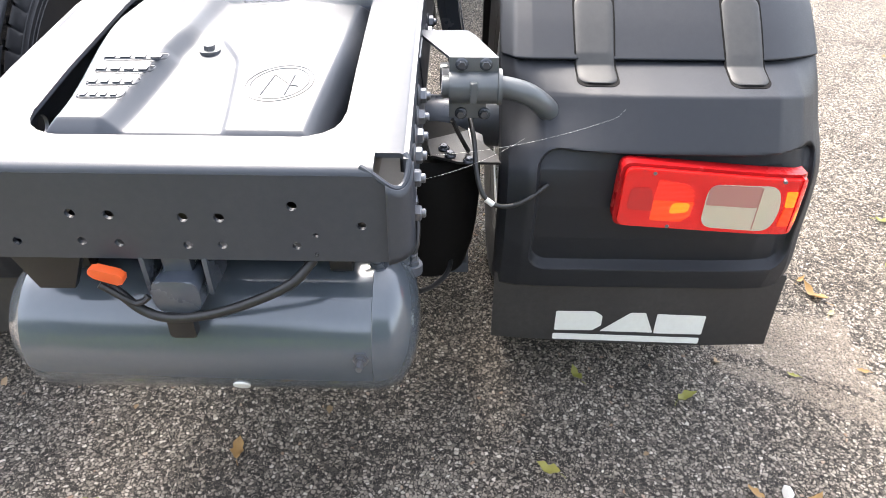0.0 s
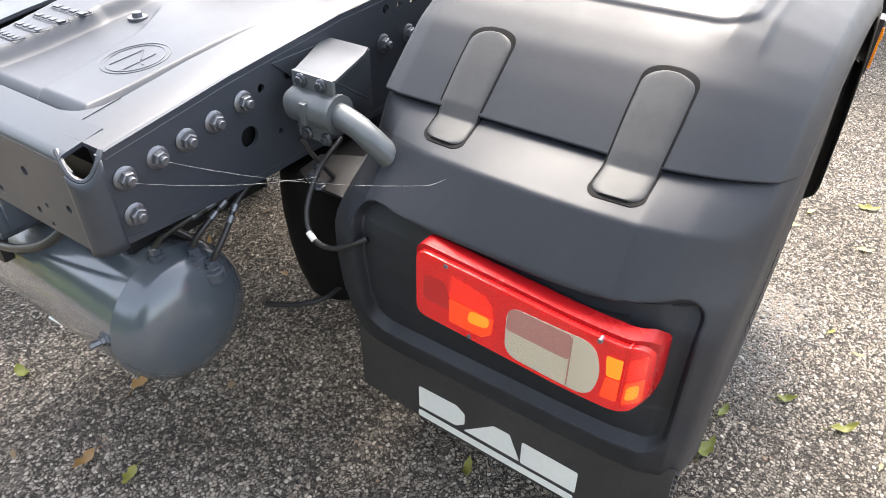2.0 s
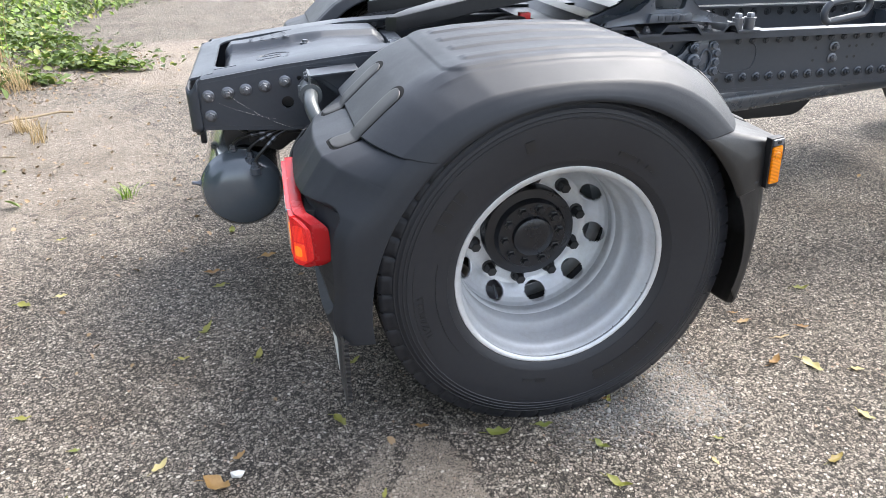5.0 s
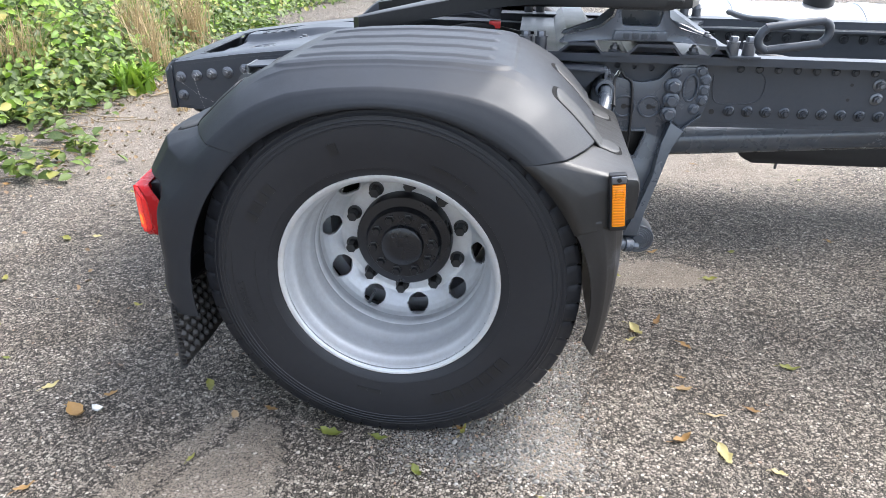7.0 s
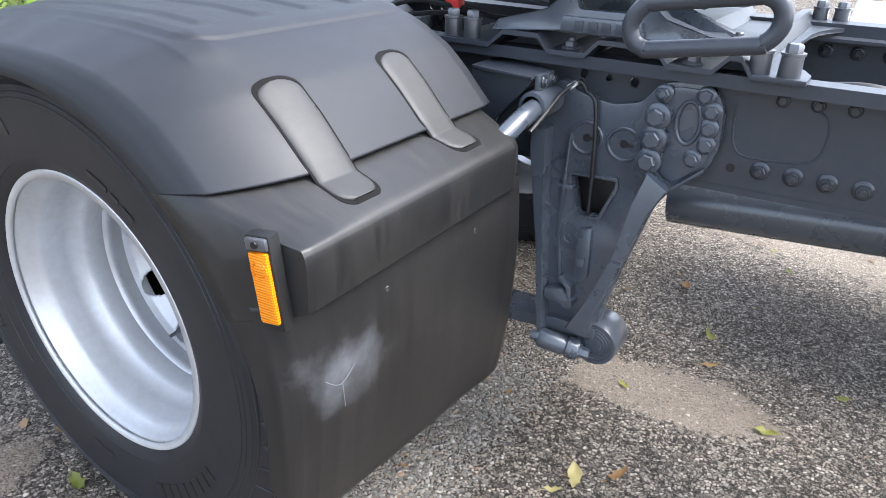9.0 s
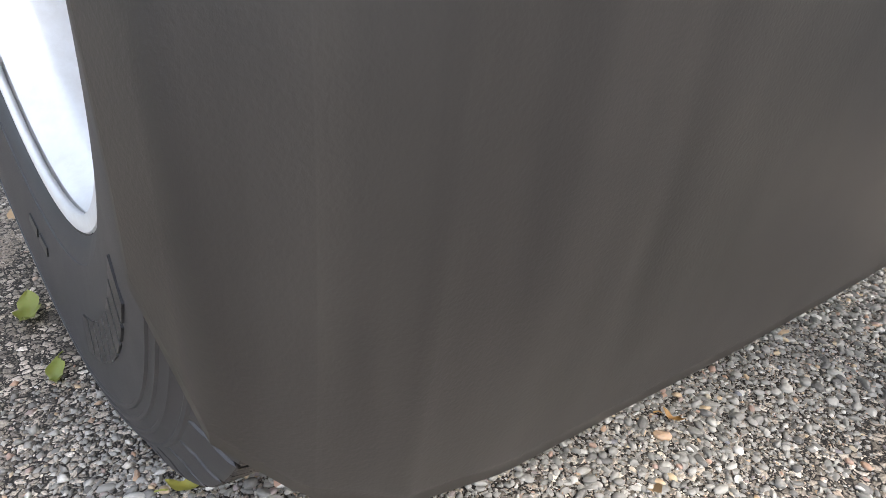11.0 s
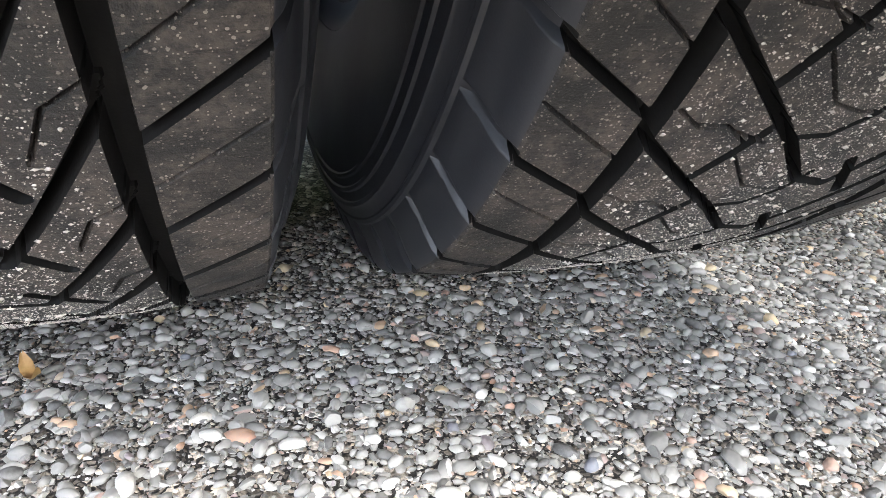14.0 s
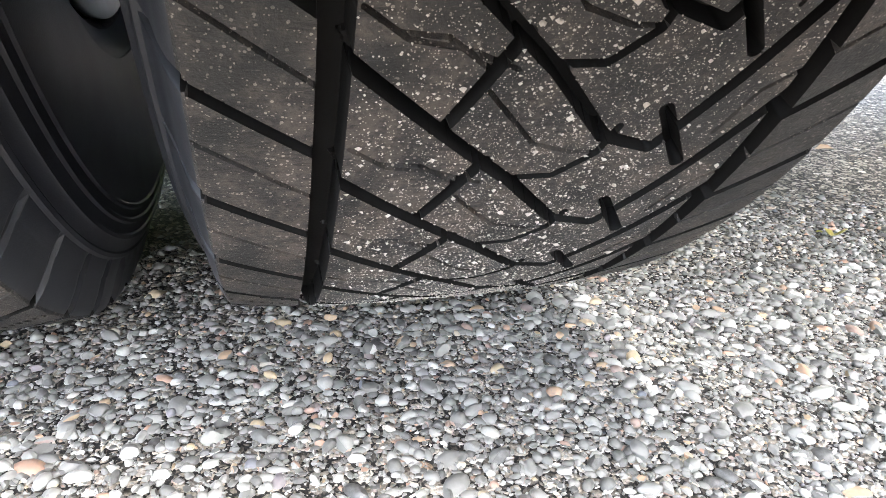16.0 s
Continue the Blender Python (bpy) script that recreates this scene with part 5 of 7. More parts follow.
# small web holes, uncut: their dark inside is a black disc on the face
for x, z in ((1.361, 0.877), (1.360, 0.829), (1.516, 0.878), (1.548, 0.878), (1.517, 0.836), (1.550, 0.836), (1.623, 0.879), (0.944, 0.773)):
    bm = bmesh.new()
    lathe(bm, [(0.001, RY - 0.0006), (0.0055 if x > 1 else 0.009, RY - 0.0006), (0.006 if x > 1 else 0.0095, RY + 0.002)], (x, 0, z), n=14)
    tpart("web_plug", bm, BLACK, rail_r)
# the flange's row of holes, drawn as black discs too
for k in range(9):
    bm = bmesh.new()
    lathe(bm, [(0.001, 0.9460), (0.0085, 0.9460), (0.009, 0.943)], (1.09 + 0.0555 * k, 0.842, 0), "z", 14)
    tpart("flange_plug", bm, BLACK, rail_r)

# stiffener line pressed into the web
bead = bmesh.new()
tube(bead, [(0.932, RY, 0.896), (0.934, RY, 0.850), (0.944, RY, 0.815), (0.970, RY, 0.800), (1.060, RY, 0.806), (1.088, RY, 0.822), (1.096, RY, 0.852), (1.094, RY, 0.884), (1.080, RY, 0.902), (1.060, RY, 0.908)], 0.0024, 8)
tpart("web_bead", bead, PAINT, rail_r)

bm = bmesh.new()                 # black sheet added behind the web so its holes stay dark
box(bm, (-0.72, RY + 0.022, 0.725), (-0.50, RY + 0.032, 0.905), 0.003)
tpart("inner_bracket", bm, BLACK, rail_r)

# -- rear cross beam --
BEAM_HOLES = [(1.328, 0.786, 0.0085), (1.268, 0.784, 0.0085), (1.153, 0.781, 0.0085), (1.096, 0.781, 0.0085), (0.980, 0.804, 0.0085), (1.429, 0.732, 0.0075), (1.324, 0.734, 0.0075),
              (1.265, 0.731, 0.0075), (1.155, 0.728, 0.0075), (1.099, 0.729, 0.0075), (0.980, 0.729, 0.0075), (0.874, 0.769, 0.0075), (0.948, 0.750, 0.0045), (0.950, 0.713, 0.004)]
bm = bmesh.new()
prism(bm, [(0.834, 0.700), (1.496, 0.700), (1.496, 0.846), (1.480, 0.858), (0.850, 0.858), (0.834, 0.846)], -0.968, -0.960, "x", 0.0, [circle(y, z, r, 14) for y, z, r in BEAM_HOLES])
sec = [(-0.968, 0.852), (-0.966, 0.862), (-0.960, 0.8675), (-0.950, 0.870), (-0.888, 0.882), (-0.886, 0.876), (-0.950, 0.863), (-0.958, 0.8605), (-0.960, 0.852)]
prism(bm, sec, 0.852, 1.478, "y")
prism(bm, [(-0.968, 0.706), (-0.962, 0.699), (-0.890, 0.699), (-0.890, 0.7045), (-0.958, 0.7055), (-0.960, 0.712)], 0.850, 1.480, "y")
beam = tpart("cross_beam", bm, PAINT, None, "grey folded steel rear cross beam with drilled holes")
# fillets between the beam's top and the rails
for side in (0, 1):
    bm = bmesh.new()
    prism(bm, [(-0.889, 0.9075), (-0.889, 0.985), (-0.885, 0.960), (-0.876, 0.938), (-0.862, 0.922), (-0.845, 0.913), (-0.815, 0.9075)], 0.0, 0.0065, "z")
    for v in bm.verts:
        v.co.z += 0.8660 + (v.co.x + 0.948) * 0.150
        if side:
            v.co.y = 2 * YC - v.co.y
    tpart("corner_fillet", bm, PAINT, beam)
# rounded corners between beam and rails, open at the top with a rolled edge
for side in (0, 1):
    flip_y = (lambda v: 2 * YC - v) if side else (lambda v: v)
    cols = []
    for k in range(13):
        a = math.pi / 2 * k / 12
        px, py = -0.934 - 0.034 * math.cos(a), 0.834 - 0.034 * math.sin(a)
        top = 0.846 - 0.020 * math.sin(math.pi * k / 12) + 0.020 * k / 12
        cols.append([(px, flip_y(py), z) for z in np.linspace(0.700 + 0.010 * k / 12, top, 10)])
    corner = solid(tplace("beam_corner", sheet("beam_corner", np.array(cols), flip=not side), PAINT, beam, "", 60), 0.008)
    bm = bmesh.new()
    lip = [c[-1] for c in cols]
    tube(bm, [(-0.956, flip_y(0.872), 0.868), (-0.962, flip_y(0.855), 0.860)] + lip[::3] + [(-0.925, flip_y(0.806), 0.874)], 0.0048, 8)
    tpart("rolled_edge", bm, PAINT, beam)

# -- cover between the rails at the rear --
nx, ny = 150, 150


def cover_height(X, Y):
    """A far half that stands higher, a slanting step, and a near half with a shallow channel."""
    lean = 0.03 * smoothstep(-0.87, -0.45, X)
    edge = np.minimum.reduce([(X + 0.876) / 0.035, (Y - 0.944 + lean) / 0.034, (1.404 + lean - Y) / 0.030, (-0.252 - X) / 0.05])
    Z = 0.826 + 0.064 * np.clip(edge, 0, 1) ** 0.45 + 0.046 * smoothstep(-0.87, -0.46, X)
    mid = np.interp(X, [-0.872, -0.62, -0.5, -0.25], [1.20, 1.20, 1.225, 1.24])
    half = np.interp(X, [-0.872, -0.60, -0.5, -0.25], [0.095, 0.060, 0.022, 0.010])
    Z = Z - 0.020 * (1 - smoothstep(mid + half - 0.020, mid + half + 0.020, Y))
    Z = Z - 0.007 * smoothstep(mid - half - 0.006, mid - half + 0.006, Y) * (1 - smoothstep(mid + half - 0.020, mid + half + 0.020, Y)) * smoothstep(-0.50, -0.56, X)
    Z = Z - 0.090 * np.clip((0.944 - lean - Y) / 0.006, 0, 1)      # the near side drops into a gap
    return np.where(X < -0.868, 0.822, Z)


X, Y = np.meshgrid(np.linspace(-0.872, -0.255, nx), np.linspace(0.0, 1.0, ny), indexing="ij")
near_edge = 0.9375 - 0.03 * smoothstep(-0.87, -0.45, X)
Y = near_edge + (1.440 - near_edge) * Y
cover = solid(tplace("rear_cover", sheet("rear_cover", np.stack([X, Y, cover_height(X, Y)], -1)), PAINT, None, "grey moulded cover with raised emblem and caption rows", 60), 0.006)


def on_cover(points, lift=0.0):
    return [(px, py, float(cover_height(np.array(px), np.array(py))) + lift) for px, py in points]


em = bmesh.new()
oval = [(-0.690 + 0.058 * math.sin(a) - 0.010 * math.cos(a), 1.045 + 0.060 * math.cos(a)) for a in np.linspace(0, 2 * math.pi, 41)]
tube(em, on_cover(oval), 0.0012, 6, 0.02, loop=True)
tube(em, on_cover([(p * 0.86 - 0.690 * 0.14, q * 0.86 + 1.045 * 0.14) for p, q in oval]), 0.0012, 6, 0.02, loop=True)
for a, b in (((-0.728, 1.072), (-0.662, 1.058)), ((-0.662, 1.058), (-0.690, 1.030)), ((-0.728, 1.030), (-0.662, 1.022)), ((-0.695, 1.028), (-0.700, 1.010))):
    tube(em, on_cover([(a[0] + (b[0] - a[0]) * t, a[1] + (b[1] - a[1]) * t) for t in (0, 0.33, 0.67, 1)]), 0.0016, 6, smoothed=False)
tpart("emblem", em, PAINT, cover)
for r_ in range(4):
    cap = bmesh.new()
    xr = -0.640 - 0.042 * r_
    wid = 0.135 - 0.012 * r_
    yb = 1.392 - wid
    zz = float(cover_height(np.array(xr), np.array(1.345)))
    o = rounded([(xr - 0.014, yb), (xr + 0.014, yb), (xr + 0.014, yb + wid - 0.02), (xr - 0.014, yb + wid - 0.02)], 0.010)
    tube(cap, [(px, py, zz) for px, py in o] + [(o[0][0], o[0][1], zz)], 0.0011, 5, 0.02, loop=True, smoothed=False)
    for k in range(4):
        yy_ = yb + 0.012 + k * (wid - 0.04) / 3.4
        box(cap, (xr - 0.007, yy_, zz - 0.001), (xr + 0.007, yy_ + (wid - 0.06) / 4.2, zz + 0.0012))
    tpart("caption_bar", cap, PAINT, cover)
bm = bmesh.new()
seat_z = float(cover_height(np.array(-0.567), np.array(1.204)))
lathe(bm, [(0.004, 0.013), (0.0105, 0.013), (0.0115, 0.003)], (-0.567, 1.204, seat_z), "z", 6)
lathe(bm, [(0.020, 0.004), (0.020, -0.002)], (-0.567, 1.204, seat_z), "z", 24)
tpart("cover_bolt", bm, STEEL, cover)

# -- air tank under the beam --
TX, TZ, TRAD = -0.845, 0.474, 0.140
bm = bmesh.new()
prof = [(0.010, 0.792), (0.035, 0.7935), (0.075, 0.800), (0.105, 0.812), (0.125, 0.829), (0.136, 0.848), (TRAD, 0.870), (TRAD + 0.0012, 0.8715), (TRAD, 0.873), (TRAD, 1.478), (0.136, 1.50), (0.105, 1.536), (0.075, 1.548), (0.01, 1.556)]
lathe(bm, prof, (TX, 0, TZ), n=72)
tank = tpart("air_tank", bm, TANKPAINT, None, "glossy grey cylindrical air tank slung under the beam", 30)
bm = bmesh.new()
lathe(bm, [(0.002, -0.170), (0.006, -0.170), (0.0065, -0.150), (0.010, -0.150), (0.010, -0.143), (0.015, -0.143), (0.016, -0.132)], (0, 0, 0), "x", 6)
bmesh.ops.transform(bm, matrix=Matrix.Translation((TX, 0.892, TZ)) @ pose(0, 0, 0, 0, 8, 0), verts=bm.verts[:])
tpart("drain_valve", bm, STEEL, tank)
bm = bmesh.new()
lathe(bm, [(0.001, -0.1425), (0.0155, -0.1425), (0.016, -0.1405), (0.016, -0.137)], (TX, 1.122, TZ), "x", 24)
bmesh.ops.transform(bm, matrix=Matrix.Translation((TX, 0, TZ)) @ pose(0, 0, 0, 0, -28, 0) @ Matrix.Translation((-TX, 0, -TZ)), verts=bm.verts[:])
tpart("data_plate", bm, WHITE, tank, "small white round plate")
for lx, ly, lz, run in ((-0.858, 0.868, 0.606, ((-0.845, 0.858, 0.650), (-0.800, 0.836, 0.672), (-0.740, 0.826, 0.684), (-0.660, 0.826, 0.700))),
                        (-0.805, 0.832, 0.590, ((-0.800, 0.828, 0.630), (-0.770, 0.822, 0.655), (-0.720, 0.822, 0.680), (-0.650, 0.820, 0.700))),
                        (-0.790, 0.808, 0.560, ((-0.778, 0.800, 0.605), (-0.745, 0.800, 0.640), (-0.710, 0.808, 0.672), (-0.640, 0.815, 0.705)))):
    bm = bmesh.new()
    lathe(bm, [(0.019, -0.016), (0.019, 0.004), (0.015, 0.005)], (lx, ly, lz), "z", 20)
    lathe(bm, [(0.0145, 0.005), (0.0145, 0.013), (0.011, 0.014), (0.011, 0.026), (0.008, 0.027)], (lx, ly, lz), "z", 6)
    tpart("fitting", bm, PAINT_DARK, tank, "grey painted screw fitting")
    bm = bmesh.new()
    tube(bm, [(lx, ly, lz + 0.020), *run], 0.0058, 10)
    tpart("air_line", bm, CABLE, tank)
    a_, b_ = Vector(run[1]), Vector(run[2])
    for t0, t1 in ((0.15, 0.45), (0.62, 0.92)):
        bm = bmesh.new()
        tube(bm, [tuple(a_.lerp(b_, t0)), tuple(a_.lerp(b_, t1))], 0.0074, 10, smoothed=False)
        tpart("line_collar", bm, STEEL, tank)
bm = bmesh.new()
tube(bm, [(-0.70, 0.80, 0.42), (-0.64, 0.77, 0.39), (-0.58, 0.74, 0.385), (-0.5, 0.73, 0.40)], 0.006, 8)
tpart("air_line", bm, CABLE, tank)

bm = bmesh.new()                 # dark cradle that carries the tank
for y_ in (0.93, 1.40):
    prism(bm, rounded([(-0.885, 0.700), (-0.640, 0.700), (-0.640, 0.630), (-0.700, 0.585), (-0.740, 0.600), (-0.825, 0.6195), (-0.885, 0.610)], 0.012), y_ - 0.02, y_ + 0.02, "y", 0.003)
box(bm, (-0.80, 0.845, 0.640), (-0.60, 1.480, 0.698), 0.006)
tpart("tank_cradle", bm, BLACK, tank, "black bracket between beam and tank")
bm = bmesh.new()
tube(bm, [(-0.84, 0.90, 0.690), (-0.80, 0.86, 0.675), (-0.72, 0.845, 0.680), (-0.62, 0.85, 0.672), (-0.52, 0.87, 0.66)], 0.0075, 10)
tpart("air_line", bm, CABLE, tank)

# towing jaw parts between beam and tank
bm = bmesh.new()
box(bm, (-0.955, 1.165, 0.640), (-0.890, 1.215, 0.700), 0.006)
prism(bm, rounded([(1.150, 0.600), (1.150, 0.665), (1.230, 0.665), (1.230, 0.600)], 0.02, 5), -0.985, -0.900, "x", 0.004)
for y_ in (1.135, 1.238):
    prism(bm, rounded([(y_ - 0.004, 0.628), (y_ - 0.004, 0.702), (y_ + 0.004, 0.702), (y_ + 0.004, 0.628)], 0.002), -0.970, -0.890, "x", 0.001)
tow = tpart("tow_bracket", bm, PAINT_DARK, None, "grey towing pin bracket under the beam")
bm = bmesh.new()
tube(bm, [(-0.985, 1.235, 0.635), (-0.995, 1.255, 0.628), (-1.002, 1.30, 0.672)], 0.006, 8)
tpart("pull_wire", bm, CABLE, tow)
bm = bmesh.new()
prism(bm, rounded([(1.266, 0.668), (1.308, 0.684), (1.316, 0.697), (1.306, 0.703), (1.262, 0.690), (1.258, 0.678)], 0.006), -1.002, -0.984, "x", 0.004)
tpart("handle", bm, ORANGE, tow, "orange pull handle")
bm = bmesh.new()
tube(bm, [(-0.975, 1.30, 0.650), (-0.985, 1.25, 0.602), (-0.99, 1.19, 0.592), (-0.988, 1.10, 0.612), (-0.975, 1.00, 0.655), (-0.95, 0.96, 0.690)], 0.0085, 10)
tpart("hose", bm, CABLE, tow)
bm = bmesh.new()
prism(bm, rounded([(1.17, 0.548), (1.17, 0.600), (1.215, 0.600), (1.215, 0.548)], 0.006), -0.992, -0.972, "x", 0.003)
tpart("clip_block", bm, BLACK, tow)
bm = bmesh.new()
prism(bm, [(1.37, 0.63), (1.43, 0.63), (1.46, 0.70), (1.34, 0.70)], -0.962, -0.945, "x", 0.002)
tpart("tow_lug", bm, BLACK, tow)

# -- mudguard supports --
bm = bmesh.new()
tube(bm, [(-0.590, 0.755, 0.855), (-0.590, 0.66, 0.858), (-0.594, 0.605, 0.850), (-0.594, 0.575, 0.836), (-0.582, 0.545, 0.806), (-0.560, 0.525, 0.770)], 0.0215, 20)
arm_r = tpart("support_tube", bm, CLAMP_PAINT, None, "grey bent support tube of the mudguard")
bm = bmesh.new()
lathe(bm, [(0.0225, 0.648), (0.031, 0.648), (0.032, 0.652), (0.032, 0.738), (0.031, 0.742), (0.0225, 0.742)], (-0.590, 0, 0.856), n=28, closed=False)
box(bm, (-0.594, 0.648, 0.880), (-0.586, 0.742, 0.916), 0.002)
box(bm, (-0.594, 0.668, 0.792), (-0.586, 0.742, 0.830), 0.002)
box(bm, (-0.626, 0.688, 0.836), (-0.612, 0.702, 0.876), 0.003)
lathe(bm, [(0.0225, 0.640), (0.035, 0.640), (0.035, 0.647), (0.031, 0.650)], (-0.590, 0, 0.856), n=28, closed=False)
clamp_r = tpart("tube_clamp", bm, CLAMP_PAINT, None, "grey two-bolt tube clamp", 40)
for y_ in (0.672, 0.718):
    for z_ in (0.903, 0.803):
        bolt(-0.5945, y_, z_, clamp_r, BOLT_SMALL, turn=(0, 0, -math.pi / 2))
bm = bmesh.new()
prism(bm, [(-0.586, 0.648), (-0.586, 0.742), (-0.46, 0.800), (-0.43, 0.800), (-0.43, 0.705), (-0.46, 0.690)], 0.908, 0.914, "z", 0.001)
for y_ in (0.705, 0.800):
    prism(bm, [(-0.586, 0.911), (-0.43, 0.911), (-0.43, 0.80), (-0.45, 0.79)], y_ - 0.003, y_ + 0.003, "y", 0.001)
tube(bm, [(-0.565, 0.705, 0.905), (-0.44, 0.705, 0.815)], 0.004, 6, smoothed=False)
tpart("support_bracket", bm, PAINT, clamp_r)
bm = bmesh.new()
prism(bm, [(-0.60, 0.72), (-0.57, 0.78), (-0.50, 0.79), (-0.45, 0.70), (-0.60, 0.62)], 0.690, 0.696, "z", 0.001)
tube(bm, [(-0.60, 0.735, 0.79), (-0.585, 0.72, 0.75), (-0.56, 0.70, 0.70)], 0.005, 6)
tpart("lower_bracket", bm, BLACK, clamp_r, "black lower bracket")
bm = bmesh.new()
prism(bm, [(-0.462, 0.700), (-0.482, 0.668), (-0.556, 0.660), (-0.562, 0.688)], 0.0, 0.005, "z", 0.001)
for v in bm.verts:
    v.co.z += 0.706 - (-0.45 - v.co.x) * 0.32
tpart("sheet_strip", bm, PAINT, clamp_r, "bare folded sheet strip")
for x_, y_ in ((-0.575, 0.738), (-0.545, 0.752), (-0.60, 0.70)):
    bolt(x_, y_, 0.697, clamp_r, BOLT_SMALL, turn=(-math.pi / 2, 0, 0))
for held in (arm_r, clamp_r):
    held.location.z -= 0.011
# air bellows behind the support
bm = bmesh.new()
prof = [(0.02, 0.662), (0.105, 0.662), (0.112, 0.655), (0.116, 0.64), (0.121, 0.60), (0.122, 0.55), (0.117, 0.47), (0.107, 0.40), (0.098, 0.37), (0.092, 0.345), (0.03, 0.340)]
lathe(bm, prof, (-0.46, 0.79, 0), "z", 40)
tpart("air_bellows", bm, GROOVE, None, "black rubber air spring bellows")
# lamp cable
bm = bmesh.new()
tube(bm, [(-0.53, 0.70, 0.76), (-0.60, 0.690, 0.735), (-0.645, 0.685, 0.690), (-0.668, 0.672, 0.650), (-0.676, 0.645, 0.628), (-0.676, 0.61, 0.628), (-0.672, 0.575, 0.645), (-0.655, 0.540, 0.665)], 0.0050, 10)
cable = tpart("lamp_cable", bm, CABLE, None, "black lamp cable with a white band")
bm = bmesh.new()
tube(bm, [(-0.6745, 0.665, 0.641), (-0.6765, 0.650, 0.630)], 0.0060, 10, smoothed=False)
tpart("cable_band", bm, WHITE, cable)
bm = bmesh.new()
for a, b in (((-0.845, 0.775, 0.829), (-0.640, 0.420, 0.806)), ((-0.640, 0.42, 0.806), (-0.62, 0.40, 0.815)), ((-0.906, 0.775, 0.82), (-0.70, 0.60, 0.79))):
    pts = [Vector(a).lerp(Vector(b), t) - Vector((0, 0, 0.035 * 4 * t * (1 - t) * (Vector(a) - Vector(b)).length)) for t in np.linspace(0, 1, 12)]
    tube(bm, pts, 0.00010, 4, smoothed=False)
tagged(part("cobweb", bm, PALE), "thin pale cobweb threads between bolts and mudguard", "cobweb")

# front support tube with clamp and cable
bm = bmesh.new()
tube(bm, [(0.540, 0.50, 0.790), (0.562, 0.555, 0.822), (0.574, 0.615, 0.850), (0.576, 0.68, 0.862), (0.572, 0.77, 0.868)], 0.0205, 20)
arm_f = tpart("support_tube", bm, PAINT_DARK, None, "grey straight support tube of the mudguard")
bm = bmesh.new()
lathe(bm, [(0.0212, 0.655), (0.029, 0.656), (0.030, 0.66), (0.030, 0.745), (0.029, 0.75), (0.0212, 0.75)], (0.573, 0, 0.865), n=28, closed=False)
box(bm, (0.568, 0.672, 0.888), (0.578, 0.742, 0.925), 0.002)
clamp_f = tpart("tube_clamp", bm, PAINT_DARK, None, "grey two-bolt tube clamp")
for y_ in (0.69, 0.725):
    bolt(0.5785, y_, 0.910, clamp_f, BOLT_SMALL, turn=(0, 0, math.pi / 2))
bm = bmesh.new()
prism(bm, [(0.568, 0.655), (0.568, 0.745), (0.45, 0.800), (0.41, 0.800), (0.41, 0.69), (0.44, 0.68)], 0.918, 0.924, "z", 0.001)
prism(bm, [(0.568, 0.921), (0.41, 0.921), (0.41, 0.78), (0.43, 0.77)], 0.690, 0.696, "y", 0.001)
tube(bm, [(0.555, 0.70, 0.905), (0.42, 0.70, 0.80)], 0.004, 6, smoothed=False)
tube(bm, [(0.48, 0.70, 0.915), (0.47, 0.70, 0.81)], 0.004, 6, smoothed=False)
tpart("support_bracket", bm, PAINT, clamp_f)
bm = bmesh.new()
tube(bm, [(0.60, 0.60, 0.83), (0.603, 0.66, 0.855), (0.608, 0.72, 0.885), (0.628, 0.765, 0.905), (0.645, 0.766, 0.884), (0.666, 0.760, 0.872), (0.676, 0.758, 0.80), (0.680, 0.758, 0.705), (0.680, 0.760, 0.62), (0.676, 0.765, 0.585)], 0.0048, 10)
tpart("sensor_cable", bm, CABLE, None, "black sensor cable looped past the hanger")
bm = bmesh.new()
tube(bm, [(0.612, 0.738, 0.893), (0.622, 0.757, 0.902)], 0.0058, 10, smoothed=False)
tpart("cable_band", bm, WHITE, arm_f)

# -- spring hanger --
def arm(bm, a, b, wa, wb, d0, d1):
    """A tapering flat arm between two points of the (x, z) plane."""
    a, b = Vector(a), Vector(b)
    n = (b - a).normalized().orthogonal()
    prism(bm, [tuple(a + n * wa), tuple(b + n * wb), tuple(b - n * wb), tuple(a - n * wa)], d0, d1, "y", 0.003)


def ribbon(bm, points, width, y0, y1, bevel=0.003):
    """A wall of even width that follows a line in the (x, z) plane and stands out from y1 to y0; width > 0 lies to the line's left."""
    p = [Vector(q) for q in points]
    other = []
    for k, c in enumerate(p):
        d = (p[min(k + 1, len(p) - 1)] - p[max(k - 1, 0)]).normalized()
        other.append(c + Vector((-d.y, d.x)) * (width[k] if isinstance(width, (list, tuple)) else width))
    prism(bm, [tuple(q) for q in p] + [tuple(q) for q in other[::-1]], y0, y1, "y", bevel)


bm = bmesh.new()
outer = [(0.541, 0.880), (0.541, 0.754), (0.561, 0.639), (0.582, 0.515), (0.599, 0.369), (0.612, 0.280), (0.690, 0.262), (0.735, 0.300), (0.745, 0.400), (0.784, 0.550), (0.816, 0.664), (0.848, 0.715), (0.908, 0.768), (0.921, 0.818),
         (0.916, 0.895), (0.888, 0.932), (0.815, 0.930), (0.784, 0.916), (0.760, 0.880), (0.700, 0.866), (0.620, 0.882), (0.590, 0.905)]
window = [(0.631, 0.700), (0.733, 0.709), (0.733, 0.694), (0.704, 0.612), (0.656, 0.606)]
prism(bm, rounded(outer, 0.016, 4), 0.772, 0.7985, "y", 0.004, [rounded(window, 0.006)])
hanger = tpart("spring_hanger", bm, PAINT_DARK, None, "grey cast spring hanger bolted to the rail web")
bm = bmesh.new()                 # standing flanges of both legs
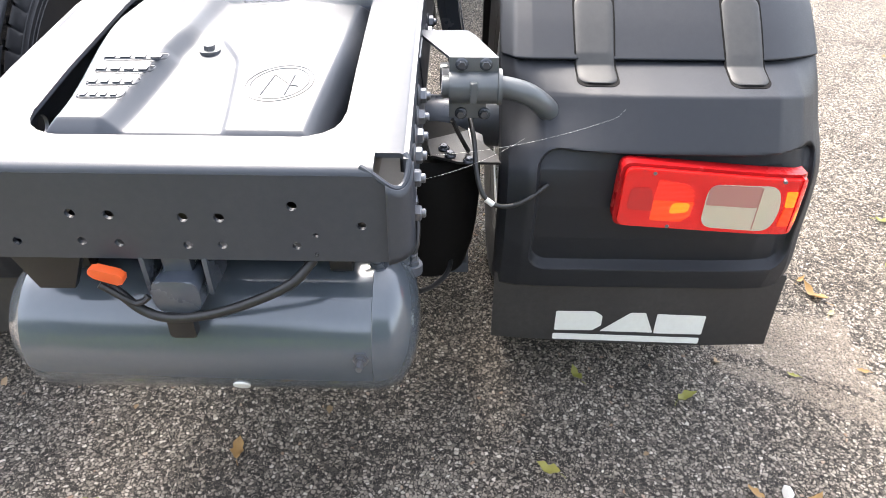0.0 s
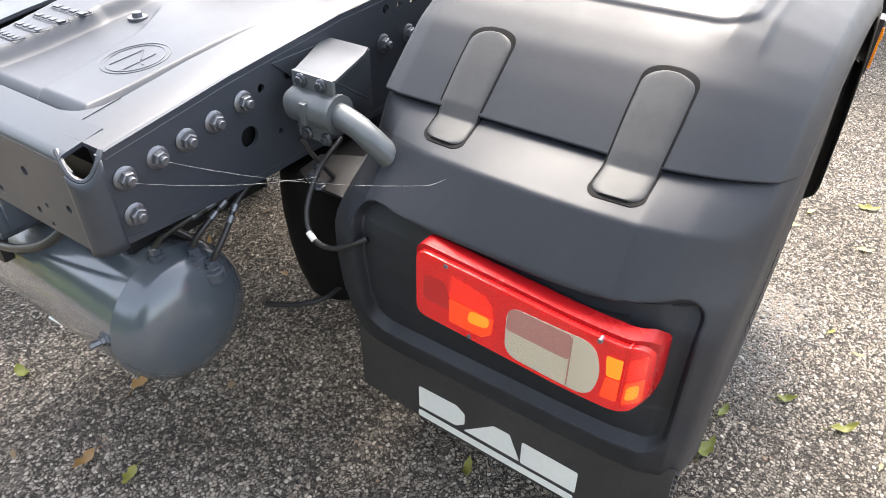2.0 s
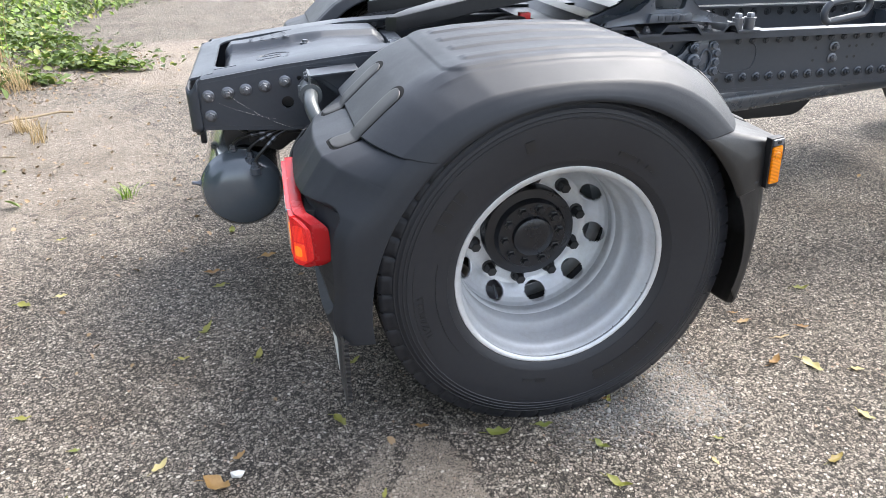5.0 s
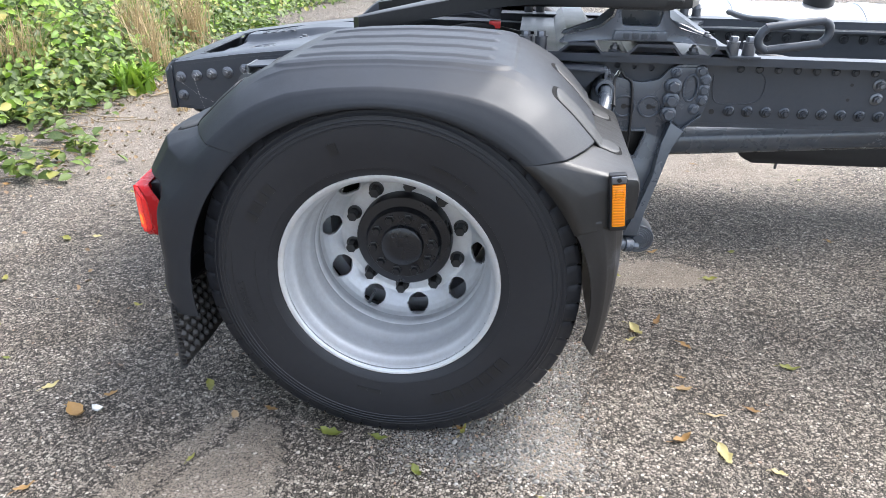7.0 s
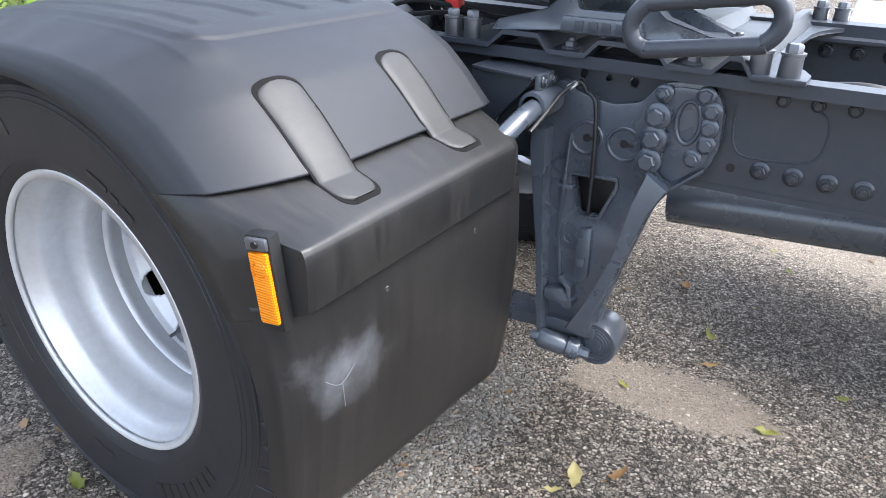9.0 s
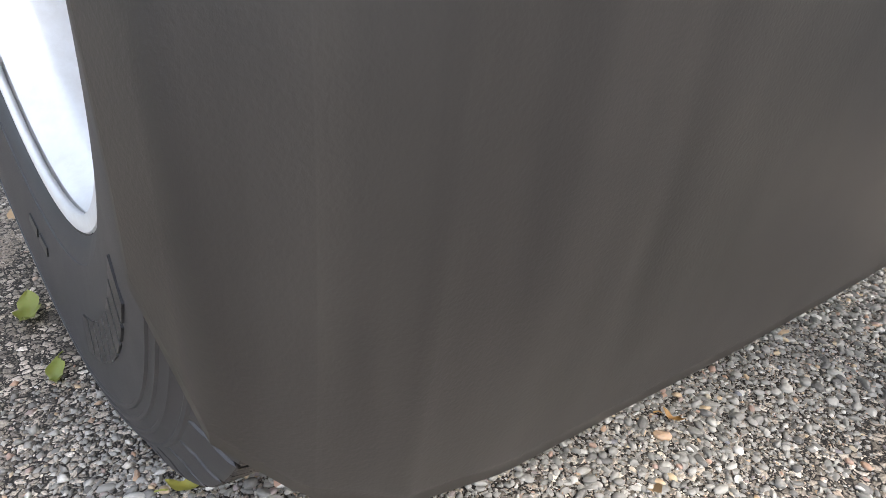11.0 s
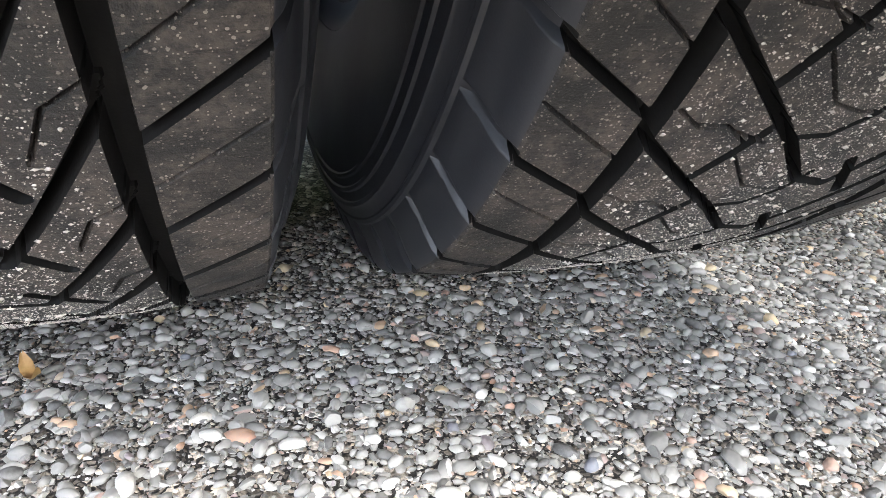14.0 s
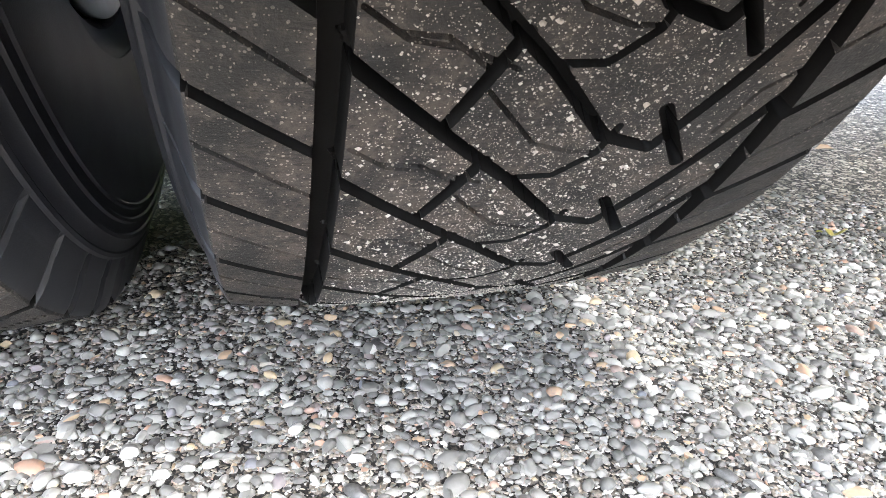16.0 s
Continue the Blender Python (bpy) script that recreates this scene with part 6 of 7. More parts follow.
ribbon(bm, [(0.541, 0.800), (0.543, 0.754), (0.563, 0.639), (0.584, 0.515), (0.601, 0.369), (0.614, 0.285)], [0.034, 0.034, 0.022, 0.014, 0.013, 0.013], 0.728, 0.775)
tpart("flange", bm, PAINT_DARK, hanger)
bm = bmesh.new()
ribbon(bm, [(0.727, 0.330), (0.743, 0.417), (0.784, 0.550), (0.814, 0.664), (0.850, 0.722)], [0.050, 0.026, 0.022, 0.034, 0.056], 0.726, 0.775)
tpart("flange", bm, PAINT_DARK, hanger)
bm = bmesh.new()
ribbon(bm, [(0.617, 0.792), (0.615, 0.692), (0.617, 0.560), (0.631, 0.446)], 0.007, 0.758, 0.775, 0.002)
ribbon(bm, [(0.637, 0.444), (0.662, 0.428), (0.668, 0.380)], 0.010, 0.748, 0.775, 0.002)
tpart("leg_rib", bm, PAINT_DARK, hanger)
bm = bmesh.new()
prism(bm, rounded([(0.666, 0.578), (0.697, 0.588), (0.701, 0.464), (0.690, 0.446), (0.672, 0.446)], 0.006), 0.757, 0.775, "y", 0.003)
prism(bm, rounded([(0.672, 0.505), (0.692, 0.510), (0.692, 0.490), (0.672, 0.486)], 0.002), 0.752, 0.760, "y", 0.001)
tpart("middle_rib", bm, PAINT_DARK, hanger)
bm = bmesh.new()
ribbon(bm, [(0.631, 0.700), (0.656, 0.606), (0.704, 0.612), (0.733, 0.694), (0.733, 0.709), (0.631, 0.700)], -0.006, 0.764, 0.775, 0.002)
tpart("window_edge", bm, PAINT_DARK, hanger)
# black sheet added behind the window to keep the opening dark
bm = bmesh.new()
prism(bm, rounded([(0.610, 0.580), (0.615, 0.728), (0.760, 0.728), (0.745, 0.580)], 0.01), 0.822, 0.830, "y", 0.002)
tpart("back_plate", bm, BLACK, hanger)
for cx, cz in ((0.653, 0.787), (0.735, 0.788)):
    bm = bmesh.new()
    tube(bm, [(cx + 0.034 * math.cos(a), 0.771, cz + 0.034 * math.sin(a)) for a in np.linspace(0, 2 * math.pi, 29)], 0.0042, 8, 0.02, loop=True)
    tpart("cast_ring", bm, PAINT_DARK, hanger)
    bm = bmesh.new()
    lathe(bm, [(0.002, 0.7705), (0.0085, 0.7705), (0.0095, 0.7735)], (cx, 0, cz), n=16)
    box(bm, (cx, 0.7708, cz - 0.004), (cx + 0.020, 0.7735, cz + 0.004), 0.001)
    tpart("dark_plug", bm, BLACK, hanger)
bm = bmesh.new()                 # bolted head: raised plate with an oval pocket and an edge rib
prism(bm, rounded([(0.790, 0.905), (0.822, 0.922), (0.884, 0.922), (0.908, 0.890), (0.912, 0.818), (0.900, 0.776), (0.848, 0.730), (0.815, 0.745), (0.822, 0.800), (0.825, 0.860)], 0.014), 0.766, 0.7745, "y", 0.003,
      [[(0.857 + 0.021 * math.cos(a), 0.856 + 0.040 * math.sin(a)) for a in np.linspace(0, 2 * math.pi, 28, endpoint=False)]])
ribbon(bm, [(0.846, 0.713), (0.906, 0.768)], 0.006, 0.756, 0.775, 0.002)
oval = [(0.857 + 0.023 * math.cos(a), 0.766, 0.856 + 0.042 * math.sin(a)) for a in np.linspace(0, 2 * math.pi, 33)]
tube(bm, oval, 0.0045, 8, 0.02, loop=True)
tpart("head_plate", bm, PAINT_DARK, hanger)
bm = bmesh.new()                 # ledge across the left leg above the pin
prism(bm, rounded([(0.612, 0.418), (0.650, 0.424), (0.672, 0.404), (0.660, 0.392), (0.614, 0.392)], 0.006), 0.738, 0.776, "y", 0.004)
tpart("cast_ledge", bm, PAINT_DARK, hanger)
bm = bmesh.new()
lathe(bm, [(0.004, 0.742), (0.013, 0.742), (0.015, 0.776)], (0.668, 0, 0.392), n=16)
tpart("cast_boss", bm, PAINT_DARK, hanger)
bm = bmesh.new()
tube(bm, [(0.648, 0.770, 0.540), (0.640, 0.770, 0.552), (0.632, 0.770, 0.548), (0.634, 0.770, 0.536), (0.644, 0.770, 0.532)], 0.0022, 6, 0.01)
tpart("cast_mark", bm, PAINT_DARK, hanger)
bm = bmesh.new()
box(bm, (0.606, 0.752, 0.668), (0.640, 0.776, 0.680), 0.003)
tpart("cast_step", bm, PAINT_DARK, hanger)
for k, (x_, z_, y_) in enumerate(((0.804, 0.907, 0.762), (0.800, 0.863, 0.752), (0.799, 0.818, 0.752), (0.796, 0.771, 0.752), (0.882, 0.913, 0.765), (0.898, 0.885, 0.765), (0.898, 0.852, 0.765), (0.898, 0.819, 0.765), (0.877, 0.788, 0.765))):
    bm_ = hex_bolt("bolt", 0.016 if 0 < k < 4 else 0.0115, PAINT_DARK, k == 0)
    bolt(x_, y_, z_, hanger, bm_, 0.4 * k)
    if 0 < k < 4:
        b = bmesh.new()
        lathe(b, [(0.027, y_ - 0.001), (0.027, 0.772)], (x_, 0, z_), n=24)
        tpart("boss", b, PAINT_DARK, hanger)
def leaned(ob):
    """Leans what lies low on the hanger outwards and up."""
    m = ob.matrix_basis
    for v in ob.data.vertices:
        w = m @ v.co
        d = min(max((0.70 - w.z) / 0.35, 0.0), 1.15)
        v.co = m.inverted() @ Vector((w.x + 0.014 * d, w.y - 0.058 * d, w.z + 0.036 * d))


for ob in (hanger, *[c for c in hanger.children if not c.name.startswith("bolt")]):
    leaned(ob)
PIN = Matrix.Translation((0.628, 0.658, 0.337)) @ Vector((0.125, 0.026, -0.020)).to_track_quat("X", "Z").to_matrix().to_4x4()


def on_pin(name, profile, n, label=""):
    bm = bmesh.new()
    lathe(bm, profile, axis="x", n=n)
    bmesh.ops.transform(bm, matrix=PIN, verts=bm.verts[:])
    return tpart(name, bm, PAINT_DARK, hanger, label)


on_pin("pin_nut", [(0.006, -0.012), (0.0105, -0.012), (0.012, -0.009), (0.012, 0.002)], 6)
on_pin("pin_washer", [(0.008, 0.002), (0.016, 0.002), (0.016, 0.008), (0.010, 0.008)], 20)
on_pin("pin_sleeve", [(0.010, 0.008), (0.0215, 0.008), (0.0235, 0.012), (0.0235, 0.066), (0.0205, 0.070), (0.0205, 0.073), (0.0255, 0.076), (0.0255, 0.098), (0.0225, 0.103), (0.014, 0.104)], 28)
on_pin("pin_head", [(0.0175, 0.103), (0.0175, 0.108), (0.0135, 0.109), (0.0135, 0.124), (0.011, 0.127), (0.004, 0.127)], 6)
bm = bmesh.new()
lathe(bm, [(0.004, 0.698), (0.018, 0.698), (0.019, 0.704), (0.044, 0.704), (0.0455, 0.700), (0.0515, 0.700), (0.053, 0.704), (0.053, 0.782), (0.050, 0.786), (0.012, 0.786)], (0.752, 0, 0.336), n=36)
for r_ in (0.024, 0.031, 0.038):
    tube(bm, [(0.752 + r_ * math.cos(a), 0.7035, 0.336 + r_ * math.sin(a)) for a in np.linspace(0, 2 * math.pi, 29)], 0.0022, 6, 0.02, loop=True)
tpart("spring_eye", bm, PAINT_DARK, hanger, "grey spring eye with ringed rubber bush")
bm = bmesh.new()
line = [(0.752, 0.382), (0.66, 0.378), (0.56, 0.366), (0.40, 0.362), (0.20, 0.372), (0.0, 0.380), (-0.25, 0.372), (-0.50, 0.350)]
prism(bm, line + [(x_, z_ - 0.030) for x_, z_ in line[::-1]], 0.690, 0.778, "y", 0.003)
tpart("leaf_spring", bm, PAINT_DARK, None, "dark grey leaf spring under the axle")

# -- fifth wheel on its plate --
bm = bmesh.new()
steps = [(0.290, 0.955), (0.420, 0.955), (0.455, 0.985), (0.535, 0.985), (0.560, 0.957), (0.640, 0.957), (0.668, 0.986), (0.780, 0.986), (0.806, 0.957), (0.888, 0.957), (0.915, 0.986), (0.935, 0.986), (0.955, 0.957)]
up = [(x_, z_ + 0.010) for x_, z_ in steps]
steps_low = [(x_, z_) for x_, z_ in steps]
prism(bm, up + steps_low[::-1], 0.735, 1.595, "y", 0.0)
for side in (lambda y: y, lambda y: 2 * YC - y):     # two tongues with a hollow between
    prism(bm, [(x_, side(y_)) for x_, y_ in ((0.9552, 0.735), (1.045, 0.735), (1.045, 0.795), (1.030, 0.835), (1.004, 0.880), (0.984, 0.940), (0.976, 1.020), (0.974, 1.1645), (0.9552, 1.1645))], 0.957, 0.967, "z", 0.0015)
plate = tpart("mounting_plate", bm, PAINT, None, "grey corrugated fifth wheel mounting plate")
for x_ in (0.315, 0.365, 0.962, 1.012):
    for y_ in (0.762, 2 * YC - 0.762):
        b = bmesh.new()
        lathe(b, [(0.0185, 0.965), (0.0195, 0.967), (0.0185, 1.003), (0.021, 1.004), (0.021, 1.008)], (x_, y_, 0), "z", 20)
        lathe(b, [(0.0145, 1.008), (0.0145, 1.020), (0.012, 1.023)], (x_, y_, 0), "z", 6)
        tpart("spacer_bolt", b, STEEL, plate, "zinc bolt on a spacer sleeve")
for x_, y_ in ((0.600, 0.765), (0.845, 0.765), (0.480, 0.85), (0.90, 0.86)):
    bolt(x_, y_, 0.968 if y_ < 0.8 else 0.996, plate, BOLT_STEEL, turn=(-math.pi / 2, 0, 0))
bm = bmesh.new()
ped = [(0.430, 0.996), (0.500, 0.998), (0.585, 1.006), (0.755, 1.006), (0.840, 0.998), (0.905, 0.996), (0.900, 1.010), (0.790, 1.045), (0.755, 1.075), (0.748, 1.105), (0.592, 1.105), (0.585, 1.075), (0.550, 1.045), (0.440, 1.010)]
prism(bm, ped, 0.745, 0.775, "y", 0.004, [rounded([(0.615, 1.048), (0.725, 1.048), (0.735, 1.094), (0.605, 1.094)], 0.010)])
prism(bm, [(0.585, 1.006), (0.755, 1.006), (0.748, 1.035), (0.592, 1.035)], 0.727, 0.747, "y", 0.004)
prism(bm, ped, 0.885, 0.905, "y", 0.004)
prism(bm, [(0.440, 0.996), (0.900, 0.996), (0.87, 1.012), (0.47, 1.012)], 0.775, 0.885, "y", 0.002)
pedestal = tpart("pedestal", bm, PAINT_DARK, None, "grey cast pedestal of the fifth wheel")
for k, w_ in enumerate((0.018, 0.020, 0.018, 0.018)):
    b = bmesh.new()
    box(b, (0.618 + 0.028 * k, 0.7245, 1.011), (0.618 + 0.028 * k + w_, 0.7275, 1.029), 0.001)
    tpart("cast_mark", b, PAINT, pedestal)
bm = bmesh.new()
prism(bm, rounded([(0.575, 1.096), (0.765, 1.096), (0.80, 1.13), (0.54, 1.13)], 0.02), 0.74, 0.80, "y", 0.006)
half_outline = [(-0.30, 0.95), (-0.27, 0.90), (0.05, 0.885), (0.25, 0.865), (0.35, 0.780), (0.46, 0.738), (0.72, 0.735), (0.82, 0.765), (0.86, 0.86), (0.88, 1.0)]
disc_outline = half_outline + [(x_, 2 * YC - y_) for x_, y_ in half_outline[::-1]] + [(-0.22, 1.33), (0.25, 1.20), (0.32, 1.165), (0.25, 1.13), (-0.22, 1.0)]
prism(bm, disc_outline, 1.100, 1.150, "z", 0.006)
for v in bm.verts:
    if v.co.x < 0.36:
        v.co.z -= 0.20 * (0.36 - v.co.x) ** 1.1
fifth = tpart("fifth_wheel", bm, BLACK, None, "black greasy fifth wheel coupling plate")
bm = bmesh.new()
ring = []
for k in range(33):          # a tilted stadium of bent rod
    a = 2 * math.pi * k / 32
    u, w = 0.0275 * math.cos(a) + (0.055 if math.cos(a) >= 0 else -0.055), 0.0275 * math.sin(a)
    ring.append((0.965 + u, 0.275 + 0.1 * u, 1.104 + w + 0.13 * u))
tube(bm, ring, 0.0105, 14, 0.01, loop=True)
tube(bm, [(0.962, 0.275, 1.128), (0.955, 0.40, 1.122), (0.945, 0.60, 1.10), (0.94, 0.80, 1.09)], 0.009, 10)
tpart("release_handle", bm, PAINT, fifth, "grey looped release handle")
bm = bmesh.new()
tube(bm, [(0.34, 1.02, 0.975), (0.20, 0.96, 0.985), (0.05, 0.93, 0.97), (-0.1, 0.95, 0.95)], 0.006, 8)
tpart("hose", bm, CABLE, None, "thin black hose between the rails")
bm = bmesh.new()
tube(bm, [(0.30, 1.0, 0.975), (0.22, 0.94, 1.0), (0.12, 0.90, 1.015), (0.02, 0.90, 0.99), (-0.06, 0.92, 0.965), (-0.2, 0.95, 0.96)], 0.0075, 8)
hoses = tpart("hose", bm, CABLE, None, "black hose with a red clip between the rails")
bm = bmesh.new()
box(bm, (0.185, 0.925, 1.000), (0.225, 0.955, 1.025), 0.004)
tpart("clip", bm, RED_CAP, hoses, "red clip")

bm = bmesh.new()
lathe(bm, [(0.02, 0.690), (0.078, 0.690), (0.078, 0.775), (0.082, 0.778), (0.082, 0.800), (0.076, 0.803), (0.074, 0.850), (0.079, 0.853), (0.079, 0.868), (0.070, 0.872), (0.02, 0.874)], (0.06, 1.20, 0), "z", 36)
canister = tpart("canister", bm, BLACK, None, "black ribbed canister between the rails")
for pts, r_, m_ in (([(0.13, 1.19, 0.83), (0.20, 1.13, 0.84), (0.24, 1.05, 0.85), (0.36, 0.98, 0.86)], 0.022, CABLE), ([(0.05, 1.64, 0.78), (-0.06, 1.50, 0.835), (-0.08, 1.40, 0.85), (0.00, 1.30, 0.855), (0.15, 1.28, 0.84)], 0.010, RIM_DULL), ([(-0.02, 1.60, 0.80), (-0.10, 1.47, 0.83), (-0.06, 1.36, 0.825), (0.10, 1.31, 0.80)], 0.008, CABLE)):
    bm = bmesh.new()
    tube(bm, pts, r_, 12)
    tpart("hose", bm, m_, canister)

# -- cross members, tube and tanks further forward --
bm = bmesh.new()
tube(bm, [(0.80, 1.0, 0.608), (1.8, 1.0, 0.690), (3.2, 1.0, 0.80)], 0.058, 28, 0.3, smoothed=False)
tpart("drive_shaft", bm, PAINT_DARK, None, "dark grey drive shaft tube")
bm = bmesh.new()
prism(bm, rounded([(1.20, 0.52), (1.27, 0.402), (1.88, 0.410), (1.98, 0.52), (1.98, 0.66), (1.20, 0.66)], 0.05, 6), 1.40, 1.62, "y", 0.02)
under_tank = tpart("under_tank", bm, BLACK, None, "dark flat-bottomed tank slung behind the shaft")
bm = bmesh.new()
lathe(bm, [(0.010, 0.405), (0.010, 0.385), (0.006, 0.384), (0.006, 0.362), (0.003, 0.360)], (1.43, 1.46, 0), "z", 10)
tpart("drain_plug", bm, STEEL, under_tank)
for x_ in (-0.25, 2.3):
    bm = bmesh.new()
    box(bm, (x_, RY + 0.01, 0.74), (x_ + 0.06, 2 * YC - RY - 0.01, 0.90), 0.006)
    tpart("cross_member", bm, PAINT_DARK, None, "grey cross member between the rails")
bm = bmesh.new()
tube(bm, [(1.02, 1.95, 0.692), (3.0, 1.95, 0.692)], 0.305, 40, 0.4, smoothed=False)
side_tank = tpart("fuel_tank", bm, ALU, None, "bright aluminium side tank with strapping")
for x_ in (1.22, 1.78):
    b = bmesh.new()
    lathe(b, [(0.306, x_), (0.311, x_ + 0.004), (0.311, x_ + 0.06), (0.306, x_ + 0.064)], (0, 1.95, 0.692), "x", 40, closed=False)
    tpart("tank_strap", b, ALU, side_tank)
bm = bmesh.new()
lathe(bm, [(0.06, 0.97), (0.065, 0.98), (0.065, 1.025), (0.05, 1.035)], (1.62, 1.93, 0), "z", 24)
tpart("filler_cap", bm, BLACK, side_tank, "black filler cap")
bm = bmesh.new()
tube(bm, [(1.06, 0.92, 0.925), (1.15, 0.90, 0.935), (1.30, 0.95, 0.90), (1.6, 0.98, 0.88), (2.4, 1.0, 0.88)], 0.012, 10)
tpart("air_line", bm, CABLE, None, "black ribbed air line along the rail")
bm = bmesh.new()
tube(bm, [(1.06, 0.95, 0.92), (1.15, 0.94, 0.93), (1.30, 1.0, 0.89), (1.6, 1.02, 0.86), (2.4, 1.03, 0.86)], 0.009, 10)
tpart("air_line", bm, CABLE, None, "thin black air line along the rail")

# -- silencer, engine and front wheels --
def front_end():
    box_ = bmesh.new()
    prism(box_, rounded([(2.86, 0.36), (3.36, 0.30), (3.36, 1.02), (2.86, 1.02)], 0.05, 5), 0.10, 0.76, "y", 0.02)
    silencer = tpart("silencer", box_, RIM_DULL, None, "dull grey metal silencer box in front of the rail")
    for z_ in (0.52, 0.84):
        band = bmesh.new()
        box(band, (2.852, 0.096, z_), (3.364, 0.764, z_ + 0.05), 0.004)
        tpart("band", band, BLACK, silencer)
    cap = bmesh.new()
    lathe(cap, [(0.01, 2.825), (0.10, 2.825), (0.115, 2.832), (0.125, 2.850), (0.150, 2.853), (0.150, 2.866)], (0, 0.52, 0.60), "x", 36)
    tpart("end_flange", cap, RIM_DULL, silencer, "round pressed end flange")
    pipe = bmesh.new()
    tube(pipe, [(2.84, 0.52, 0.60), (2.77, 0.56, 0.59), (2.76, 0.68, 0.62), (2.82, 0.82, 0.66), (2.98, 0.90, 0.68)], 0.045, 16)
    tpart("exhaust_pipe", pipe, BLACK, silencer)
    for y_ in (0.10, 2.23):
        tyre_ = bmesh.new()
        lathe(tyre_, [(0.29, -0.13), (0.34, -0.155), (0.46, -0.15), (0.497, -0.12), (0.4975, 0.12), (0.46, 0.15), (0.34, 0.155), (0.29, 0.13)], (3.80, y_, 0.498), n=56)
        front = tpart("front_wheel", tyre_, SIDEWALL, None, "front wheel with a black tyre")
        hub_ = bmesh.new()
        lathe(hub_, [(0.05, -0.16), (0.12, -0.16), (0.14, -0.10), (0.22, -0.06), (0.292, -0.135), (0.292, 0.135), (0.05, 0.13)], (3.80, y_, 0.498), n=40)
        tpart("rim", hub_, RIM, front, "silver front rim")
    sump = bmesh.new()
    prism(sump, rounded([(0.90, 0.26), (1.43, 0.26), (1.47, 1.12), (0.86, 1.12)], 0.10, 6), 3.10, 4.40, "x", 0.03)
    lathe(sump, [(0.05, 3.02), (0.16, 3.02), (0.20, 3.05), (0.24, 3.10)], (0, 1.165, 0.52), "x", 32)
    tpart("engine", sump, RIM_DULL, None, "dull metal engine block and gearbox between the rails")


front_end()

# -- the truck's other side --
wheel_l = mirror(wheel)
for middle in (2 * YC - CO, 2 * YC - CI):
    place_tyre(tyre(middle, 0.01, False), "black drive tyre of the far dual pair", wheel_l)
for ob in (rim, rim_in, disc):
    mirror(ob, wheel_l)
for ob in (guard, guard_rear, guard_front, flap_front, flap_rear):
    mirror(ob)
lamp_l = mirror(lamp)
for ob in [c for c in lamp.children if c.name.startswith(("red_lens", "reversing", "indicator"))]:
    mirror(ob, lamp_l)


# ---- unseen trees, added to block the low sky behind the truck ----
def unseen_tree_line():
    n, rows = 100, 14
    a = np.radians(np.linspace(125, 235, n))
    h = 5.0 + 0.9 * np.sin(5 * a) + 0.6 * np.sin(13 * a + 1) + 0.35 * rng.standard_normal(n)
    t = np.linspace(0, 1, rows)
    r = 13.0 + 0.5 * np.sin(9 * a)[:, None] - 1.2 * np.sin(math.pi * t)[None] + 0.35 * rng.standard_normal((n, rows))
    g = np.stack([r * np.cos(a)[:, None], 3 + r * np.sin(a)[:, None], h[:, None] * t[None]], -1)
    ob = place("backdrop", sheet("backdrop", g), HEDGE, smooth=0)
    tagged(ob, "unseen dark green trees added to block low sky behind the truck", "trees", kind="structure")


unseen_tree_line()


# ---- vegetation behind the yard ----
def leaf_cloud(name, centres, normals, sizes, material, label, category, fold=0.25):
    """Many single leaves, each of six triangles with a folded midrib, in one mesh."""
    n = len(centres)
    base = np.array([(0, -1, 0), (0.55, -0.45, fold), (0.6, 0.25, fold), (0, 1, -0.1), (-0.6, 0.25, fold), (-0.55, -0.45, fold), (0, 0.1, 0)], float)
    tri = np.array([(0, 1, 6), (1, 2, 6), (2, 3, 6), (3, 4, 6), (4, 5, 6), (5, 0, 6)])
    nz = normals / np.linalg.norm(normals, axis=1, keepdims=True)
    ref = rng.standard_normal((n, 3))
    tx = np.cross(nz, ref)
    tx /= np.linalg.norm(tx, axis=1, keepdims=True)
    ty = np.cross(nz, tx)
    v = sizes[:, None, None] * (base[None, :, :1] * tx[:, None] + base[None, :, 1:2] * ty[:, None] + base[None, :, 2:] * nz[:, None]) + centres[:, None]
    f = tri[None] + (np.arange(n) * 7)[:, None, None]
    ob = place(name, from_arrays(name, v.reshape(-1, 3), f.reshape(-1, 3)), material, smooth=60)
    return tagged(ob, label, category, kind="stuff")


def bank(n, along, height, size):
    """Leaves over an uneven bank whose front edge follows the given line."""
    t = rng.random(n)
    a = np.array([(p[0], p[1]) for p in along])
    seg = np.linspace(0, 1, len(a))
    x0, y0 = np.interp(t, seg, a[:, 0]), np.interp(t, seg, a[:, 1])
    back = rng.random(n) ** 1.2 * 3.2
    lump = 0.5 + 0.5 * np.sin(x0 * 2.3 + y0 * 1.7) * np.sin(y0 * 2.9 - back * 1.4)
    h = height * np.clip(back / 1.1, 0, 1) ** 0.8 * (0.45 + 0.75 * lump) + 0.05
    z = h * (0.35 + 0.65 * rng.random(n) ** 0.5)
    c = np.column_stack([x0 - back + 0.15 * rng.standard_normal(n), y0 + 0.4 * back + 0.15 * rng.standard_normal(n), z])
    nor = np.column_stack([0.5 + 0.6 * rng.standard_normal(n), -0.5 + 0.6 * rng.standard_normal(n), 1.0 + 0.4 * rng.standard_normal(n)])
    return c, nor, size * rng.uniform(0.6, 1.4, n)


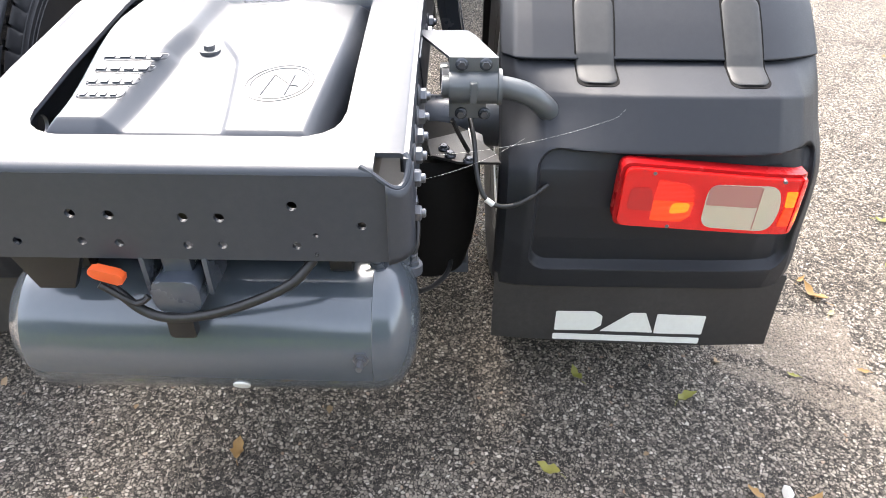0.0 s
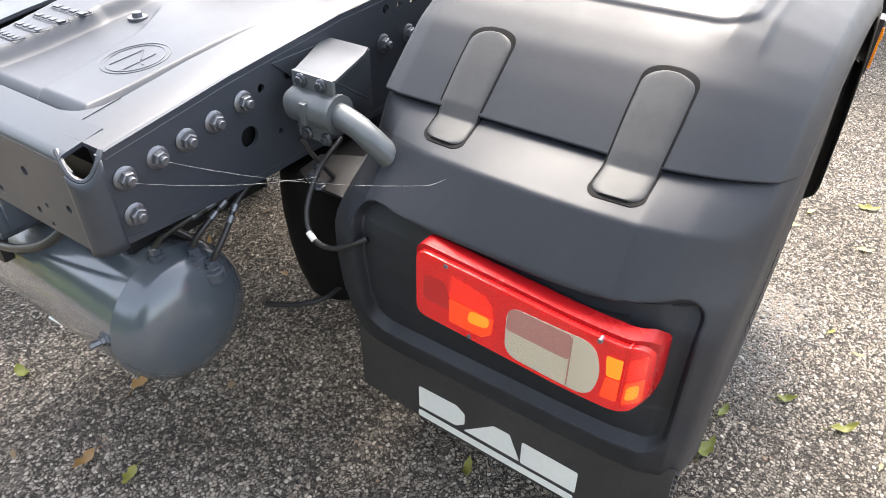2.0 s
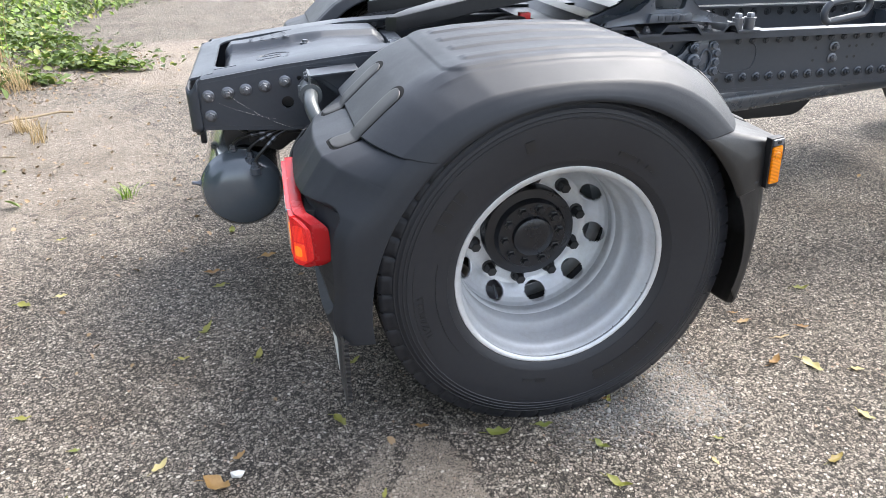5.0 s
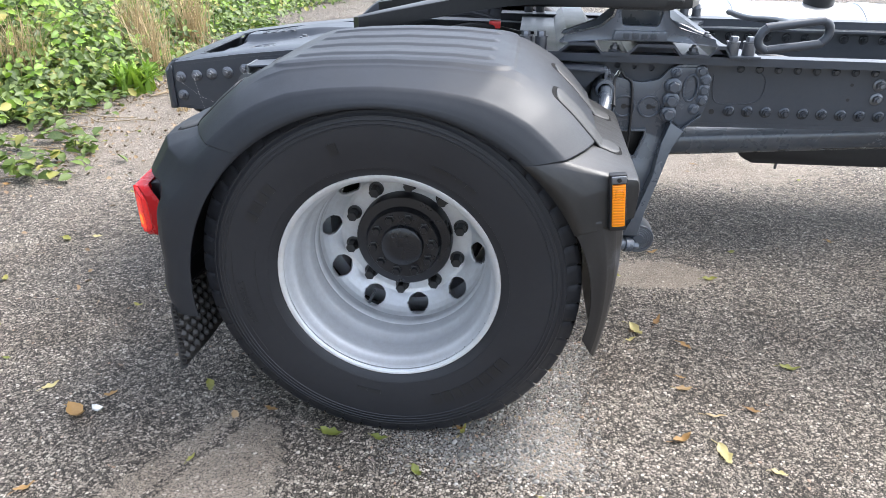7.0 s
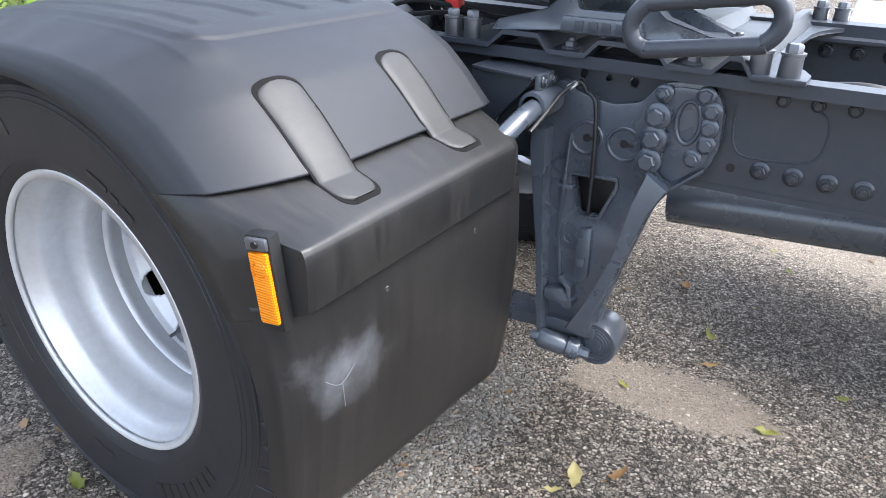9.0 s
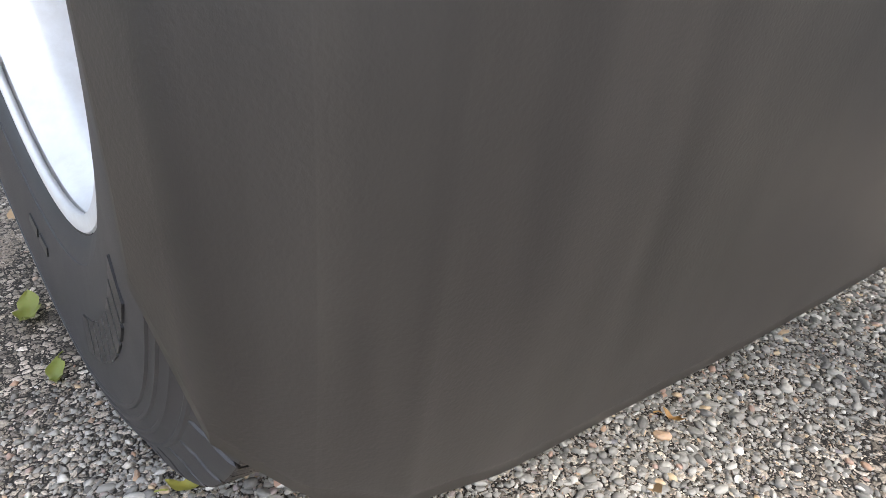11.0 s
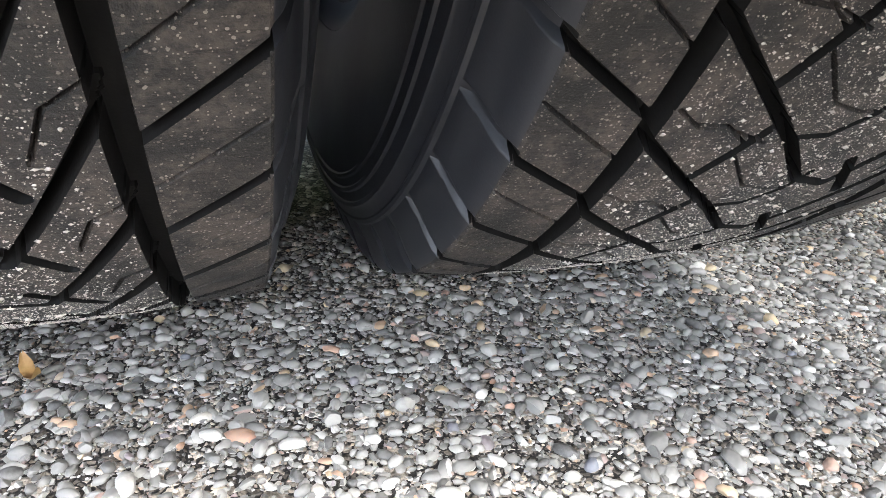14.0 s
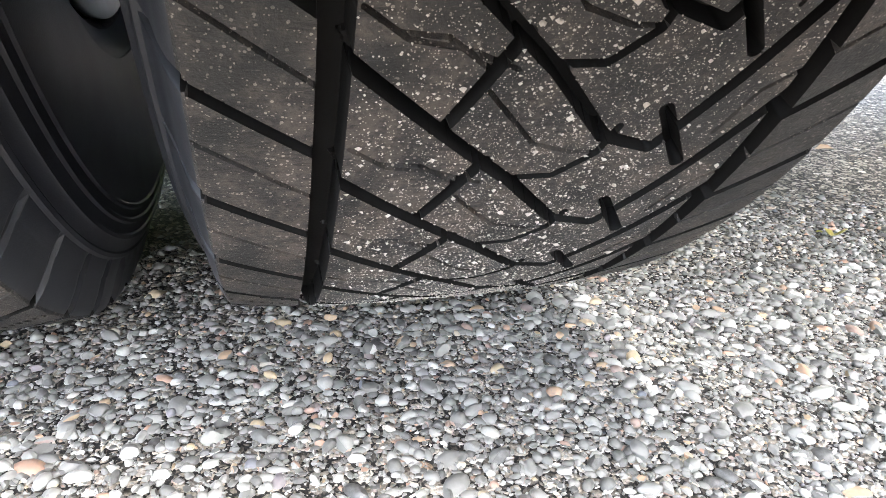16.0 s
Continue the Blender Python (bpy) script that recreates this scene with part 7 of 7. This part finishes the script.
EDGE = [(-4.3, 0.9), (-4.0, 1.7), (-3.65, 2.3), (-3.25, 3.0), (-3.15, 3.6), (-3.05, 4.0), (-3.3, 5.4), (-3.4, 6.6), (-3.15, 7.2), (-3.1, 8.7), (-2.6, 10.0), (-1.0, 12.0)]
c, nor, s = bank(32000, EDGE, 0.75, 0.034)
leaf_cloud("brambles", c, nor, s, LEAF, "dense green bramble and ivy bank at the yard's edge", "bramble")
c, nor, s = bank(7000, EDGE, 0.95, 0.032)
leaf_cloud("nettles", c, nor, s, FRESH, "bright yellow-green nettle leaves over the brambles", "nettle")


def runners(n, patches, size):
    """Low leaves in loose patches (x, y, reach along, reach across, turn) on the ground."""
    pick = rng.integers(0, len(patches), n)
    p = np.array(patches)[pick]
    u, w = p[:, 2] * rng.standard_normal(n) * 0.5, p[:, 3] * rng.standard_normal(n) * 0.5
    x, y = p[:, 0] + u * np.cos(p[:, 4]) - w * np.sin(p[:, 4]), p[:, 1] + u * np.sin(p[:, 4]) + w * np.cos(p[:, 4])
    c = np.column_stack([x, y, rng.uniform(0.01, 0.09, n)])
    return c, np.column_stack([0.45 * rng.standard_normal((n, 2)), np.ones(n)]), size * rng.uniform(0.6, 1.3, n)


c, nor, s = runners(2100, [(-2.75, 6.1, 0.9, 0.5, -0.3), (-2.45, 5.6, 0.6, 0.22, -0.3), (-3.0, 6.7, 0.5, 0.4, 0.0), (-2.2, 5.3, 0.5, 0.10, -0.3), (-2.9, 4.95, 0.55, 0.14, -0.2), (-3.0, 3.3, 0.3, 0.5, 0.0), (-3.1, 4.6, 0.25, 0.7, 0.0), (-3.3, 2.75, 0.4, 0.3, 0.3)], 0.036)
c2, nor2, s2 = runners(170, [(-2.78, 2.55, 0.30, 0.07, -0.3), (-2.45, 2.25, 0.35, 0.06, -0.5), (-2.5, 1.95, 0.30, 0.08, 0.2), (-2.35, 1.75, 0.30, 0.10, 0.1), (-2.9, 2.2, 0.4, 0.10, -0.2)], 0.040)
c, nor, s = np.vstack([c, c2]), np.vstack([nor, nor2]), np.concatenate([s, s2])
leaf_cloud("ivy_runners", c, nor, s, LEAF, "low ivy runners creeping onto the asphalt", "ivy")
c, nor, s = runners(1500, [(-2.8, 3.4, 0.5, 0.9, 0.0), (-2.7, 4.6, 0.6, 0.9, 0.0), (-2.5, 2.3, 0.7, 0.7, 0.0), (-2.2, 5.6, 1.0, 0.9, 0.0), (-1.4, 2.5, 2.2, 2.4, 0.0), (0.2, 4.5, 3.0, 1.6, 0.0)], 0.014)
c[:, 2] = 0.004
leaf_cloud("leaf_litter", c, nor, s, LITTER, "scattered brown leaf litter on the yard's edge", "litter")


def tuft(name, x, y, n, h, spread, material, label, category, width=0.006):
    bm = bmesh.new()
    r = random.Random(int(1000 * x + 77 * y))
    for _ in range(n):
        a, lean = r.uniform(0, 2 * math.pi), r.uniform(0.1, 1.0) * spread
        hh, bx, by = h * r.uniform(0.5, 1.0), x + r.gauss(0, spread * 0.25), y + r.gauss(0, spread * 0.25)
        d, side = Vector((math.cos(a), math.sin(a), 0)), Vector((-math.sin(a), math.cos(a), 0))
        prev = None
        for k in range(5):
            t = k / 4
            p = Vector((bx, by, 0)) + d * lean * t ** 1.7 + Vector((0, 0, hh * (t - 0.25 * t * t)))
            w = width * (1 - t) ** 0.6 + 0.0006
            cur = (bm.verts.new(p - side * w), bm.verts.new(p + side * w))
            if prev:
                bm.faces.new((prev[0], prev[1], cur[1], cur[0]))
            prev = cur
    tagged(part(name, bm, material, smooth=60), label, category)


def vine_stem(points, r, label):
    bm = bmesh.new()
    tube(bm, points, r, 7, 0.03)
    tagged(part("vine_stem", bm, STRAW_STEM), label, "stem")


for k in range(9):
    rv = random.Random(40 + k)
    x0, y0, turn = -3.1 + 0.10 * rv.random(), 1.6 + 0.19 * k, rv.uniform(-0.55, 0.35)
    n_ = rv.randint(4, 7)
    vine_stem([(x0 + 0.14 * j * math.cos(turn) + rv.gauss(0, 0.02), y0 + 0.14 * j * math.sin(turn) + rv.gauss(0, 0.04), 0.006 + 0.02 * rv.random()) for j in range(n_)], 0.0035, "thin woody vine stem creeping over the asphalt")
vine_stem([(-2.62, 3.52, 0.01), (-2.50, 3.62, 0.03), (-2.36, 3.66, 0.035), (-2.22, 3.78, 0.03), (-2.12, 3.80, 0.02)], 0.008, "pale dead branch lying on the asphalt")
tuft("dry_grass", -3.45, 4.9, 260, 0.95, 0.40, STRAW, "tall tuft of dry straw-coloured grass", "grass", 0.0026)
tuft("dry_grass", -3.0, 4.35, 120, 0.85, 0.30, STRAW, "tall loose tuft of dry straw-coloured grass", "grass", 0.0022)
tuft("dry_grass", -3.3, 5.7, 220, 1.0, 0.35, STRAW, "tall tuft of dry straw-coloured grass", "grass", 0.0026)
tuft("dry_grass", -3.7, 3.5, 220, 0.9, 0.4, STRAW, "tall tuft of dry straw-coloured grass", "grass", 0.0026)
tuft("dry_grass", -2.73, 4.65, 90, 0.35, 0.25, STRAW, "low tuft of reddish dry grass", "grass", 0.0022)
tuft("weed", -2.86, 3.70, 130, 0.34, 0.30, FRESH, "bright green leafy weed rosette on the asphalt", "weed", 0.022)
tuft("dry_grass", -2.36, 3.45, 60, 0.16, 0.12, STRAW, "low reddish dry grass tuft in a crack", "grass", 0.0018)
tuft("weed", -1.51, 2.09, 26, 0.10, 0.10, FRESH, "small green weed growing from a crack", "weed", 0.003)
tuft("weed", -0.92, 2.42, 60, 0.12, 0.14, FRESH, "bright green leafy weed growing from a crack", "weed", 0.010)
tuft("weed", -2.2, 3.19, 30, 0.25, 0.12, STRAW, "small dry weed growing from a crack", "weed", 0.003)


# ---- fallen leaves ----
def fallen_leaf(x, y, length, turn, curl, material, label, width=0.42):
    """One leaf lying on the ground, folded along its rib and curled at the tip."""
    bm = bmesh.new()
    rows, q = [], random.Random(int(9999 * abs(x) + 7777 * abs(y)))
    bend, side, ph = q.uniform(-0.25, 0.25), q.uniform(0.15, 0.6), q.uniform(0, 6)
    for k in range(13):
        t = k / 12
        w = length * width * math.sin(math.pi * t ** 0.8) ** 0.8 * 0.5 * (1 + 0.22 * math.sin(17 * t + ph)) + 0.0006
        z = 0.004 + curl * length * (t - 0.45) ** 2
        row = []
        for u in (-1, -0.5, 0, 0.5, 1):
            fold = abs(u) ** 1.5 * w * (side if u > 0 else 0.75 - side)
            row.append(bm.verts.new(((t - 0.5) * length, u * w + bend * length * (t - 0.5) ** 2, z + fold + 0.045 * length * math.sin(11 * t + 3 * u + ph) * abs(u))))
        rows.append(row)
    for p, r_ in zip(rows, rows[1:]):
        for j in range(4):
            bm.faces.new((p[j], p[j + 1], r_[j + 1], r_[j]))
    tube(bm, [(-0.5 * length, 0.25 * bend * length, 0.005), (-0.62 * length, 0.4 * bend * length, 0.006), (-0.78 * length, 0.9 * bend * length, 0.004)], 0.0009, 5, 0.02)
    ob = part("fallen_leaf", bm, material, smooth=60)
    ob.location = (x, y, 0)
    ob.rotation_euler = (0, 0, turn)
    return tagged(ob, label, "leaf", "fallen leaves on the asphalt")


GREEN, BROWN, WHITE_CHIP = "yellow-green fallen leaf on the asphalt", "curled brown fallen leaf on the asphalt", "small pale chip lying on the asphalt"
GREEN_SPOTS = [(-1.71, 1.62, 0.04, 0.3), (-1.71, 1.04, 0.06, -0.5), (-1.03, 0.7, 0.07, 1.0), (-1.09, 0.54, 0.04, -0.1), (-1.53, 0.34, 0.05, -0.2), (-1.35, 0.16, 0.03, -0.1), (-1.34, -0.04, 0.04, 0.8), (-1.3, -0.22, 0.05, 0.9), (-0.61, 0.11, 0.06, -1.1), (-0.53, -0.2, 0.03, 1.2), (-0.17, -0.05, 0.07, -0.2), (-0.54, 0.39, 0.05, 0.4), (0.1, -0.17, 0.05, -1.0), (0.08, -0.31, 0.07, -0.9), (0.44, -0.22, 0.03, -0.5), (1.22, -0.21, 0.07, -1.3), (1.14, -0.31, 0.05, -2.0), (0.71, -0.37, 0.06, 0.3), (0.68, -0.54, 0.04, -0.6), (1.26, 0.46, 0.06, -0.3), (-0.03, -0.05, 0.05, -0.2), (1.13, 1.06, 0.06, 0.1), (0.75, 1.04, 0.04, -0.5)]
YELLOW_SPOTS = [(-1.59, 1.08, 0.04, 0.2), (-1.11, 0.04, 0.05, 0.8), (-1.07, -0.31, 0.03, -0.3), (-0.27, -0.42, 0.03, -0.8), (0.01, -0.4, 0.02, -0.1), (0.38, -0.3, 0.03, -1.5), (0.95, 0.01, 0.08, -1.4), (1.08, -0.04, 0.04, -0.4), (0.93, -0.24, 0.05, -1.3), (0.89, 0.3, 0.05, 0.1), (0.78, 0.62, 0.09, -1.2), (0.75, 0.56, 0.04, 0.5)]
BROWN_SPOTS = [(-0.95, -0.07, 0.09, -0.7), (-0.91, -0.36, 0.05, 0.6), (-0.38, 0.03, 0.04, -0.2), (-0.51, -0.4, 0.03, 1.3), (-0.18, -0.4, 0.09, 0.5), (-0.11, -0.39, 0.04, -0.9), (-0.9, 0.03, 0.04, 0.7), (0.84, 0.06, 0.06, 0.5), (0.2, 0.02, 0.03, -0.3), (0.86, 0.69, 0.06, 1.1), (0.89, 0.36, 0.03, -0.4), (0.93, 1.28, 0.05, 0.5), (1.08, 0.22, 0.04, -0.5), (0.94, 0.55, 0.05, -0.9)]
PALE_SPOTS = [(0.96, 0.18, 0.06, 0.0)]
YELLOW, STRAWY = "pale yellow fallen leaf on the asphalt", "dry straw piece lying on the asphalt"
for spots, material, words in ((GREEN_SPOTS, FALLEN_GREEN, GREEN), (YELLOW_SPOTS, FALLEN_YELLOW, YELLOW), (BROWN_SPOTS, FALLEN_BROWN, BROWN), (PALE_SPOTS, STRAW, STRAWY)):
    for x, y, l, a in spots:
        fallen_leaf(x, y, l * 1.05, a, 0.3 + 0.9 * rng.random(), material, words, 0.15 if material is STRAW else 0.28 + 0.16 * rng.random())
SPOTS = [(-0.963, 1.523, 0), (-0.802, 1.243, 1), (-1.031, 1.14, 1), (-0.997, 1.017, 0), (-0.846, 0.498, 0), (0.895, 1.436, 0), (0.735, 1.726, 1)]
for x, y, kind in SPOTS:
    fallen_leaf(x, y, 0.045 + 0.02 * rng.random(), 6.28 * rng.random(), 0.4 + 1.2 * rng.random(), FALLEN_BROWN if kind else FALLEN_GREEN, BROWN if kind else GREEN)
for k in range(70):
    x, y = rng.uniform(-2.6, 2.6), rng.uniform(-1.9, 3.6)
    if -1.7 < x < 1.4 and -0.6 < y < 1.3:
        continue
    kind = rng.random() < 0.35
    fallen_leaf(x, y, 0.025 + 0.03 * rng.random(), 6.28 * rng.random(), 0.3 + 1.2 * rng.random(), FALLEN_BROWN if kind else FALLEN_GREEN, BROWN if kind else GREEN)
for x, y, l, a, m, w in ((0.212, 0.114, 0.030, 0.5, FALLEN_BROWN, 0.25), (0.421, 0.427, 0.026, 0.15, FALLEN_BROWN, 0.25), (0.207, 0.009, 0.040, 1.2, FALLEN_GREEN, 0.3), (0.082, 0.959, 0.022, 0.7, FALLEN_GREEN, 0.5), (0.30, 1.05, 0.03, 0.4, FALLEN_GREEN, 0.4)):
    fallen_leaf(x, y, l, a, 1.6, m, BROWN if m is FALLEN_BROWN else GREEN, w)
st = scatter_stones("stone", np.array([[-0.900, -0.041, 0.008]]), np.array([0.018]), 0.7, PALE)
tagged(st, "pale white stone lying on the asphalt", "stone")
